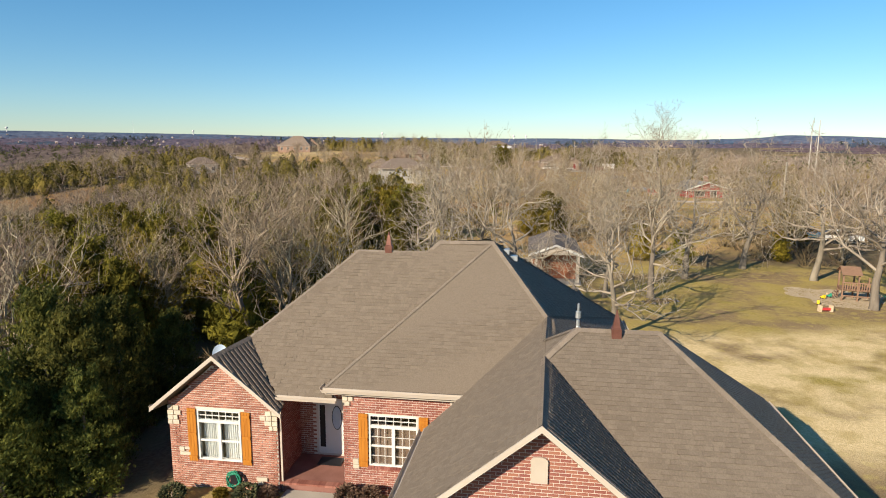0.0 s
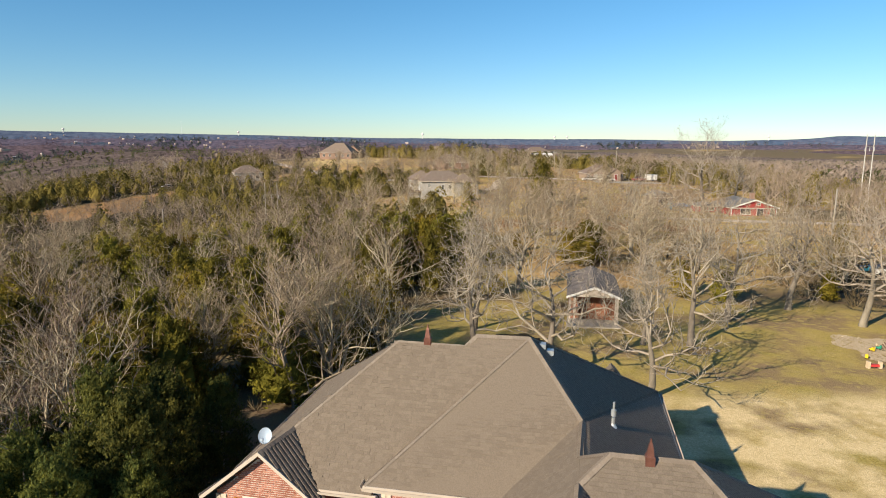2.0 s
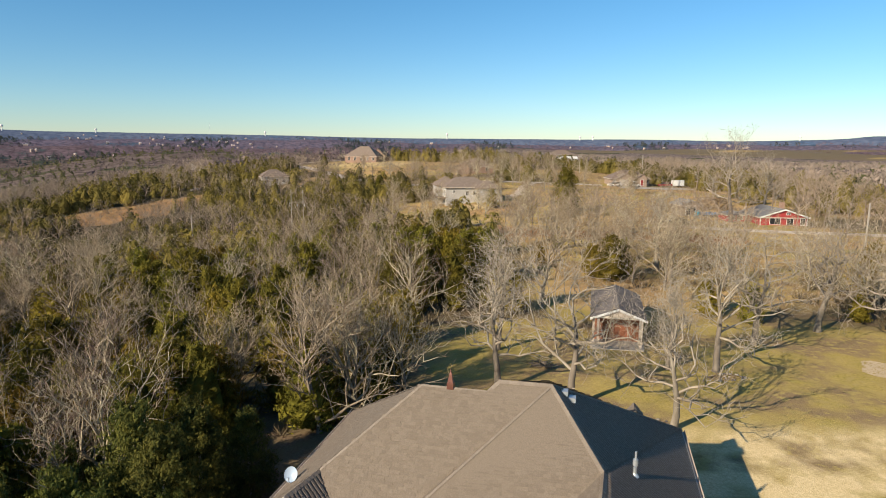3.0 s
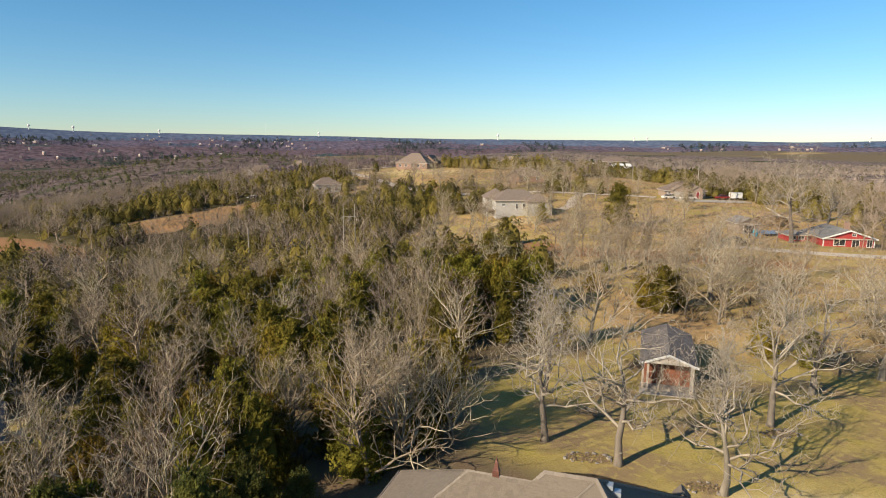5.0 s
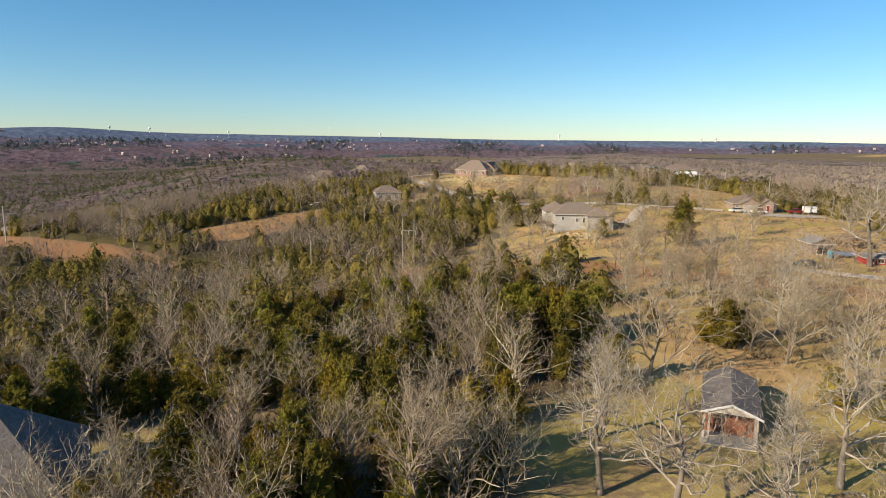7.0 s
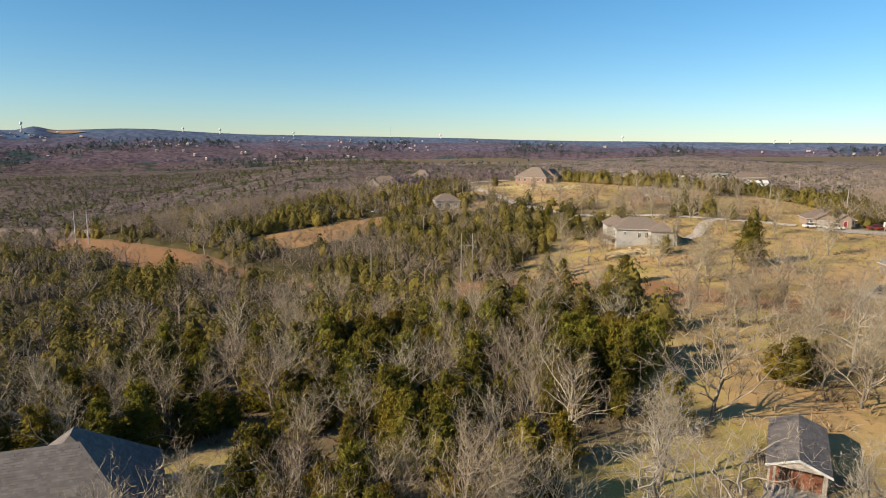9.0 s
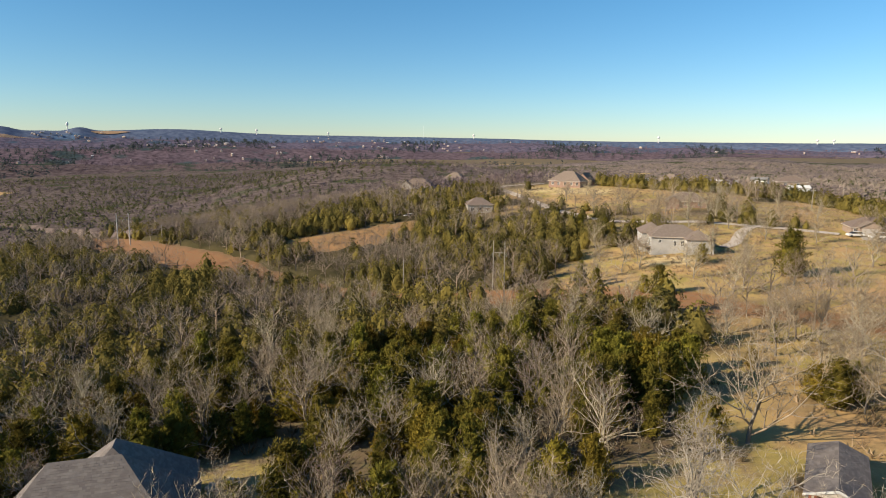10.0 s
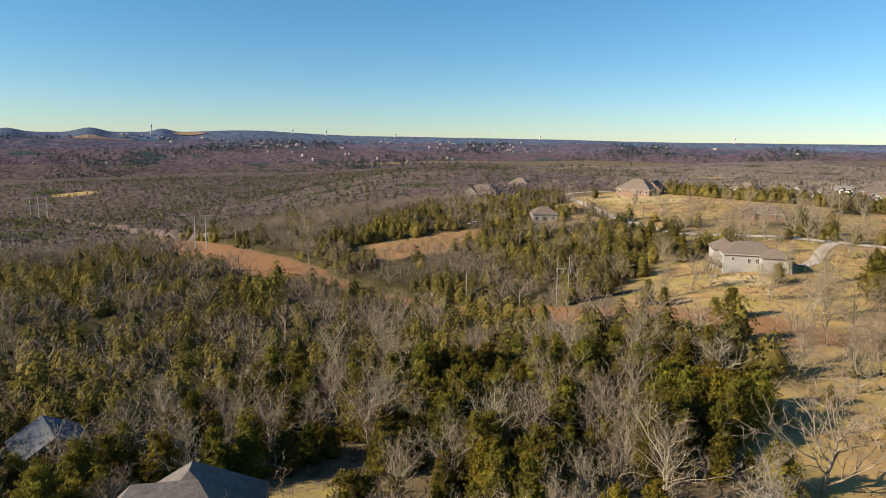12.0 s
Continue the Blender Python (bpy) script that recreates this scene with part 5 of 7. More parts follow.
def limb_tree(rng, h, r, limbs, kids, width):
    """A leafless tree of tapering ribbons: trunk, bent limbs, branches and twigs."""
    out = []

    def ribbon_(p, q, w0, w1):
        s = unit(np.cross(q - p, rng.normal(size=3)))
        out.append([p - s * w0, p + s * w0, q + s * w1])
        if w1 > 0.012:
            out.append([p - s * w0, q + s * w1, q - s * w1])

    top = np.array([rng.normal(0, 0.3), rng.normal(0, 0.3), h * 0.62])
    base = np.array([0, 0, -0.3])
    ribbon_(base, top, width * 4.2, width * 2)
    ribbon_(base, top, width * 4.2, width * 2)
    for k in range(limbs):
        f = 0.45 + 0.55 * k / limbs
        p = base + (top - base) * f
        a = 2.4 * k + rng.uniform(-0.5, 0.5)
        end = np.array([np.cos(a) * r * rng.uniform(0.6, 1) * (1.15 - 0.6 * (k / limbs) ** 2), np.sin(a) * r * rng.uniform(0.6, 1) * (1.15 - 0.6 * (k / limbs) ** 2), h * (0.55 + 0.42 * k / limbs + rng.uniform(-0.04, 0.05))])
        mid = p + (end - p) * 0.5 + rng.normal(0, 0.13 * r, 3)
        ribbon_(p, mid, width * 1.9, width * 1.3)
        ribbon_(mid, end, width * 1.3, width * 0.5)
        for _ in range(kids):
            g = rng.uniform(0.3, 1.0)
            o = p + (mid - p) * g * 2 if g < 0.5 else mid + (end - mid) * (g * 2 - 1)
            d = unit(unit(end - p) * 0.6 + rng.normal(0, 0.6, 3) + np.array([0, 0, 0.35]))
            tip = o + d * r * rng.uniform(0.25, 0.5)
            ribbon_(o, tip, width * 0.9, 0.0)
            for _ in range(3):
                v = o + (tip - o) * rng.uniform(0.3, 1)
                ribbon_(v, v + unit(d * 0.7 + rng.normal(0, 0.6, 3)) * r * rng.uniform(0.14, 0.32), width * 0.5, 0.0)
    n = 30 * kids
    f, a = rng.uniform(0.0, 1.0, n), rng.uniform(0, 2 * np.pi, n)
    rr = r * np.sqrt(1 - (0.95 * f) ** 2) * rng.uniform(0.55, 1.0, n)
    p = np.stack([rr * np.cos(a), rr * np.sin(a), h * (0.42 + 0.5 * f)], 1)
    d = unit(np.stack([np.cos(a), np.sin(a), 0.3 + 1.2 * f], 1) + rng.normal(0, 0.45, (n, 3)))
    s = unit(np.cross(d, rng.normal(size=(n, 3)))) * (width * 0.75)
    shell = np.stack([p - s, p + s, p + d * rng.uniform(0.6, 1.3, n)[:, None]], 1)
    return np.concatenate([np.array(out), shell])


def twig_dome(rng, n, h, r):
    """The rounded top of a leafless crown far off: slim branch tufts that fan out of it."""
    f = rng.uniform(0.0, 1.0, n)
    a = rng.uniform(0, 2 * np.pi, n)
    rr = r * np.sqrt(1 - f * f) * rng.uniform(0.25, 1.0, n) ** 0.5
    p = np.stack([rr * np.cos(a), rr * np.sin(a), h * (0.25 + 0.65 * f * rng.uniform(0.5, 1, n))], 1)
    d = unit(np.stack([np.cos(a) * rr / r, np.sin(a) * rr / r, 0.35 + 0.8 * f], 1) + rng.normal(0, 0.75, (n, 3)))
    s = unit(np.cross(d, rng.normal(size=(n, 3)))) * (0.075 * r * rng.uniform(0.5, 1.3, n))[:, None]
    return np.stack([p - d * r * 0.25 - s, p - d * r * 0.25 + s, p + d * r * rng.uniform(0.1, 0.3, n)[:, None]], 1)


def cone_round(f):
    return (1 - f) ** 0.5 * np.minimum(1, 0.55 + 2.5 * f)


def crown_set(kind, detail):
    rng = np.random.default_rng(int(detail) + len(kind))
    if kind == "cedar":
        shells = [crown_facets(rng, detail, cone_round, 5.3 * k, 2.9, 0.3, 0.43) for k in (0.85, 1.0, 1.1, 0.95, 1.2)]
        return shells if detail < 80 else [np.concatenate([c, crown_core(rng, cone_round, 0.2, 4.2 * k, 2.0, 8, 4)]) for c, k in zip(shells, (0.85, 1.0, 1.1, 0.95, 1.2))]
    if kind == "limbs":
        return [limb_tree(rng, 8.8 * k, 3.6, 7, detail, 0.042) for k in (0.9, 1.0, 1.1, 1.0, 0.95, 1.05)]
    return [twig_dome(rng, detail, 8.2 * k, 4.8) for k in (0.85, 1.0, 1.1, 0.95)]


def far_wood(name, spots, kind, detail, mat, label, lift=None, big=1.0):
    rng = np.random.default_rng(len(spots) + detail)
    xy = np.array(spots)
    n = len(xy)
    z = height(xy[:, 0], xy[:, 1]) if lift is None else np.array(lift)
    protos = crown_set(kind, detail)
    pick = rng.integers(0, len(protos), n)
    size = (rng.uniform(0.62, 1.2, n) if kind != "cedar" else rng.uniform(0.6, 1.35, n)) * big
    turn = rng.uniform(0, 2 * np.pi, n)
    tris, tones = [], []
    tone = rng.uniform(0, 1, n)
    for k, pr in enumerate(protos):
        m = pick == k
        c, s, q = np.cos(turn[m]) * size[m], np.sin(turn[m]) * size[m], size[m]
        P = pr.reshape(-1, 3)
        X = P[None, :, 0] * c[:, None] - P[None, :, 1] * s[:, None] + xy[m, 0][:, None]
        Y = P[None, :, 0] * s[:, None] + P[None, :, 1] * c[:, None] + xy[m, 1][:, None]
        Z = P[None, :, 2] * q[:, None] + z[m][:, None] - 0.15
        tris.append(np.stack([X, Y, Z], -1).reshape(-1, 3))
        tones.append(np.repeat(tone[m], len(P)))
    V = np.concatenate(tris)
    me = bpy.data.meshes.new(name)
    m = len(V) // 3
    me.vertices.add(len(V)), me.loops.add(len(V)), me.polygons.add(m)
    me.vertices.foreach_set("co", V.astype(np.float32).ravel())
    me.loops.foreach_set("vertex_index", np.arange(len(V), dtype=np.int32))
    me.polygons.foreach_set("loop_start", np.arange(0, len(V), 3, dtype=np.int32))
    own = me.attributes.new("tone", "FLOAT", "POINT")
    own.data.foreach_set("value", np.concatenate(tones).astype(np.float32))
    me.materials.append(mat)
    me.update(calc_edges=True)
    tagged(new(name, me), label, "woods", kind="stuff")


FAR_TWIG = material("far_twig", (0.178, 0.135, 0.10), (0.372, 0.292, 0.215), 0.03, 0.95, 0, 0.5, island=0.35, tone=0.5)
# plum cast and the duller leaf below carry the haze of distance as colour
FAR_TWIG_HAZE = material("far_twig_haze", (0.10, 0.074, 0.077), (0.18, 0.132, 0.135), 0.012, 0.95, 0, 0.2, island=0.25, tone=0.7)
FAR_LEAF = leaf_material("far_leaf", (0.10, 0.085, 0.024), (0.295, 0.226, 0.053), 0.03, 0.3, 0, 0.55)
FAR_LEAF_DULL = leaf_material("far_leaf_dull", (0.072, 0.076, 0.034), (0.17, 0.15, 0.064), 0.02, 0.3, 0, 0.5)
# far-hill woods: haze is painted into these plum and bluish tones
HILL_TWIG_HAZE = material("hill_twig_haze", (0.105, 0.072, 0.086), (0.17, 0.118, 0.138), 0.006, 1.0, 0, 0.1, island=0.1, tone=0.6)
HILL_LEAF_HAZE = leaf_material("hill_leaf_haze", (0.055, 0.066, 0.064), (0.105, 0.112, 0.10), 0.01, 0.3, 0)
mid_keep = lambda x, y: in_view(x, y) and not (-72 < x < 45 and 20 < y < 112) and wood_rnd.random() < 0.9 * float(wood_density(x, y))
mid_spots = scatter(-300, 120, 20, 330, 3.5, wood_rnd, mid_keep)
mid_bare, mid_green = rest_bare, rest_green
for p in mid_spots:
    if wood_rnd.random() < float(evergreen(*p)):
        mid_green.append(p)
    elif room_for(*p, wood_rnd.uniform(3.8, 6.5)):
        mid_bare.append(p)
far_keep = lambda x, y: in_view(x, y) and not (-300 < x < 120 and 20 < y < 330) and math.hypot(x, y) < 1320 and wood_rnd.random() < 0.9 * float(wood_density(x, y))
far_spots = scatter(-1250, 700, 20, 1300, 7.4, wood_rnd, far_keep)
far_bare, far_green = [], []
for p in far_spots:
    (far_green if wood_rnd.random() < float(evergreen(*p)) * 0.9 else far_bare).append(p)
HEDGE = [(-60, 346), (-15, 331), (6, 337), (33, 340), (50, 312), (58, 254), (78, 224)]
hedge_keep = lambda x, y: float(seg_dist(np.array(x), np.array(y), HEDGE)) < 4 + 1.5 * fbm(x, y, 11.0) and wood_rnd.random() < 0.9
mid_green = mid_green + scatter(-80, 130, 215, 360, 2.0, wood_rnd, hedge_keep)
far_wood("bare_woods", mid_bare, "limbs", 6, FAR_TWIG, "leafless grey-brown woods on the slopes")
near_green = [p for p in mid_green if math.hypot(*p) < 265]
far_wood("cedar_woods", near_green, "cedar", 230, FAR_LEAF, "olive green cedars among the leafless woods")
far_wood("cedar_slopes", [p for p in mid_green if math.hypot(*p) >= 265], "cedar", 100, FAR_LEAF, "dark olive cedars on the slopes")
FAR_TWIG_PALE = material("far_twig_pale", (0.175, 0.14, 0.11), (0.275, 0.216, 0.18), 0.012, 0.95, 0, 0.2, island=0.25, tone=0.7)
east = lambda p: 0.809 * p[0] + 0.588 * p[1] > wood_rnd.uniform(90, 300)
far_pale = [p for p in far_bare if east(p)]
pale_set = set(far_pale)
far_wood("distant_bare_woods", [p for p in far_bare if p not in pale_set], "dome", 20, FAR_TWIG_HAZE, "distant dark leafless woods")
far_wood("upland_bare_woods", far_pale, "dome", 20, FAR_TWIG_PALE, "distant pale leafless woods")
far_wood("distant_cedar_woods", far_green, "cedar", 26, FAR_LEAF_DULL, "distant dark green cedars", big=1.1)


def canopy(name, mat, label, r0, rows, step, low, rough):
    """The closed, uneven roof of twigs over the distant woods: one sheet that dips under the ground where the land is open."""
    rng = np.random.default_rng(12)
    rad = r0 * 1.0115 ** np.arange(0, rows)
    az = np.radians(np.arange(-72, 43, step))
    R, A = np.meshgrid(rad, az, indexing="ij")
    R = R * (1 + rng.uniform(-0.005, 0.005, R.shape))
    A = A + rng.uniform(-0.0025, 0.0025, A.shape)
    X, Y = R * np.sin(A), R * np.cos(A)
    d = wood_density(X, Y)
    Z = height(X, Y) - 1.5 + smooth(0.72, 0.97, d) * (1 - smooth(-70, -45, X) * (R < 300)) * (1 - (R >= 320) * (R < 440) * smooth(-190, -150, X)) * (low + rng.uniform(0, rough, X.shape))
    V = np.stack([X, Y, Z], -1).reshape(-1, 3)
    n, m = X.shape
    idx = np.arange(n * m).reshape(n, m)
    F = np.stack([idx[:-1, :-1], idx[:-1, 1:], idx[1:, 1:], idx[1:, :-1]], -1).reshape(-1, 4)
    me = bpy.data.meshes.new(name)
    me.from_pydata(V.tolist(), [], F[:, ::-1].tolist())
    me.materials.append(mat)
    me.shade_smooth()
    tagged(new(name, me), label, "woods", kind="stuff")




def woods_material(name, bare_a, bare_b, green, scale, grain, pale=1.0):
    """Distant woods: leafless brown with clumps of evergreen, speckled crown by crown."""
    m = bpy.data.materials.new(name)
    m.use_nodes = True
    n, l = m.node_tree.nodes, m.node_tree.links
    shader = n["Principled BSDF"]
    shader.inputs["Roughness"].default_value, shader.inputs["Specular IOR Level"].default_value = 1.0, 0.0
    tc = n.new("ShaderNodeTexCoord")

    def noise(s, lo, hi, detail):
        t, r = n.new("ShaderNodeTexNoise"), n.new("ShaderNodeMapRange")
        t.inputs["Scale"].default_value, t.inputs["Detail"].default_value = s, detail
        r.inputs["From Min"].default_value, r.inputs["From Max"].default_value = lo, hi
        l.new(tc.outputs["Object"], t.inputs["Vector"]), l.new(t.outputs[0], r.inputs[0])
        return r.outputs[0]

    def mix(f, a, b):
        k = n.new("ShaderNodeMix")
        k.data_type = "RGBA"
        l.new(f, k.inputs[0])
        for sock, val in ((k.inputs[6], a), (k.inputs[7], b)):
            if isinstance(val, tuple):
                sock.default_value = (*val, 1)
            else:
                l.new(val, sock)
        return k.outputs[2]

    col = mix(noise(grain, 0.38, 0.62, 3), bare_a, bare_b)
    if pale > 1:                              # paler browns on the eastern uplands
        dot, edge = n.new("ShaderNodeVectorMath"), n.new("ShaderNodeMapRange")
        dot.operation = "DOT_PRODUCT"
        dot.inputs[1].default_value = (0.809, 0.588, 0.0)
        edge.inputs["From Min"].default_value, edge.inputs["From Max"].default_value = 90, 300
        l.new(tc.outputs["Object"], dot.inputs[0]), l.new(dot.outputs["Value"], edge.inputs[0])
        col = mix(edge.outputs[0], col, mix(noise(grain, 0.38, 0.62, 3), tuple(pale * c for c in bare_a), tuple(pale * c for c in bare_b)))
    col = mix(noise(scale, 0.57, 0.63, 8), col, mix(noise(grain * 1.3, 0.35, 0.65, 2), green, tuple(1.9 * c for c in green)))
    l.new(col, shader.inputs["Base Color"])
    return m


# browns pushed towards blue: distance haze is mixed into the canopy colour
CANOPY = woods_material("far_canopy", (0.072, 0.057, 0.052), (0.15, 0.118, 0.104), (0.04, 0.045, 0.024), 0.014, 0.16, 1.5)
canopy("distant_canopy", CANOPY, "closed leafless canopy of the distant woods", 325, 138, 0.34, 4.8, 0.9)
THICKET = leaf_material("thicket", (0.075, 0.064, 0.028), (0.145, 0.115, 0.055), 0.12, 0.0, 0)
canopy("thicket", THICKET, "dark evergreen thicket under the woods", 108, 96, 0.5, 2.2, 1.2)


# low brush and tufts of the meadows and the wood's edge
def brush_stuff(name, spots, count, hgt, mat, label):
    np.random.seed(len(spots))
    xy = np.array(spots)
    n = len(xy)
    z = height(xy[:, 0], xy[:, 1])
    tris = []
    size = np.random.uniform(0.4, 1.2, n) * hgt
    for _ in range(count):
        a = np.random.uniform(0, 2 * np.pi, n)
        o = np.random.uniform(0, 0.5, n) * size
        p = np.stack([xy[:, 0] + o * np.cos(a), xy[:, 1] + o * np.sin(a), z - 0.05], 1)
        d = np.stack([np.cos(a) * 0.6, np.sin(a) * 0.6, np.random.uniform(0.4, 1.4, n)], 1)
        d /= np.linalg.norm(d, axis=1, keepdims=True)
        tris.append(blades(p, d, size * np.random.uniform(0.6, 1.2, n), 0.07 * size))
    V = np.concatenate(tris).reshape(-1, 3)
    me = bpy.data.meshes.new(name)
    me.vertices.add(len(V)), me.loops.add(len(V)), me.polygons.add(len(V) // 3)
    me.vertices.foreach_set("co", V.astype(np.float32).ravel())
    me.loops.foreach_set("vertex_index", np.arange(len(V), dtype=np.int32))
    me.polygons.foreach_set("loop_start", np.arange(0, len(V), 3, dtype=np.int32))
    me.materials.append(mat)
    me.update(calc_edges=True)
    tagged(new(name, me), label, "brush", kind="stuff")


BRUSH = material("dry_brush", (0.20, 0.138, 0.08), (0.36, 0.26, 0.155), 0.1, 0.95, 0, 2, island=0.6)
meadow_keep = lambda x, y: in_view(x, y) and float(zones(x, y)[3]) > 0.4 and fbm(x, y, 9.0, 1.0) > wood_rnd.uniform(-0.6, 0.7)
brush_stuff("meadow_brush", scatter(-170, 95, 66, 330, 1.9, wood_rnd, meadow_keep), 10, 1.1, BRUSH, "dry brown brush and weeds of the meadows")
under_keep = lambda x, y: in_view(x, y) and not any(a < x < c and b < y < d for a, b, c, d in BLOCKED) and wood_rnd.random() < float(wood_density(x, y)) * 0.8
# darker than the meadow brush: shadow between crowns is put into its browns
UNDERWOOD = material("underwood", (0.09, 0.068, 0.038), (0.19, 0.145, 0.08), 0.1, 0.95, 0, 2, island=0.5)
brush_stuff("undergrowth", scatter(-72, 45, 22, 112, 1.9, wood_rnd, under_keep), 14, 1.3, UNDERWOOD, "leafless brown undergrowth of the wood")

# ---- houses and things round about ----
def opening(parent, name, put, u, z, w, h, frame_mat=WHITE, pane_mat=BLACK, cross=True):
    """A window or door set on a wall: frame, pane and a bar."""
    g = Geo()
    t = 0.09
    for a, b, c, d in ((u - w / 2, u + w / 2, z, z + t), (u - w / 2, u + w / 2, z + h - t, z + h), (u - w / 2, u - w / 2 + t, z + t, z + h - t), (u + w / 2 - t, u + w / 2, z + t, z + h - t)):
        g.prism([put(a, -0.06, c), put(b, -0.06, c), put(b, -0.06, d), put(a, -0.06, d)], Vector(put(0, 0.08, 0)) - Vector(put(0, 0, 0)))
    if cross:
        g.prism([put(u - 0.03, -0.05, z + t), put(u + 0.03, -0.05, z + t), put(u + 0.03, -0.05, z + h - t), put(u - 0.03, -0.05, z + h - t)], Vector(put(0, 0.05, 0)) - Vector(put(0, 0, 0)))
    f = part(name, g, frame_mat, parent)
    g = Geo()
    g.prism([put(u - w / 2 + t, -0.02, z + t), put(u + w / 2 - t, -0.02, z + t), put(u + w / 2 - t, -0.02, z + h - t), put(u - w / 2 + t, -0.02, z + h - t)], Vector(put(0, 0.03, 0)) - Vector(put(0, 0, 0)))
    part("pane", g, pane_mat, f)


def hip_house(x, y, turn, w, d, h, rise, wall_mat, roof_mat, label, ridge=None, z=None, front=(), left=(), base=1.5, over=0.45, wings=(), gable_ends=False):
    """A house with a hipped roof: x, y its middle; front and left: openings (u, z, w, h, kind)."""
    z0 = ground_z(x, y) if z is None else z
    e = thing("house", pose(x, y, z0, 0, 0, turn), label, "house")
    put_f = lambda u, yy, zz: (u, -d / 2 + yy, zz)
    put_l = lambda u, yy, zz: (-w / 2 + yy, -u, zz)
    for box in ((-w / 2, w / 2, -d / 2, -d / 2 + 0.2), (-w / 2, w / 2, d / 2 - 0.2, d / 2), (-w / 2, -w / 2 + 0.2, -d / 2 + 0.2, d / 2 - 0.2), (w / 2 - 0.2, w / 2, -d / 2 + 0.2, d / 2 - 0.2)):
        g = Geo()
        g.box(*box, -base, h)
        part("wall", g, wall_mat, e)
    r = ridge if ridge is not None else max(0.5, w - d)
    A, B, C, D = [(sx * (w / 2 + over), sy * (d / 2 + over), h - 0.1) for sx, sy in ((-1, -1), (1, -1), (1, 1), (-1, 1))]
    if gable_ends:
        r = w + 2 * over
    P, Q = (-r / 2, 0, h + rise), (r / 2, 0, h + rise)
    for poly in ([A, B, Q, P], [B, C, Q], [C, D, P, Q], [D, A, P]):
        if gable_ends and len(poly) == 3:
            sx = 1 if poly[0][0] > 0 else -1
            g = Geo()
            g.prism([(sx * w / 2, -d / 2, h), (sx * w / 2, d / 2, h), (sx * w / 2, 0, h + rise * 0.93)], (-0.15 * sx, 0, 0))
            part("gable", g, wall_mat, e)
            continue
        g = Geo()
        g.prism(poly, (0, 0, -0.18))
        part("roof_slope", g, roof_mat, e)
    g = Geo()
    for a, b in ((A, B), (B, C), (C, D), (D, A)):
        m = Vector(((a[0] + b[0]) / 2, (a[1] + b[1]) / 2, 0)).normalized()
        board(g, (a[0], a[1], a[2] - 0.02), (b[0], b[1], b[2] - 0.02), 0.05, 0.2, (m.x, m.y))
    part("fascia", g, TRIM, e)
    for u, zz, ww, hh, kind in front:
        opening(e, kind, put_f, u, zz, ww, hh, TRIM if kind == "garage_door" else WHITE, BEIGE_SIDING if kind == "garage_door" else BLACK, kind == "window")
    for u, zz, ww, hh, kind in left:
        opening(e, kind, put_l, u, zz, ww, hh)
    for wx, wy, ww, wd, wh, wr in wings:
        g = Geo()
        g.box(wx - ww / 2, wx + ww / 2, wy - wd / 2, wy + wd / 2, -base, wh)
        part("wing_wall", g, wall_mat, e)
        a, b, c, dd = [(wx + sx * (ww / 2 + over), wy + sy * (wd / 2 + over), wh - 0.1) for sx, sy in ((-1, -1), (1, -1), (1, 1), (-1, 1))]
        g = Geo()
        top0, top1 = (wx, wy - wd / 2 - over + 0.02, wh + wr), (wx, wy + wd / 2 + over + 1.5, wh + wr)
        g.prism([a, top0, top1, dd], (0, 0, -0.18))
        g.prism([b, c, top1, top0], (0, 0, -0.18))
        part("wing_roof", g, roof_mat, e)
        g = Geo()
        g.prism([(wx - ww / 2, wy - wd / 2 - 0.02, wh), (wx + ww / 2, wy - wd / 2 - 0.02, wh), (wx, wy - wd / 2 - 0.02, wh + wr * 0.9)], (0, 0.1, 0))
        part("wing_gable", g, wall_mat, e)
    return e


def hip_block(e, cx, cy, w, d, h, rise, wall_mat, roof_mat, base):
    """A projecting block with a hipped roof of its own, part of a house."""
    g = Geo()
    g.box(cx - w / 2, cx + w / 2, cy - d / 2, cy + d / 2, -base, h)
    part("wing_wall", g, wall_mat, e)
    A, B, C, D = [(cx + sx * (w / 2 + 0.45), cy + sy * (d / 2 + 0.45), h - 0.08) for sx, sy in ((-1, -1), (1, -1), (1, 1), (-1, 1))]
    r = abs(w - d) / 2 + 0.3
    P, Q = ((cx - r, cy, h + rise), (cx + r, cy, h + rise)) if w > d else ((cx, cy - r, h + rise), (cx, cy + r, h + rise))
    for poly in ([A, B, Q, P], [B, C, Q], [C, D, P, Q], [D, A, P]) if w > d else ([A, B, P], [B, C, Q, P], [C, D, Q], [D, A, P, Q]):
        g = Geo()
        g.prism(poly, (0, 0, -0.16))
        part("roof_slope", g, roof_mat, e)


BLUE_GREY = material("blue_grey_paint", (0.10, 0.15, 0.24), (0.16, 0.22, 0.32), 2, 0.6)
TAN_SIDING = material("tan_siding", (0.25, 0.185, 0.14), (0.33, 0.25, 0.195), 0.6, 0.85, 0.2, 6)
PALE_SIDING = material("pale_siding", (0.33, 0.315, 0.29), (0.42, 0.40, 0.37), 0.6, 0.8, 0.2, 6)
W = "window"
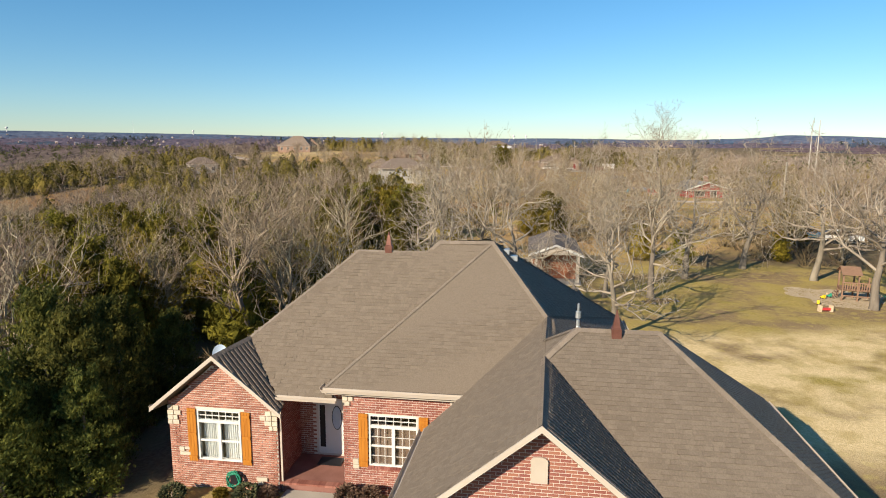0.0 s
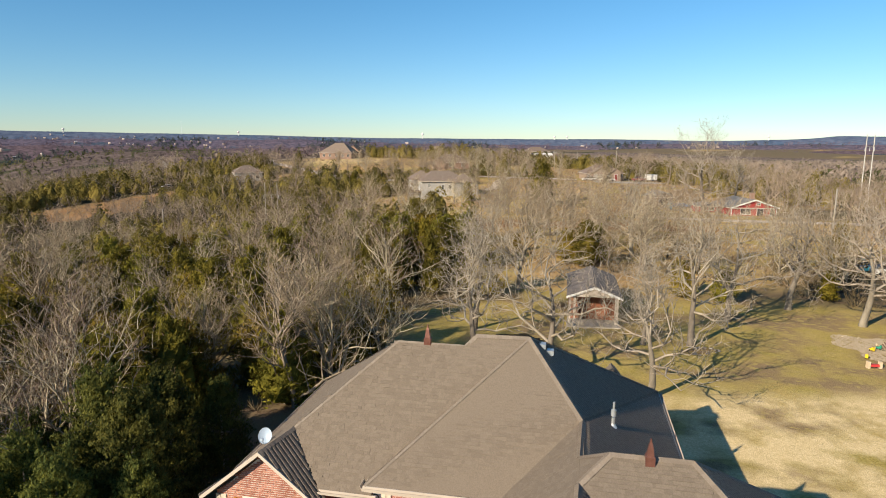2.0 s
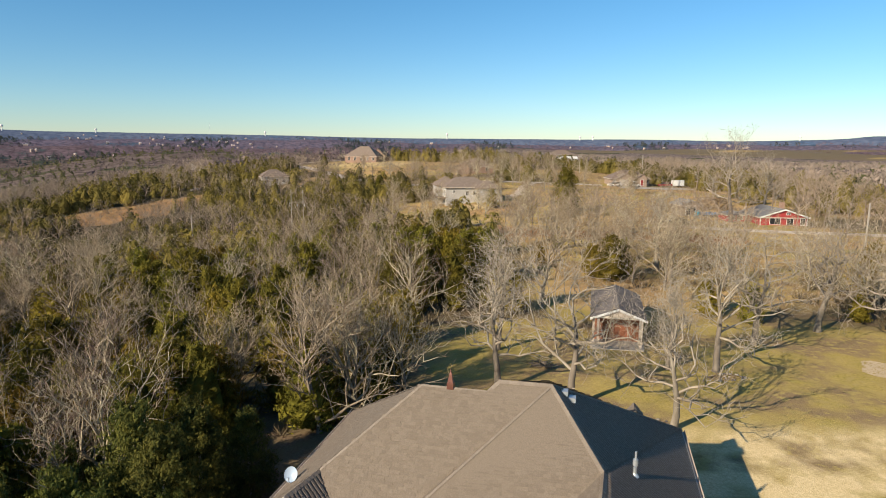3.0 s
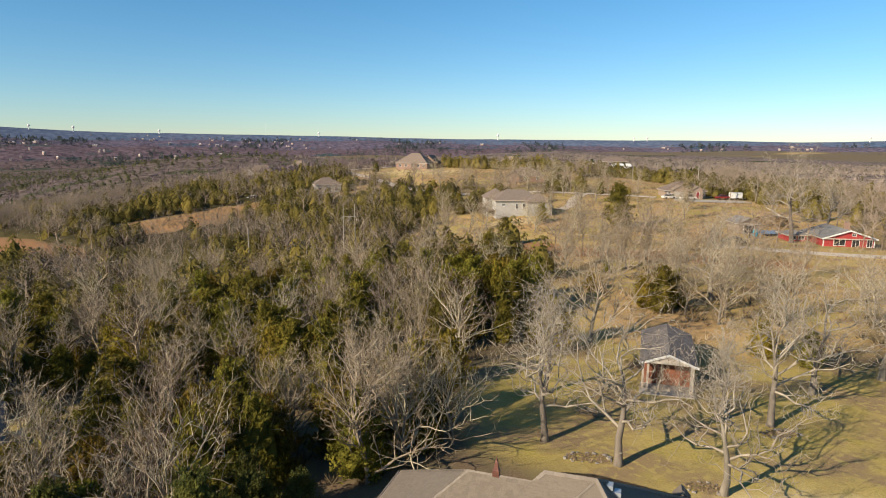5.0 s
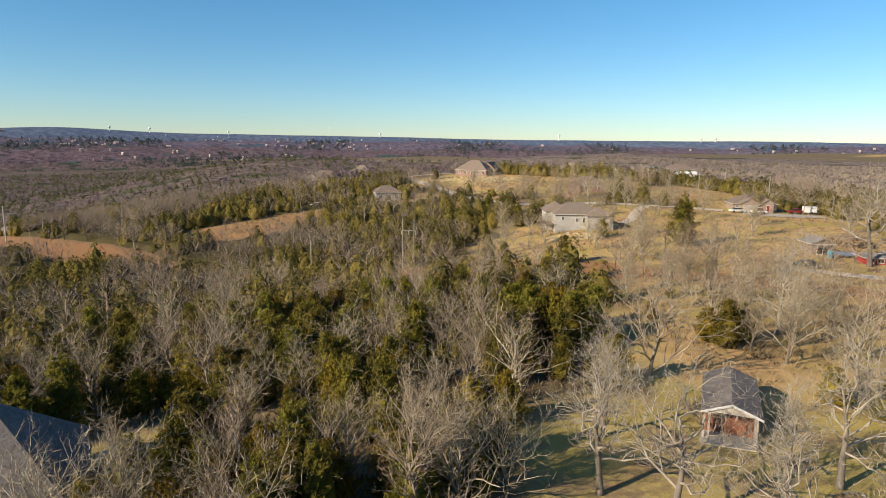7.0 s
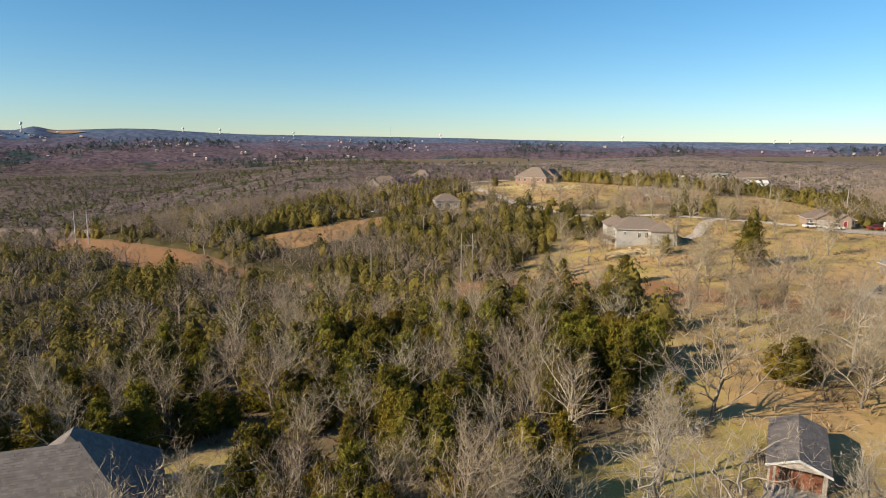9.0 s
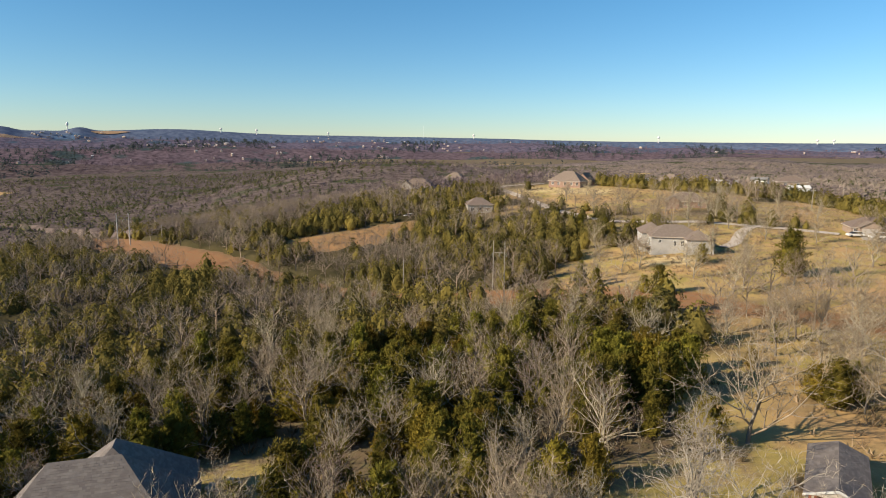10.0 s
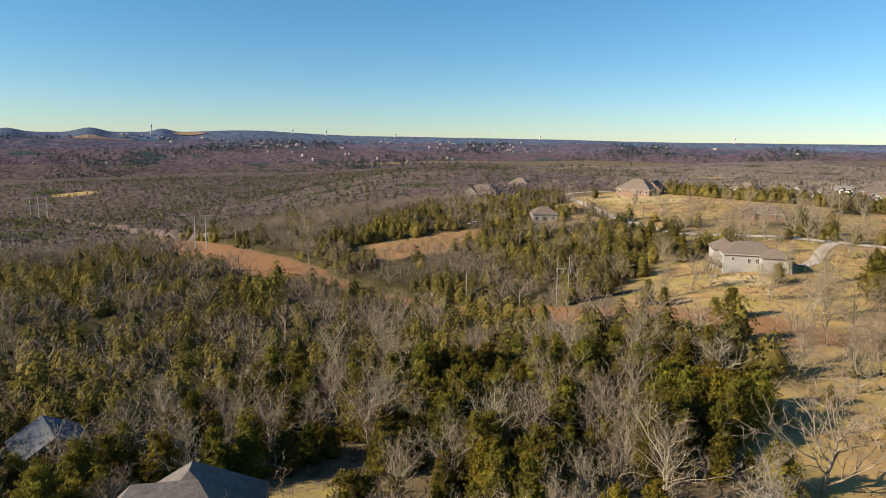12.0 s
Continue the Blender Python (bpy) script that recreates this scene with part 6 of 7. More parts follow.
grey = hip_house(-12.4, 186.0, 15, 13.6, 12.4, 3.8, 2.6, PALE_SIDING, SHINGLE_FAR, "pale grey sided walk-out house with brown hip roof on a slope", ridge=5.0, z=0.0, base=3.5,
                 front=((-4.6, 1.9, 0.8, 1.0, W), (-0.6, 1.2, 0.9, 1.5, W), (1.4, 1.2, 0.9, 1.5, W)), left=((-5, 1.0, 1.6, 1.7, W), (-2.5, 0.8, 1.8, 2.2, W), (0.5, 1.0, 1.6, 1.7, W), (3.5, 0.8, 2.2, 2.2, W), (-4, -2.2, 1.2, 1.5, W), (2.0, -2.4, 2.2, 2.0, W)))
hip_block(grey, 5.4, -5.6, 7.0, 7.0, 3.6, 2.1, PALE_SIDING, SHINGLE_FAR, 3.5)
hip_block(grey, -5.2, 4.4, 6.5, 9.0, 3.9, 2.4, PALE_SIDING, SHINGLE_FAR, 3.5)
g = Geo()
for k in range(4):
    g.box(-9.6, -9.45, -5.5 + k * 3.4, -5.35 + k * 3.4, -3.0, 1.8)
g.box(-9.7, -6.75, -5.6, 5.2, 0.55, 0.75)
part("deck", g, WOOD_OLD, grey, "grey wooden rear deck")
g = Geo()
g.tube([(-3.4, -8.6, -2.2), (-3.4, -8.6, -1.2)], [0.45, 0.45], 10)
tagged(part("propane_tank", g, WHITE), "white propane tank beside a beige house", "tank").matrix_world = grey.matrix_world.copy()

red = hip_house(59.4, 146.6, 92, 11.0, 9.8, 2.5, 1.65, RED_SIDING, SHINGLE_GREY, "red sided cottage with white trim and grey gable roof", gable_ends=True, z=-1.6,
                left=((-1.8, 0.8, 2.3, 1.5, W), (1.35, 0.05, 1.5, 2.1, "door"), (4.0, 0.6, 1.1, 1.6, W), (0.9, 2.85, 0.9, 0.55, "gable_vent")))
for sy in (-1, 1):
    g = Geo()
    board(g, (-5.98, sy * 5.35, 2.42), (-5.98, 0, 4.18), 0.06, 0.3, (-1, 0))
    part("rake_board", g, WHITE, red)
    g = Geo()
    g.box(-5.56, -5.5, sy * 4.9 - 0.1, sy * 4.9 + 0.1, 0.0, 2.5)
    part("corner_board", g, WHITE, red)
g = Geo()
g.box(-0.6, 0.2, -2.2, -1.3, 3.2, 5.2)
part("chimney", g, BRICK_FAR, red, "pale brick chimney")
annex = hip_house(51.4, 149.0, 4, 3.9, 5.0, 2.3, 0.7, RED_SIDING, SHINGLE_GREY, "low red sided annex with white trim", z=-1.6, front=((-0.85, 1.0, 1.3, 0.9, W), (0.85, 1.0, 1.3, 0.9, W)))
g = Geo()
g.box(-1.98, 1.98, -2.58, -2.5, -0.2, 0.45)
part("base_board", g, WHITE, annex)
# the open front is a black panel on the wall, its inner shade painted
hip_house(43.5, 158.0, 100, 6.0, 4.6, 2.6, 1.2, WOOD_OLD, SHINGLE_GREY, "weathered grey wooden shed with black panel for its open front", gable_ends=True, left=((0.0, 0.0, 2.6, 2.1, "doorway"),))
mound = thing("brush_mound", pose(53.0, 168.0, ground_z(53.0, 168.0)), "large mound of rusty brown brush", "brush pile")
g = Geo()
pile_rnd = random.Random(5)
for _ in range(1500):
    a, r = pile_rnd.uniform(0, 6.28), math.sqrt(pile_rnd.random())
    o = Vector((5.0 * r * math.cos(a), 3.5 * r * math.sin(a), 3.0 * math.sqrt(1 - r * r)))
    d = Vector((pile_rnd.uniform(-1, 1), pile_rnd.uniform(-1, 1), pile_rnd.uniform(-0.3, 1.0))) * 0.6
    sd = d.cross(Vector((pile_rnd.uniform(-1, 1), pile_rnd.uniform(-1, 1), pile_rnd.uniform(-1, 1)))).normalized() * 0.16
    g.face(o - sd, o + sd, o + d)
part("branches_heap", g, BRUSH, mound)
# made-up trailer, stands in for the blue trampoline by the shed
flat = thing("utility_trailer", pose(47.6, 153.5, ground_z(47.6, 153.5), 0, 0, 5), "low blue flatbed trailer in place of a trampoline beside a shed", "trailer")
g = Geo()
g.box(-2.3, 2.3, -0.9, 0.9, 0.55, 0.8)
g.box(-2.3, 2.3, -0.9, -0.82, 0.8, 1.15)
g.box(-2.3, 2.3, 0.82, 0.9, 0.8, 1.15)
part("bed", g, BLUE_GREY, flat)
for sx in (-0.5, 0.5):
    for sy in (-1.05, 0.9):
        g = Geo()
        g.tube([(sx, sy, 0.32), (sx, sy + 0.16, 0.32)], [0.32, 0.32], 12)
        part("wheel", g, BLACK, flat)
drum = thing("blue_barrel", pose(44.6, 152.0, ground_z(44.6, 152.0)), "bright blue plastic barrel", "barrel")
g = Geo()
g.tube([(0, 0, -0.05), (0, 0, 0.1), (0, 0, 1.5), (0, 0, 1.6)], [0.5, 0.55, 0.55, 0.5], 12)
part("drum", g, BLUE, drum)
g = Geo()
g.tube([(0, 0, 1.6), (0, 0, 1.66)], [0.52, 0.52], 12)
part("lid", g, BLUE, drum)

carport = hip_house(42.3, 229.5, 6, 13.4, 9.2, 2.6, 2.7, TAN_SIDING, SHINGLE_FAR, "single storey house with brown hip roof and garage doors", ridge=4.5, front=((-5.6, 0.6, 1.0, 1.4, W), (5.9, 0.8, 1.0, 1.4, W)),
                    wings=((-2.2, -5.6, 5.4, 2.6, 2.8, 1.6), (3.6, -5.2, 3.4, 1.6, 2.8, 1.4)))
opening(carport, "garage_door", lambda u, yy, zz: (u, -6.95 + yy, zz), -2.2, 0.05, 4.6, 2.2, TRIM, BEIGE_SIDING, False)
opening(carport, "door", lambda u, yy, zz: (u, -6.05 + yy, zz), 3.6, 0.05, 1.1, 2.1, WHITE, MAROON, False)
hip_house(-14.0, 272.0, 4, 15.0, 11.0, 2.8, 3.2, BRICK_FAR, SHINGLE_FAR, "brown brick house with hip roof among bare trees", ridge=5, front=((-5, 0.9, 1.2, 1.5, W), (0, 0.9, 1.6, 1.5, W), (5, 0.9, 1.2, 1.5, W)), wings=((-5.0, -5.5, 4.5, 3.0, 2.8, 1.8),))
hip_house(-77.0, 336.0, -8, 17.5, 13.0, 3.2, 5.0, BRICK_FAR, SHINGLE_FAR, "large red brick house with tall brown hip roof on a hill", ridge=5, front=tuple((u, 0.9, 1.3, 1.6, W) for u in (-6.5, -3.2, 0.5, 4.0, 7.0)), wings=((6.0, 8.0, 8.0, 8.0, 3.0, 4.2),))
hip_house(-28.0, 374.0, -20, 13.0, 9.5, 3.0, 3.6, BEIGE_SIDING, SHINGLE_FAR, "tan outbuilding with brown hip roof", ridge=3)
# the porch's shaded opening is painted as a black panel
hip_house(-99.0, 258.5, 30, 11.0, 9.5, 3.6, 2.6, BEIGE_SIDING, SHINGLE_FAR, "pale two level house with brown hip roof behind cedars", ridge=3, base=3, front=((-3.5, 0.8, 1.5, 1.5, W), (0, 0.2, 2.6, 2.2, "porch_opening"), (3.5, 0.8, 1.5, 1.5, W), (-3.5, -2.0, 1.5, 1.3, W)))
hip_house(-183.0, 368.0, 10, 20.0, 13.0, 3.2, 4.6, BEIGE_SIDING, SHINGLE_FAR, "long house with brown hip roof at the wood's edge", ridge=7, front=((-6, 0.9, 1.4, 1.5, W), (0, 0.9, 1.4, 1.5, W), (6, 0.9, 1.4, 1.5, W)), wings=((-6.5, -6.0, 7, 4, 3.2, 3.0),))
hip_house(-190.0, 445.0, 0, 20.0, 14.0, 4.0, 6.0, BEIGE_SIDING, SHINGLE_FAR, "tall hip roofed house on a distant rise", ridge=4, front=((-5, 1.2, 1.6, 1.6, W), (4, 1.2, 1.6, 1.6, W)))

hip_house(-39.5, 371.0, 12, 7.0, 5.0, 2.6, 1.0, STEEL, STEEL, "small grey metal shed beside a tan outbuilding", gable_ends=True, z=ground_z(-39.5, 371.0), base=2.5)
hip_house(18.9, 429.0, -15, 9.0, 6.0, 2.6, 1.6, WHITE, SHINGLE_GREY, "white farm building beyond a cedar hedge", gable_ends=True, z=5.6, base=9.0)
hip_house(31.5, 384.0, 8, 14.0, 9.0, 3.2, 2.6, TAN_SIDING, SHINGLE_FAR, "tan farmhouse with brown roof beyond a cedar hedge", z=6.8, base=9.0, front=((-3, 0.9, 1.4, 1.4, W), (3, 0.9, 1.4, 1.4, W)))
hip_house(33.5, 358.0, 8, 9.0, 5.0, 2.8, 1.2, WHITE, WHITE, "long white outbuilding beside a farmhouse", gable_ends=True, z=5.4, base=9.0)
hip_house(-6.8, 439.0, 0, 9.0, 4.0, 2.8, 0.8, WHITE, WHITE, "white trailer home beyond a cedar hedge", gable_ends=True, z=3.6, base=9.0)
hip_house(3.9, 419.0, 0, 6.5, 4.0, 2.8, 0.8, WHITE, SHINGLE_GREY, "small white building beyond a cedar hedge", gable_ends=True, z=4.2, base=9.0)

# neighbour's house, its garage and planting bed
nb = thing("neighbour_house", pose(-40.3, 30.4, -1.2, 0, 0, 41), "house with grey-brown hip roof among trees", "house")
for poly in ([(-10, -5.4, 0), (5.0, -5.4, 0), (0, 0, 6.0), (-5.0, 0, 6.0)], [(5.0, -5.4, 0), (5.0, 5.4, 0), (0, 0, 6.0)], [(5.0, 5.4, 0), (-10, 5.4, 0), (-5.0, 0, 6.0), (0, 0, 6.0)], [(-10, 5.4, 0), (-10, -5.4, 0), (-5.0, 0, 6.0)],
             [(4.6, -1.0, 0.1), (4.6, 9.2, 0.1), (-1.2, 4.2, 5.45), (-1.2, 2.6, 5.45)], [(-6.4, -1.0, 0.6), (4.6, -1.0, 0.1), (-1.2, 2.6, 5.45)], [(-6.4, 9.0, 0.6), (-6.4, -1.0, 0.6), (-1.2, 2.6, 5.45), (-1.2, 4.2, 5.45)], [(4.6, 9.2, 0.1), (-6.4, 9.0, 0.6), (-1.2, 4.2, 5.45)]):
    g = Geo()
    g.prism(poly, (0, 0, -0.15))
    slope = part("roof_slope", g, SHED_SHINGLE, nb)
    tabs = Geo()
    shingle_rows(tabs, poly, roof_rnd, 0.2, 0.5)
    if tabs.f:
        tagged(part("shingles", tabs, SHED_SHINGLE, slope), kind="stuff")
for box in ((-9.6, 4.6, -5.0, -4.8), (4.4, 4.6, -4.8, 8.7), (-9.6, 4.4, 8.5, 8.7), (-9.6, -9.4, -4.8, 8.5)):
    g = Geo()
    g.box(*box, -4.2, -0.05)
    part("wall", g, BRICK_FAR, nb)
METAL_ROOF = material("metal_roof", (0.085, 0.095, 0.112), (0.14, 0.15, 0.168), 1, 0.85, 0.2, 20, metal=0.0, stretch=(8, 0.5, 1))
gar = thing("detached_garage", pose(-68.5, 33.5, -3.9, 0, 0, -18), "detached garage with pale metal roof and open bay", "garage")
g = Geo()
g.prism([(-3.6, -3.6, 3.0), (3.6, -3.6, 3.0), (3.6, 0, 5.0), (-3.6, 0, 5.0)], (0, 0, -0.1))
part("roof_slope", g, METAL_ROOF, gar, "pale ribbed metal roof")
g = Geo()
g.prism([(-3.6, 0, 5.0), (3.6, 0, 5.0), (3.6, 3.6, 3.0), (-3.6, 3.6, 3.0)], (0, 0, -0.1))
part("roof_slope", g, METAL_ROOF, gar)
for box in ((-3.3, -3.1, -3.3, 3.3), (-3.1, 3.3, 3.1, 3.3), (3.1, 3.3, -3.3, -2.2), (3.1, 3.3, 2.2, 3.1), (-3.1, 3.3, -3.3, -3.1)):
    g = Geo()
    g.box(*box, -0.5, 3.0)
    part("wall", g, WOOD_OLD, gar)
g = Geo()
for k in range(40):
    a = stone_rnd.uniform(0, 6.28)
    r = stone_rnd.uniform(0.7, 1.0)
    x, y = 1.7 * r * math.cos(a), 1.0 * r * math.sin(a)
    s = stone_rnd.uniform(0.1, 0.22)
    g.box(x - s, x + s, y - s * 0.8, y + s * 0.8, -0.1, s, pose(0, 0, 0, 0, 0, stone_rnd.uniform(0, 90)))
bed = thing("rock_bed", pose(-40.9, 41.0, ground_z(-40.9, 41.0), 0, 0, 20), "planting bed of brown rocks and dry grass clumps", "rock garden")
part("rocks", g, STONE, bed)
g = Geo()
g.prism([(1.5 * math.cos(a), 0.9 * math.sin(a), 0.12) for a in np.linspace(0, 6.28, 20, endpoint=False)], (0, 0, -0.3))
part("soil", g, MULCH, bed)
g = Geo()
for cx in (-0.5, 0.1):
    for _ in range(160):
        a, b = stone_rnd.uniform(0, 6.28), stone_rnd.uniform(0.1, 0.55)
        tip = Vector((cx + b * math.cos(a), 0.3 + b * math.sin(a), stone_rnd.uniform(0.4, 0.8)))
        o = Vector((cx, 0.3, 0.1))
        g.face(o + Vector((0.03, 0, 0)), o - Vector((0.03, 0, 0)), tip)
part("dry_grass", g, GRAVEL, bed, "straw coloured grass clumps")

# the yard shed: gable roof, rust-red back panel, open front
shed = thing("garden_shed", pose(10.3, 57.3, -1.12, 0, 0, -7.5), "open fronted garden shed with grey shingle roof and rust red panel", "shed")
for poly in ([(-2.35, -4.3, 2.45), (0, -4.3, 3.35), (0, 5.5, 3.35), (-2.35, 5.5, 2.45)], [(0, -4.3, 3.35), (2.35, -4.3, 2.45), (2.35, 5.5, 2.45), (0, 5.5, 3.35)]):
    g = Geo()
    g.prism(poly, (0, 0, -0.12))
    slope = part("roof_slope", g, SHED_SHINGLE, shed)
    tabs = Geo()
    shingle_rows(tabs, poly, roof_rnd, 0.22, 0.5)
    tagged(part("shingles", tabs, SHED_SHINGLE, slope), kind="stuff")
g = Geo()
g.prism([(-2.3, -4.2, 2.42), (2.3, -4.2, 2.42), (0, -4.2, 3.24)], (0, 0.08, 0))
part("gable_board", g, TRIM, shed)
for sx in (-1, 1):
    g = Geo()
    board(g, (sx * 2.38, -4.32, 2.44), (0, -4.32, 3.36), 0.05, 0.2, (0, -1))
    part("rake_board", g, WHITE, shed)
for x0 in (-2.15, -1.75, 1.75):
    g = Geo()
    g.box(x0, x0 + 0.3 if x0 > 0 else x0 + 0.18, -4.1, -3.85, -0.2, 2.4)
    part("post", g, TRIM, shed)
for k in range(9):
    g = Geo()
    g.box(-2.0 + k * 0.44, -1.57 + k * 0.44, -2.6, -2.52, 0.0, 2.42 + 0.02 * (k % 2))
    part("panel", g, RUST_DOOR, shed)
for sx in (-1, 1):
    g = Geo()
    g.box(sx * 2.05 - 0.06, sx * 2.05 + 0.06, -2.5, 5.0, -0.2, 2.45)
    part("side_wall", g, RUST_DOOR, shed)
g = Geo()
g.box(-2.0, 2.0, 4.9, 5.0, -0.2, 2.45)
part("back_wall", g, RUST_DOOR, shed)
g = Geo()
g.prism([(-2.3, -5.2, 0.04), (2.2, -5.0, 0.04), (2.25, -2.6, 0.04), (-2.25, -2.6, 0.04)], (0, 0, -0.3))
part("slab", g, CONCRETE, shed, "pale concrete slab")
g = Geo()
for k in range(5):
    g.tube([(-1.4 + 0.25 * k, -3.0 + 0.1 * (k % 2), 0.05), (-1.2 + 0.22 * k, -2.7, 1.4 + 0.12 * k)], [0.03, 0.025], 5)
part("leaning_tool", g, WOOD_OLD, shed)


# power lines
def pole(x, y, h, r=0.17, arm=0.0, label="weathered wooden power pole", z=None, turn=0):
    e = thing("power_pole", pose(x, y, (ground_z(x, y) if z is None else z) - 0.5, 0, 0, turn), label, "power pole", "power poles")
    g = Geo()
    g.tube([(0, 0, 0), (0, 0, h + 0.5)], [r, r * 0.65], 8)
    part("shaft", g, POLE_WOOD, e)
    if arm:
        g = Geo()
        g.box(-arm / 2, arm / 2, -0.07, 0.07, h - 0.9, h - 0.65)
        part("crossarm", g, POLE_WOOD, e)
        for k in (-0.45, 0, 0.45):
            g = Geo()
            g.tube([(k * arm, 0, h - 0.65), (k * arm, 0, h - 0.35)], [0.06, 0.04], 6)
            part("insulator", g, DISH, e)
    return e


def h_frame(x, y, h, gap, turn, z=None, label="tall two legged wooden transmission structure", legs=2, thick=0.24, wood=POLE_PALE):
    e = thing("transmission_frame", pose(x, y, (ground_z(x, y) if z is None else z) - 0.5, 0, 0, turn), label, "power pole", "transmission frames")
    for k in range(legs):
        u = gap * (k / (legs - 1) - 0.5)
        g = Geo()
        g.tube([(u, 0, 0), (u, 0, h + 0.5)], [thick, thick * 0.65], 8)
        part("leg", g, wood, e)
    g = Geo()
    g.box(-gap * 0.6, gap * 0.6, -0.04, 0.04, h - 2.45, h - 2.33)
    part("crossarm", g, POLE_WOOD, e)
    if legs == 2 and gap > 4:
        for s in (-1, 1):
            g = Geo()
            g.tube([(s * gap / 2, 0, h - 4), (-s * gap / 2, 0, h - 9)], [0.06, 0.06], 5)
            part("brace", g, POLE_WOOD, e)
    for k in (-0.62, 0, 0.62):
        g = Geo()
        g.tube([(k * gap, 0, h - 2.5), (k * gap, 0, h - 3.4)], [0.05, 0.05], 6)
        part("insulator", g, STEEL, e)
    return e


h_frame(-48.5, 141.0, 12.0, 2.7, 15, thick=0.12, wood=POLE_WOOD, label="two legged wooden power structure among trees")
pole(-74.0, 140.0, 9.0)
h_frame(-230.0, 183.0, 14.0, 4.7, 35, thick=0.24)
h_frame(-757.0, 384.0, 27.0, 19.0, 30, legs=3, thick=0.45, label="tall three legged wooden transmission structure")
h_frame(93.0, 159.0, 18.5, 2.4, 20, thick=0.15)
pole(49.5, 91.0, 9.5, arm=0.0, label="wooden yard pole with lamp and meter")
pole(53.6, 259.0, 10.0, r=0.22, label="pale power pole with a lamp beside a house")
pole(33.5, 300.0, 9.0, arm=1.6)
pole(49.0, 333.0, 9.0)
pole(-210.0, 185.0, 8.0)


# roads and drives: thin ribbons on the ground
def ribbon(name, pts, w, mat, label, lift=0.06):
    g = Geo()
    dense = []
    for (ax, ay), (bx, by) in zip(pts, pts[1:]):
        n = max(2, int(math.hypot(bx - ax, by - ay) / 3))
        dense += [(ax + (bx - ax) * k / n, ay + (by - ay) * k / n) for k in range(n)]
    dense.append(pts[-1])
    for _ in range(6):
        dense = [dense[0]] + [((a[0] + 2 * b[0] + c[0]) / 4, (a[1] + 2 * b[1] + c[1]) / 4) for a, b, c in zip(dense, dense[1:], dense[2:])] + [dense[-1]]
    edge = []
    for i, (x, y) in enumerate(dense):
        a, b = dense[max(0, i - 1)], dense[min(len(dense) - 1, i + 1)]
        d = Vector((b[0] - a[0], b[1] - a[1])).normalized()
        row = []
        for k in (-1, -0.33, 0.33, 1):
            q = (x - d.y * w / 2 * k, y + d.x * w / 2 * k)
            row.append((q[0], q[1], ground_z(*q) + lift + (0.05 if abs(k) < 1 else -0.04)))
        edge.append(row)
    for r0, r1 in zip(edge, edge[1:]):
        for k in range(3):
            g.face(r0[k], r1[k], r1[k + 1], r0[k + 1])
    tagged(part(name, g, mat), label, "road", kind="structure")


ribbon("road", ROAD, 4.2, GRAVEL, "pale gravel lane between the houses", 0.25)
ribbon("driveway", [(-112, 323), (-118, 340), (-95, 352)], 6.0, GRAVEL, "pale concrete drive", 0.25)
ribbon("driveway_2", [(0.5, 190.5), (4.0, 193.5), (4.5, 205), (5.5, 217), (9, 228)], 3.4, GRAVEL, "pale concrete drive beside a sided house", 0.2)
ribbon("driveway_3", [(38, 219), (50, 218), (62, 222)], 7.0, CONCRETE, "pale concrete drive", 0.2)
ribbon("track", [(33, 137), (41, 134), (54, 130), (92, 128)], 4.2, GRAVEL, "pale gravel farm track", 0.08)
ribbon("driveway_4", [(-62, 31), (-56, 26), (-50, 14)], 5.0, CONCRETE, "grey drive of the neighbour", 0.1)


# vehicles
def car(x, y, turn, mat, label, length=4.6, tall=1.45, pickup=False):
    e = thing("pickup_truck" if pickup else "car", pose(x, y, ground_z(x, y) + 0.25, 0, 0, turn), label, "truck" if pickup else "car")
    g = Geo()
    L = length / 2
    side = [(-L, 0.35), (-L, 0.85), (-L + 0.9, 0.95), (L - 0.5, 0.95), (L, 0.8), (L, 0.35)]
    g.prism([(a, -0.9, b) for a, b in side], (0, 1.8, 0))
    part("body", g, mat, e)
    g = Geo()
    cab = [(-L + 1.0, 0.95), (-L + 1.7, tall), (0.3 if pickup else L - 1.1, tall), (0.6 if pickup else L - 0.4, 0.95)]
    g.prism([(a, -0.8, b) for a, b in cab], (0, 1.6, 0))
    part("cabin", g, BLACK, e, "dark glazed cabin")
    g = Geo()
    g.prism([(cab[1][0] - 0.05, -0.78, tall), (cab[2][0] + 0.05, -0.78, tall), (cab[2][0] + 0.05, 0.78, tall), (cab[1][0] - 0.05, 0.78, tall)], (0, 0, 0.05))
    part("cab_roof", g, mat, e)
    for sx in (-L + 0.9, L - 0.9):
        for sy in (-0.92, 0.72):
            g = Geo()
            g.tube([(sx, sy, 0.33), (sx, sy + 0.2, 0.33)], [0.34, 0.34], 12)
            part("wheel", g, BLACK, e)
    return e


car(36.6, 220.0, 20, WHITE, "white car parked before a garage", 4.6, 1.5)
car(42.6, 219.5, 200, WHITE, "white pickup truck parked before a garage", 5.4, 1.85, True)
car(55.0, 226.0, 10, MAROON, "maroon car beside a white trailer")
tr = thing("trailer", pose(59.5, 227.5, ground_z(59.5, 227.5) + 0.3, 0, 0, 8), "white enclosed cargo trailer", "trailer")
g = Geo()
g.box(-1.9, 1.9, -1.0, 1.0, 0.4, 2.3)
part("body", g, WHITE, tr)
for sy in (-1.2, 1.0):
    g = Geo()
    g.tube([(0.4, sy, 0.25), (0.4, sy + 0.2, 0.25)], [0.35, 0.35], 12)
    part("wheel", g, BLACK, tr)
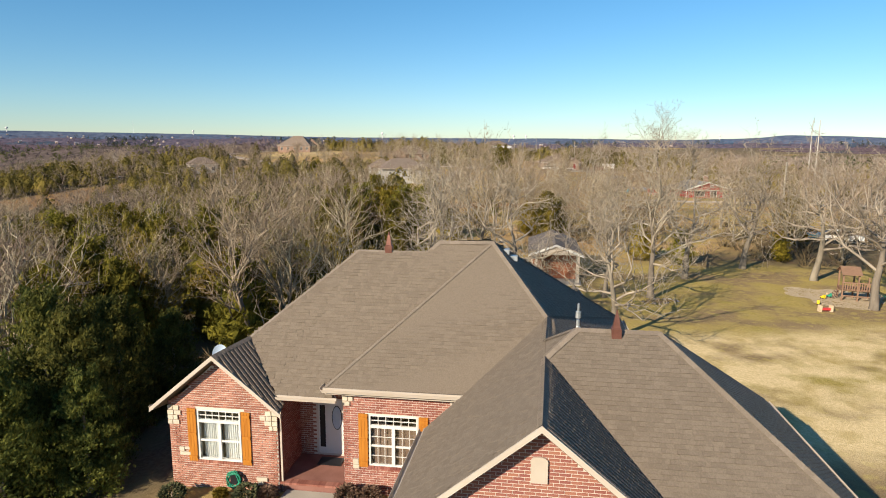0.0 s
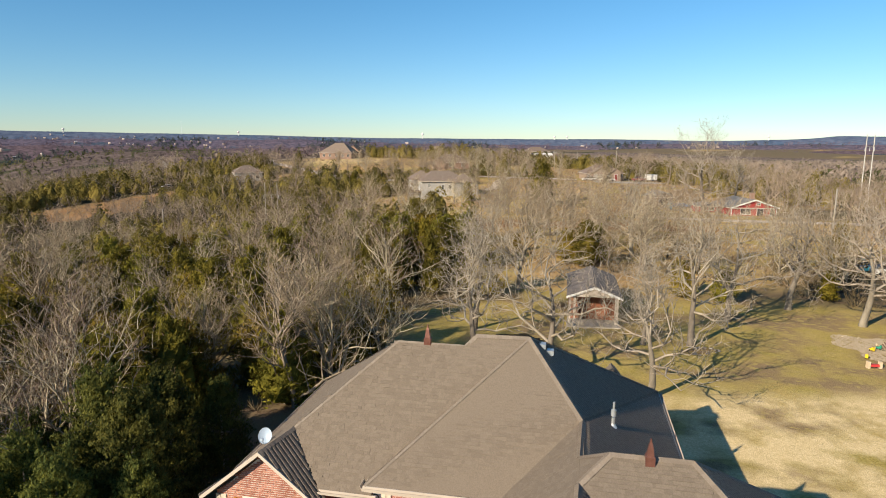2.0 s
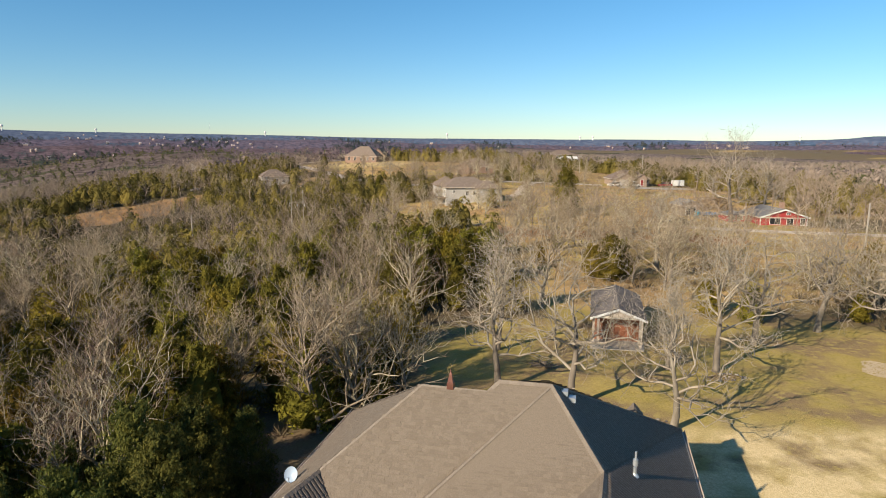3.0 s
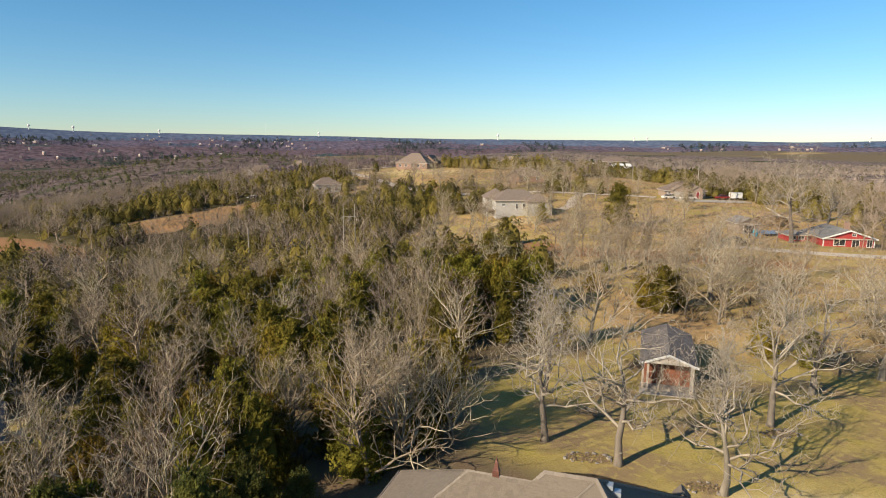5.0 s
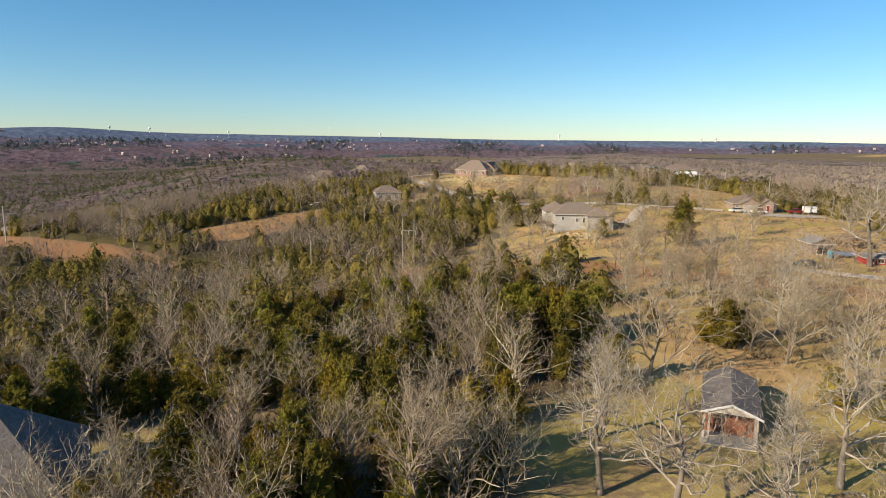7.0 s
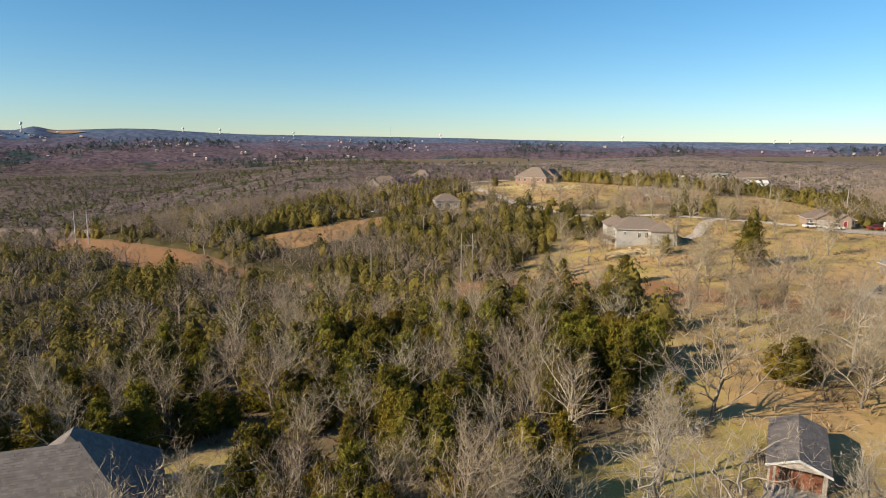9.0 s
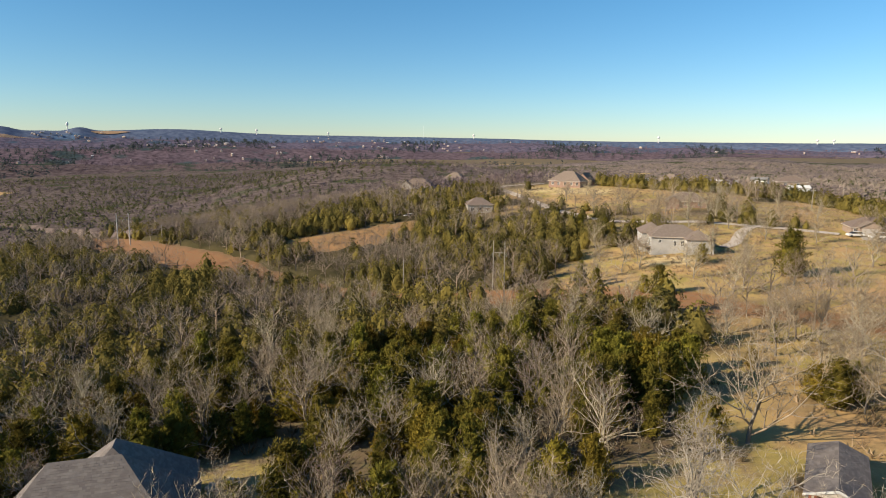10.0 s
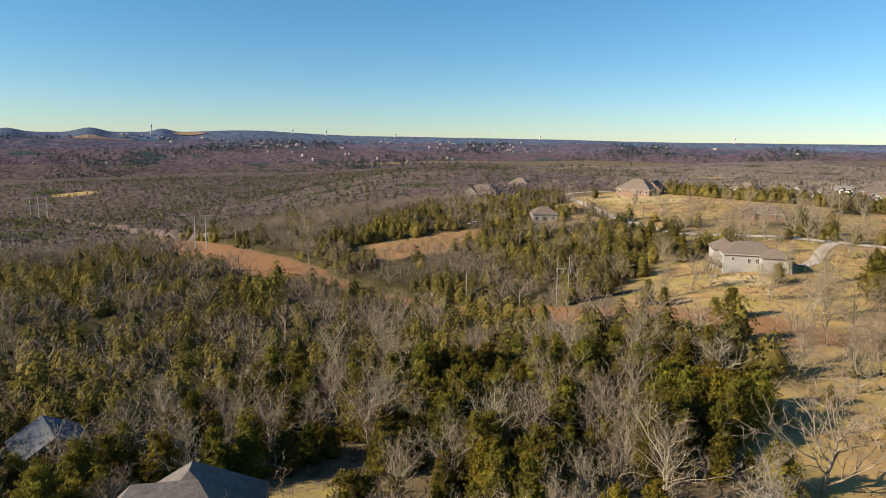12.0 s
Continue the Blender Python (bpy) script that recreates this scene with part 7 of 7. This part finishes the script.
car(36.4, 138.2, 15, BLACK, "black car parked on a gravel track", 4.6)
car(48.5, 75.5, 165, WHITE, "pale parked car behind the oaks", 4.6)
car(46.3, 79.0, 90, BLUE, "blue car near the wood's edge", 4.3)
car(-127.0, 246.0, 60, WHITE, "white vehicle at the edge of a field", 5.0)

# playset on a mulch bed, toys
bedm = thing("mulch_bed", pose(31.0, 48.0, ground_z(31.0, 48.0)), "brown wood chip bed under a playset", "mulch bed")
g = Geo()
chip_rnd = random.Random(3)
for _ in range(5200):
    a, r = chip_rnd.uniform(0, 6.28), chip_rnd.random() ** 0.6
    r = r * (1 + 0.18 * math.sin(3 * a + 1) + 0.1 * math.sin(7 * a))
    cx, cy = 3.3 * r * math.cos(a), 3.4 * r * math.sin(a)
    o = Vector((cx, cy, ground_z(31.0 + cx, 48.0 + cy) - ground_z(31.0, 48.0) + 0.02 + chip_rnd.random() * 0.02))
    d = Vector((chip_rnd.uniform(-1, 1), chip_rnd.uniform(-1, 1), chip_rnd.uniform(-0.02, 0.05))).normalized() * 0.14
    sd = d.cross(Vector((0, 0, 1))).normalized() * 0.07
    g.face(o - sd, o + sd, o + d + sd * 0.5, o + d - sd * 0.5)
part("chip_bed", g, MULCH, bedm)
ps = thing("playset", pose(31.9, 47.3, ground_z(31.9, 47.3) + 0.05, 0, 0, -20), "reddish brown wooden playset with railings and slide", "playset")
ps.scale = (0.86, 0.86, 0.86)
PLAY_WOOD = material("play_wood", (0.19, 0.112, 0.075), (0.28, 0.175, 0.115), 2, 0.85, 0.4, 20, stretch=(4, 4, 0.6))
for x in (-1.1, 0.1, 1.3):
    for y in (-0.8, 0.8):
        g = Geo()
        g.box(x - 0.06, x + 0.06, y - 0.06, y + 0.06, -0.1, 2.5 if x < 1 else 1.9)
        part("post", g, PLAY_WOOD, ps)
for z in (0.9, 1.0):
    g = Geo()
    g.box(-1.2, 1.4, -0.85 + (z - 0.9), 0.85, z, z + 0.06)
    part("platform", g, PLAY_WOOD, ps)
for k in range(14):
    g = Geo()
    g.box(-1.15 + k * 0.185, -1.07 + k * 0.185, -0.9, -0.86, 0.95, 1.65)
    part("rail", g, PLAY_WOOD, ps)
for z in (1.6, 0.4):
    g = Geo()
    g.box(-1.2, 1.4, -0.94, -0.88, z, z + 0.1)
    part("crossbar", g, PLAY_WOOD, ps)
for s in (-1, 1):
    g = Geo()
    g.prism([(-1.3, s * 1.1, 2.4), (0.3, s * 1.1, 2.4), (0.3, 0, 3.0), (-1.3, 0, 3.0)], (0, 0, -0.05))
    part("canopy_board", g, PLAY_WOOD, ps)
g = Geo()
for k in range(8):
    a0, a1 = k / 8, (k + 1) / 8
    g.prism([(1.4 + 1.8 * a0, -0.3, 1.0 - a0 * 0.9), (1.4 + 1.8 * a0, 0.3, 1.0 - a0 * 0.9), (1.4 + 1.8 * a1, 0.3, 1.0 - a1 * 0.9), (1.4 + 1.8 * a1, -0.3, 1.0 - a1 * 0.9)], (0, 0, -0.05))
part("slide", g, GREEN, ps, "green plastic slide")
for k in range(5):
    g = Geo()
    g.box(-1.7 + 0.12 * k, -1.62 + 0.12 * k, -0.6, 0.6, 0.15 + 0.18 * k, 0.22 + 0.18 * k)
    part("step", g, PLAY_WOOD, ps)
toy = thing("ride_on_toy", pose(27.5, 43.6, ground_z(27.5, 43.6)), "red plastic ride-on toy with tan ends", "toy")
toy.scale = (0.8, 0.8, 0.8)
g = Geo()
g.box(-0.45, 0.45, -0.15, 0.15, 0.15, 0.35)
part("seat", g, RED, toy)
for s in (-1, 1):
    g = Geo()
    g.box(s * 0.5 - 0.1, s * 0.5 + 0.1, -0.2, 0.2, 0.0, 0.6)
    part("end", g, MULCH, toy)
for x, y, m, nm in ((28.2, 45.6, YELLOW, "yellow plastic toy truck"), (29.6, 47.4, YELLOW, "small yellow plastic toy"), (30.4, 47.9, GREEN, "green and yellow plastic toy tractor")):
    t = thing("toy", pose(x, y, ground_z(x, y) + 0.06, 0, 0, x * 40), nm, "toy")
    t.scale = (0.5, 0.5, 0.5)
    g = Geo()
    g.prism([(-0.35, -0.18, 0.1), (0.35, -0.18, 0.1), (0.35, -0.18, 0.35), (0.0, -0.18, 0.4), (-0.1, -0.18, 0.65), (-0.35, -0.18, 0.65)], (0, 0.36, 0))
    part("body", g, m, t)
    for sx in (-0.2, 0.22):
        g = Geo()
        g.tube([(sx, -0.22, 0.1), (sx, 0.22, 0.1)], [0.12, 0.12], 10)
        part("wheel", g, BLACK, t)


# ring of stones and beds under the oaks
def stone_ring(x, y, rx, ry, n, turn, label):
    e = thing("stone_ring", pose(x, y, ground_z(x, y), 0, 0, turn), label, "stone border")
    wob = [stone_rnd.uniform(0.82, 1.15) for _ in range(n)]
    for k in range(n):
        if stone_rnd.random() < 0.22:
            continue
        a = 2 * math.pi * (k + stone_rnd.uniform(-0.3, 0.3)) / n
        g = Geo()
        s = stone_rnd.uniform(0.07, 0.17)
        m = pose(rx * wob[k] * math.cos(a), ry * wob[k] * math.sin(a), 0, stone_rnd.uniform(-12, 12), stone_rnd.uniform(-12, 12), math.degrees(a) + 90 + stone_rnd.uniform(-30, 30))
        top = [(-s * 0.9, -s * 0.5, s * 0.8), (s * 0.8, -s * 0.6, s * 0.7), (s * 0.9, s * 0.5, s * 0.85), (-s * 0.7, s * 0.6, s * 0.75)]
        foot = [(-s * 1.2, -s * 0.8, -0.08), (s * 1.2, -s * 0.75, -0.08), (s * 1.15, s * 0.8, -0.08), (-s * 1.1, s * 0.75, -0.08)]
        top, foot = [m @ Vector(q) for q in top], [m @ Vector(q) for q in foot]
        g.face(*top)
        for i in range(4):
            g.face(foot[i], foot[(i + 1) % 4], top[(i + 1) % 4], top[i])
        part("stone", g, FIELDSTONE, e)
    g = Geo()
    for _ in range(int(rx * ry * 260)):
        a, r = stone_rnd.uniform(0, 6.28), math.sqrt(stone_rnd.random())
        o = Vector((rx * r * math.cos(a), ry * r * math.sin(a), 0.03 + stone_rnd.random() * 0.05))
        d = Vector((stone_rnd.uniform(-1, 1), stone_rnd.uniform(-1, 1), stone_rnd.uniform(-0.1, 0.3))).normalized()
        sd = d.cross(Vector((0, 0, 1))).normalized() * 0.06
        g.face(o - sd, o + sd, o + d * 0.16)
    part("leaf_litter", g, BRUSH, e, "brown fallen leaves")


stone_ring(2.6, 40.0, 1.6, 0.7, 20, 5, "low grey stone border round a leaf bed")
stone_ring(9.4, 37.4, 1.2, 0.7, 14, 0, "oval stone border round a tree")
stone_ring(16.5, 46.4, 1.4, 0.7, 16, 20, "low stone border on the lawn")
lg_rnd = random.Random(8)
brush = thing("brush_pile", pose(3.0, 47.2, ground_z(3.0, 47.2)), "pile of cut grey branches on the lawn", "brush pile")
g = Geo()
for _ in range(60):
    a, b = lg_rnd.uniform(0, 6.28), lg_rnd.uniform(0.2, 0.9)
    p = Vector((b * math.cos(a), 0.7 * b * math.sin(a), lg_rnd.uniform(0.0, 0.4)))
    d = Vector((lg_rnd.uniform(-1, 1), lg_rnd.uniform(-1, 1), lg_rnd.uniform(-0.1, 0.4))) * 0.7
    g.tube([p, p + d * 0.5, p + d], [0.035, 0.03, 0.01], 4, False)
part("branch", g, WOOD_OLD, brush)


# shrubs, hose and plants by the front wall
def shrub(u, v, r, h, mat, label, n=900):
    p = house.matrix_world @ Vector((u, v, GZ))
    e = thing("shrub", pose(p.x, p.y, p.z), label, "shrub", "shrubs by the house")
    g = Geo()
    for _ in range(n):
        a, f = lg_rnd.uniform(0, 6.28), lg_rnd.random()
        rr = r * math.sqrt(max(0.0, 1 - (2 * f - 1) ** 2)) * lg_rnd.uniform(0.6, 1.08)
        o = Vector((rr * math.cos(a), rr * math.sin(a), h * f))
        d = Vector((math.cos(a), math.sin(a), lg_rnd.uniform(-0.2, 1.2))).normalized()
        s = d.cross(Vector((lg_rnd.uniform(-1, 1), lg_rnd.uniform(-1, 1), 1))).normalized()
        ln = lg_rnd.uniform(0.06, 0.13)
        g.face(o - s * ln * 0.35, o + s * ln * 0.35, o + d * ln)
    part("foliage", g, mat, e)
    g = Geo()
    g.tube([(0, 0, -0.1), (0, 0, h * 0.6)], [0.03, 0.015], 5)
    part("stem", g, BARK, e)


shrub(-8.75, -1.35, 0.4, 0.5, SHRUB, "round olive green shrub before a brick wall")
shrub(-6.3, -1.05, 0.4, 0.55, SHRUB, "grey-green shrub before a brick wall")
shrub(-7.25, -1.0, 0.2, 0.3, LEAF_GOLD, "small golden evergreen shrub")
shrub(-5.65, -0.9, 0.3, 0.45, SHRUB_RED, "dark shrub by the porch step")
shrub(-3.0, -0.7, 0.38, 0.6, SHRUB_RED, "reddish brown shrub before a brick wall")
shrub(-2.25, -0.65, 0.36, 0.58, SHRUB_RED, "dark reddish shrub before a brick wall")
hose = thing("garden_hose", house.matrix_world @ pose(-7.0, -0.48, -0.55), "coiled teal garden hose on a wall reel", "hose")
g = Geo()
coil = []
for k in range(90):
    a = k * 0.35
    r = 0.22 + 0.05 * math.sin(k * 0.9)
    coil.append((r * math.cos(a), -0.05 - 0.03 * math.sin(k * 0.4), 0.1 + r * 1.2 * math.sin(a)))
g.tube(coil, [0.022] * 90, 6)
part("coil", g, GREEN, hose, smooth=True)
g = Geo()
g.box(-0.12, 0.12, -0.05, 0.12, -0.05, 0.3)
part("reel", g, BLACK, hose)

# single evergreens and large bare trees that stand out
for x, y, size, k in ((-10.8, 132.5, 1.0, 0), (-14.0, 134.5, 0.7, 1), (-29.0, 142.5, 0.9, 2), (-25.2, 141.8, 0.7, 0), (5.0, 91.5, 0.5, 1), (8.5, 105.0, 0.45, 2), (14.9, 159.6, 1.75, 0), (-4.0, 168.5, 0.9, 1), (13.5, 80.7, 0.95, 0), (11.5, 82.5, 0.8, 1), (15.5, 83.5, 0.75, 2), (35, 64, 0.5, 1), (41, 214, 0.4, 2), (24, 62, 0.6, 0), (20.5, 64.5, 0.7, 1),
                     (-36, 214, 0.9, 0), (-33, 210, 0.8, 1), (-46, 222, 0.9, 0), (-10, 76, 1.2, 0), (-6, 78, 1.25, 1), (-2.5, 80, 1.1, 0), (-8, 81, 1.2, 1), (-13, 79, 1.15, 0), (-11, 71.5, 1.0, 1), (-5, 73.5, 1.0, 0), (-33, 63, 1.3, 0), (-30, 65.5, 1.25, 0), (-36, 66, 1.3, 0), (-34, 59.5, 1.1, 0), (-37.5, 62, 1.2, 0)):
    place(CEDARS[k], x, y, size * 300, size, "single dark green cedar in open ground")
for x, y, size, turn in ((49.6, 144.0, 1.75, 40), (3.1, 136.2, 0.9, 10), (2.0, 107.5, 0.75, 41), (8.5, 113.5, 0.6, 122), (11.6, 118.4, 0.65, 203), (15.4, 112.2, 0.7, 314), (5.0, 141.5, 0.85, 35), (23.3, 127.6, 0.7, 76), (-13.3, 108.4, 0.8, 137), (10.8, 108.6, 0.6, 258), (-7.2, 161.7, 0.6, 9), (15.0, 150.0, 0.7, 90), (-3.7, 169.0, 0.5, 171), (18.5, 97.0, 0.8, 62), (13.0, 92.0, 0.7, 283), (26.0, 112.0, 0.8, 14), (-22, 158, 0.8, 200), (-27, 150, 0.7, 100), (6, 172, 0.9, 300), (-34, 188, 0.8, 20), (12, 205, 0.9, 70), (-10, 222, 0.9, 20), (-22, 228, 0.9, 80), (-2, 240, 0.9, 130), (-44, 290, 0.8, 10), (-60, 300, 0.8, 50), (-30, 305, 0.8, 90), (-15, 330, 0.8, 150), (-70, 305, 0.6, 20), (62, 159, 1.3, 200), (-18, 160, 0.8, 30), (20, 150, 0.8, 10), (28, 165, 0.7, 70), (5, 155, 0.7, 130), (-5, 150, 0.75, 51), (34, 178, 0.8, 21), (16, 190, 0.7, 93), (25, 205, 0.7, 32), (38, 196, 0.8, 111), (-30, 172, 0.7, 64), (2, 222, 0.8, 17), (18, 236, 0.7, 42), (-38, 262, 0.8, 7), (-52, 275, 0.8, 58), (-66, 285, 0.7, 113), (-20, 290, 0.9, 24), (-2, 276, 0.9, 75), (-24, 262, 0.8, 136), (-8, 262, 0.8, 9), (60, 190, 0.8, 33), (72, 205, 0.9, 48), (10, 300, 0.8, 20), (20, 285, 0.8, 77), (-17, 258, 0.8, 22), (-12, 253, 0.9, 93), (-5, 250, 0.8, 41), (-20, 251, 0.8, 62), (-48, 255, 0.8, 15), (3, 262, 0.8, 99), (30, 250, 0.8, 55), (-6, 205, 0.7, 33), (-20, 172, 0.6, 4), (-2, 178, 0.8, 81)):
    place(OAKS[0] if size > 1.2 else WOODS[int(turn) % 4], x, y, turn, size if size > 1.2 else size * 1.3, "leafless tree in open meadow")


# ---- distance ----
# haze put into base colour: each farther line of hills is bluer
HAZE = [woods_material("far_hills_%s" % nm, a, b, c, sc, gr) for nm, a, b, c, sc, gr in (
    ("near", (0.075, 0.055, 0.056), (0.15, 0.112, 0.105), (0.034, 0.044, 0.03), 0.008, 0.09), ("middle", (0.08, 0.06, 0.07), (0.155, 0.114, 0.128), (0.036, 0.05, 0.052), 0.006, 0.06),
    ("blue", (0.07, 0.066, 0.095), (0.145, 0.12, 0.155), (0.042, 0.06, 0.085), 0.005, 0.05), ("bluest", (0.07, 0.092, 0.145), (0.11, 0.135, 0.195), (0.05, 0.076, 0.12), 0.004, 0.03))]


def ridge_top(az, k):
    """Height of the k-th line of hills at a bearing in degrees."""
    a = math.radians(az)
    wave = math.sin(a * 9 + k * 2.1) + 0.6 * math.sin(a * 23 + k) + 0.35 * math.sin(a * 51 + 2 * k) + 0.15 * math.sin(a * 120 + k)
    left = 1 / (1 + math.exp((az + 17) / 6))
    knob = sum(h * math.exp(-((az - c) / w) ** 2) for c, w, h in ((28.3, 1.3, 9), (31.0, 5.0, 23), (18, 4, -6), (-47, 6, 32), (-54, 0.9, 26), (-56.5, 1.2, 9), (-59.2, 1.2, 34), (-64.6, 0.9, 20), (-70, 3, 20)))
    return ((-26 + 3 * wave, -6 + 5 * wave + 5 * left, 14 + 6 * wave + 16 * left, 48 + 1.6 * wave + 25 * left + knob))[k]


RIDGES = ((1250, 1700), (2000, 2600), (3000, 3600), (4100, 4650))


def hill_point(az, k, f):
    r0, r1 = RIDGES[k]
    r = r0 + (r1 - r0) * f
    low = -95
    z = low + (ridge_top(az, k) - low) * (f * f * (3 - 2 * f)) if f <= 1 else ridge_top(az, k)
    return (r * math.sin(math.radians(az)), r * math.cos(math.radians(az)), z)


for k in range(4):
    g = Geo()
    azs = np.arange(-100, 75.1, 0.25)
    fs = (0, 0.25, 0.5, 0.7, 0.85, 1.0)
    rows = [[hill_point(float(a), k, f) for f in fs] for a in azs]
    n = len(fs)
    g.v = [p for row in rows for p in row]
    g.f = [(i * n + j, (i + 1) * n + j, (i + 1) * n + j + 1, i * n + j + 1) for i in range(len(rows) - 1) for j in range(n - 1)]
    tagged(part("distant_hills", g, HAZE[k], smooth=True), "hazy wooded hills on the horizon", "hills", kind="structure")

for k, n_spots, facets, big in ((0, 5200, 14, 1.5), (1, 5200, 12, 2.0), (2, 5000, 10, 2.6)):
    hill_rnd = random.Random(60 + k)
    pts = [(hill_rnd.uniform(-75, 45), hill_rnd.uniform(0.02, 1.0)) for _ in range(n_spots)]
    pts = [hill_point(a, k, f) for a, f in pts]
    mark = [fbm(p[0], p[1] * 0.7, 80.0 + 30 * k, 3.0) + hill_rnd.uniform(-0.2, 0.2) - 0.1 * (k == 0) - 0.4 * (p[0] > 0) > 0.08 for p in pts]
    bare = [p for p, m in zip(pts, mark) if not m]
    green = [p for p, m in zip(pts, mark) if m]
    far_wood("hill_bare_woods", [p[:2] for p in bare], "dome", facets, HILL_TWIG_HAZE, "leafless woods on far hills", [p[2] for p in bare], big)
    far_wood("hill_cedar_woods", [p[:2] for p in green], "cedar", facets, HILL_LEAF_HAZE, "evergreen woods on far hills", [p[2] for p in green], big * 1.25)
FAR_FIELD = material("far_field", (0.30, 0.20, 0.125), (0.40, 0.28, 0.18), 0.01, 1.0, 0, 0.05, spec=0.0)
for az0, az1, k, f0, f1 in ((-62.5, -56.2, 3, 0.60, 0.68), (-53.2, -50.4, 3, 0.76, 0.88), (-50.3, -48.6, 2, 0.42, 0.50), (-37, -34.5, 3, 0.55, 0.62)):
    g = Geo()
    rows = [[hill_point(az0 + (az1 - az0) * i / 12, k, f0 + (f1 - f0) * (0.5 + (j - 0.5) * math.sin(math.pi * min(1, 0.12 + i / 12 * 0.9)))) for j in (0, 0.5, 1)] for i in range(13)]
    for r0, r1 in zip(rows, rows[1:]):
        for j in range(2):
            g.face(*[(p[0], p[1], p[2] + 3) for p in (r0[j], r1[j], r1[j + 1], r0[j + 1])])
    tagged(part("far_field", g, FAR_FIELD), "tan winter field on a far hillside", "field", kind="structure")

town_rnd = random.Random(19)
FAR_WHITE = material("far_white", (0.6, 0.58, 0.56), (0.8, 0.78, 0.75), 0.05, 0.9)
FAR_TAN = material("far_tan", (0.36, 0.27, 0.22), (0.46, 0.36, 0.30), 0.05, 0.9)
bp = thing("far_building", Matrix(), "small distant pale building on a hillside", "building", "distant town")
g = Geo()
g.box(-0.5, 0.5, -0.5, 0.5, -1.6, 0.7)
part("wall", g, FAR_TAN, bp)
g = Geo()
for s in (-1, 1):
    g.prism([(-0.55, s * 0.56, 0.66), (0.55, s * 0.56, 0.66), (0.55, 0, 1.0), (-0.55, 0, 1.0)], (0, 0, -0.05))
part("roof", g, FAR_WHITE, bp)
first = True
for _ in range(150):
    c_az, c_w, k, f = town_rnd.choice(((-55.4, 1.4, 3, 0.68), (-55.4, 1.4, 3, 0.72), (-36, 1.3, 3, 0.7), (-29, 2.6, 2, 0.75), (-29, 2.6, 3, 0.6), (-24, 1.2, 2, 0.7), (-45, 3, 2, 0.75), (-40, 12, 1, 0.6), (-36, 14, 2, 0.6), (0, 16, 2, 0.8), (-20, 4, 3, 0.6), (18, 6, 2, 0.7)))
    p = hill_point(town_rnd.gauss(c_az, c_w), k, f + town_rnd.uniform(-0.12, 0.12))
    s = town_rnd.uniform(4, 8) * (0.8 + 0.2 * k)
    b = bp if first else copy_thing(bp, Matrix())
    first = False
    b.matrix_world = pose(p[0], p[1], p[2] + 8, 0, 0, town_rnd.uniform(0, 180))
    b.scale = (s * town_rnd.uniform(1, 2.2), s * 0.8, town_rnd.uniform(2.6, 3.8))
for az, w in ((-28.0, 40), (-29.2, 26)):
    b = copy_thing(bp, Matrix())
    p = hill_point(az, 3, 0.5)
    b.matrix_world, b.scale, b["label"] = pose(p[0], p[1], p[2] + 3, 0, 0, -az), (w * 1.6, 20, 14), "long white distant building"


def water_tower(az, h, label="white water tower on the horizon"):
    p = hill_point(az, 3, 0.9)
    e = thing("water_tower", pose(p[0], p[1], p[2] - 3), label, "water tower", "water towers")
    g = Geo()
    g.tube([(0, 0, 0), (0, 0, h * 0.62)], [3.2, 2.6], 10)
    part("stem", g, FAR_WHITE, e)
    g = Geo()
    g.tube([(0, 0, h * 0.58), (0, 0, h * 0.68), (0, 0, h * 0.85), (0, 0, h)], [2.6, 8, 8, 2.5], 14)
    part("tank", g, FAR_WHITE, e)


for az, h in ((-40.6, 38), (-43.5, 32), (-54.8, 52), (-21.5, 34), (-5.5, 46), (6.3, 30), (7.4, 30), (23.5, 34), (-34.5, 30)):
    water_tower(az, h)
p = hill_point(-26, 3, 0.9)
mast = thing("radio_mast", pose(p[0], p[1], p[2]), "thin distant radio mast", "mast")
g = Geo()
g.tube([(0, 0, 0), (0, 0, 85)], [1.0, 0.5], 4)
part("shaft", g, STEEL, mast)
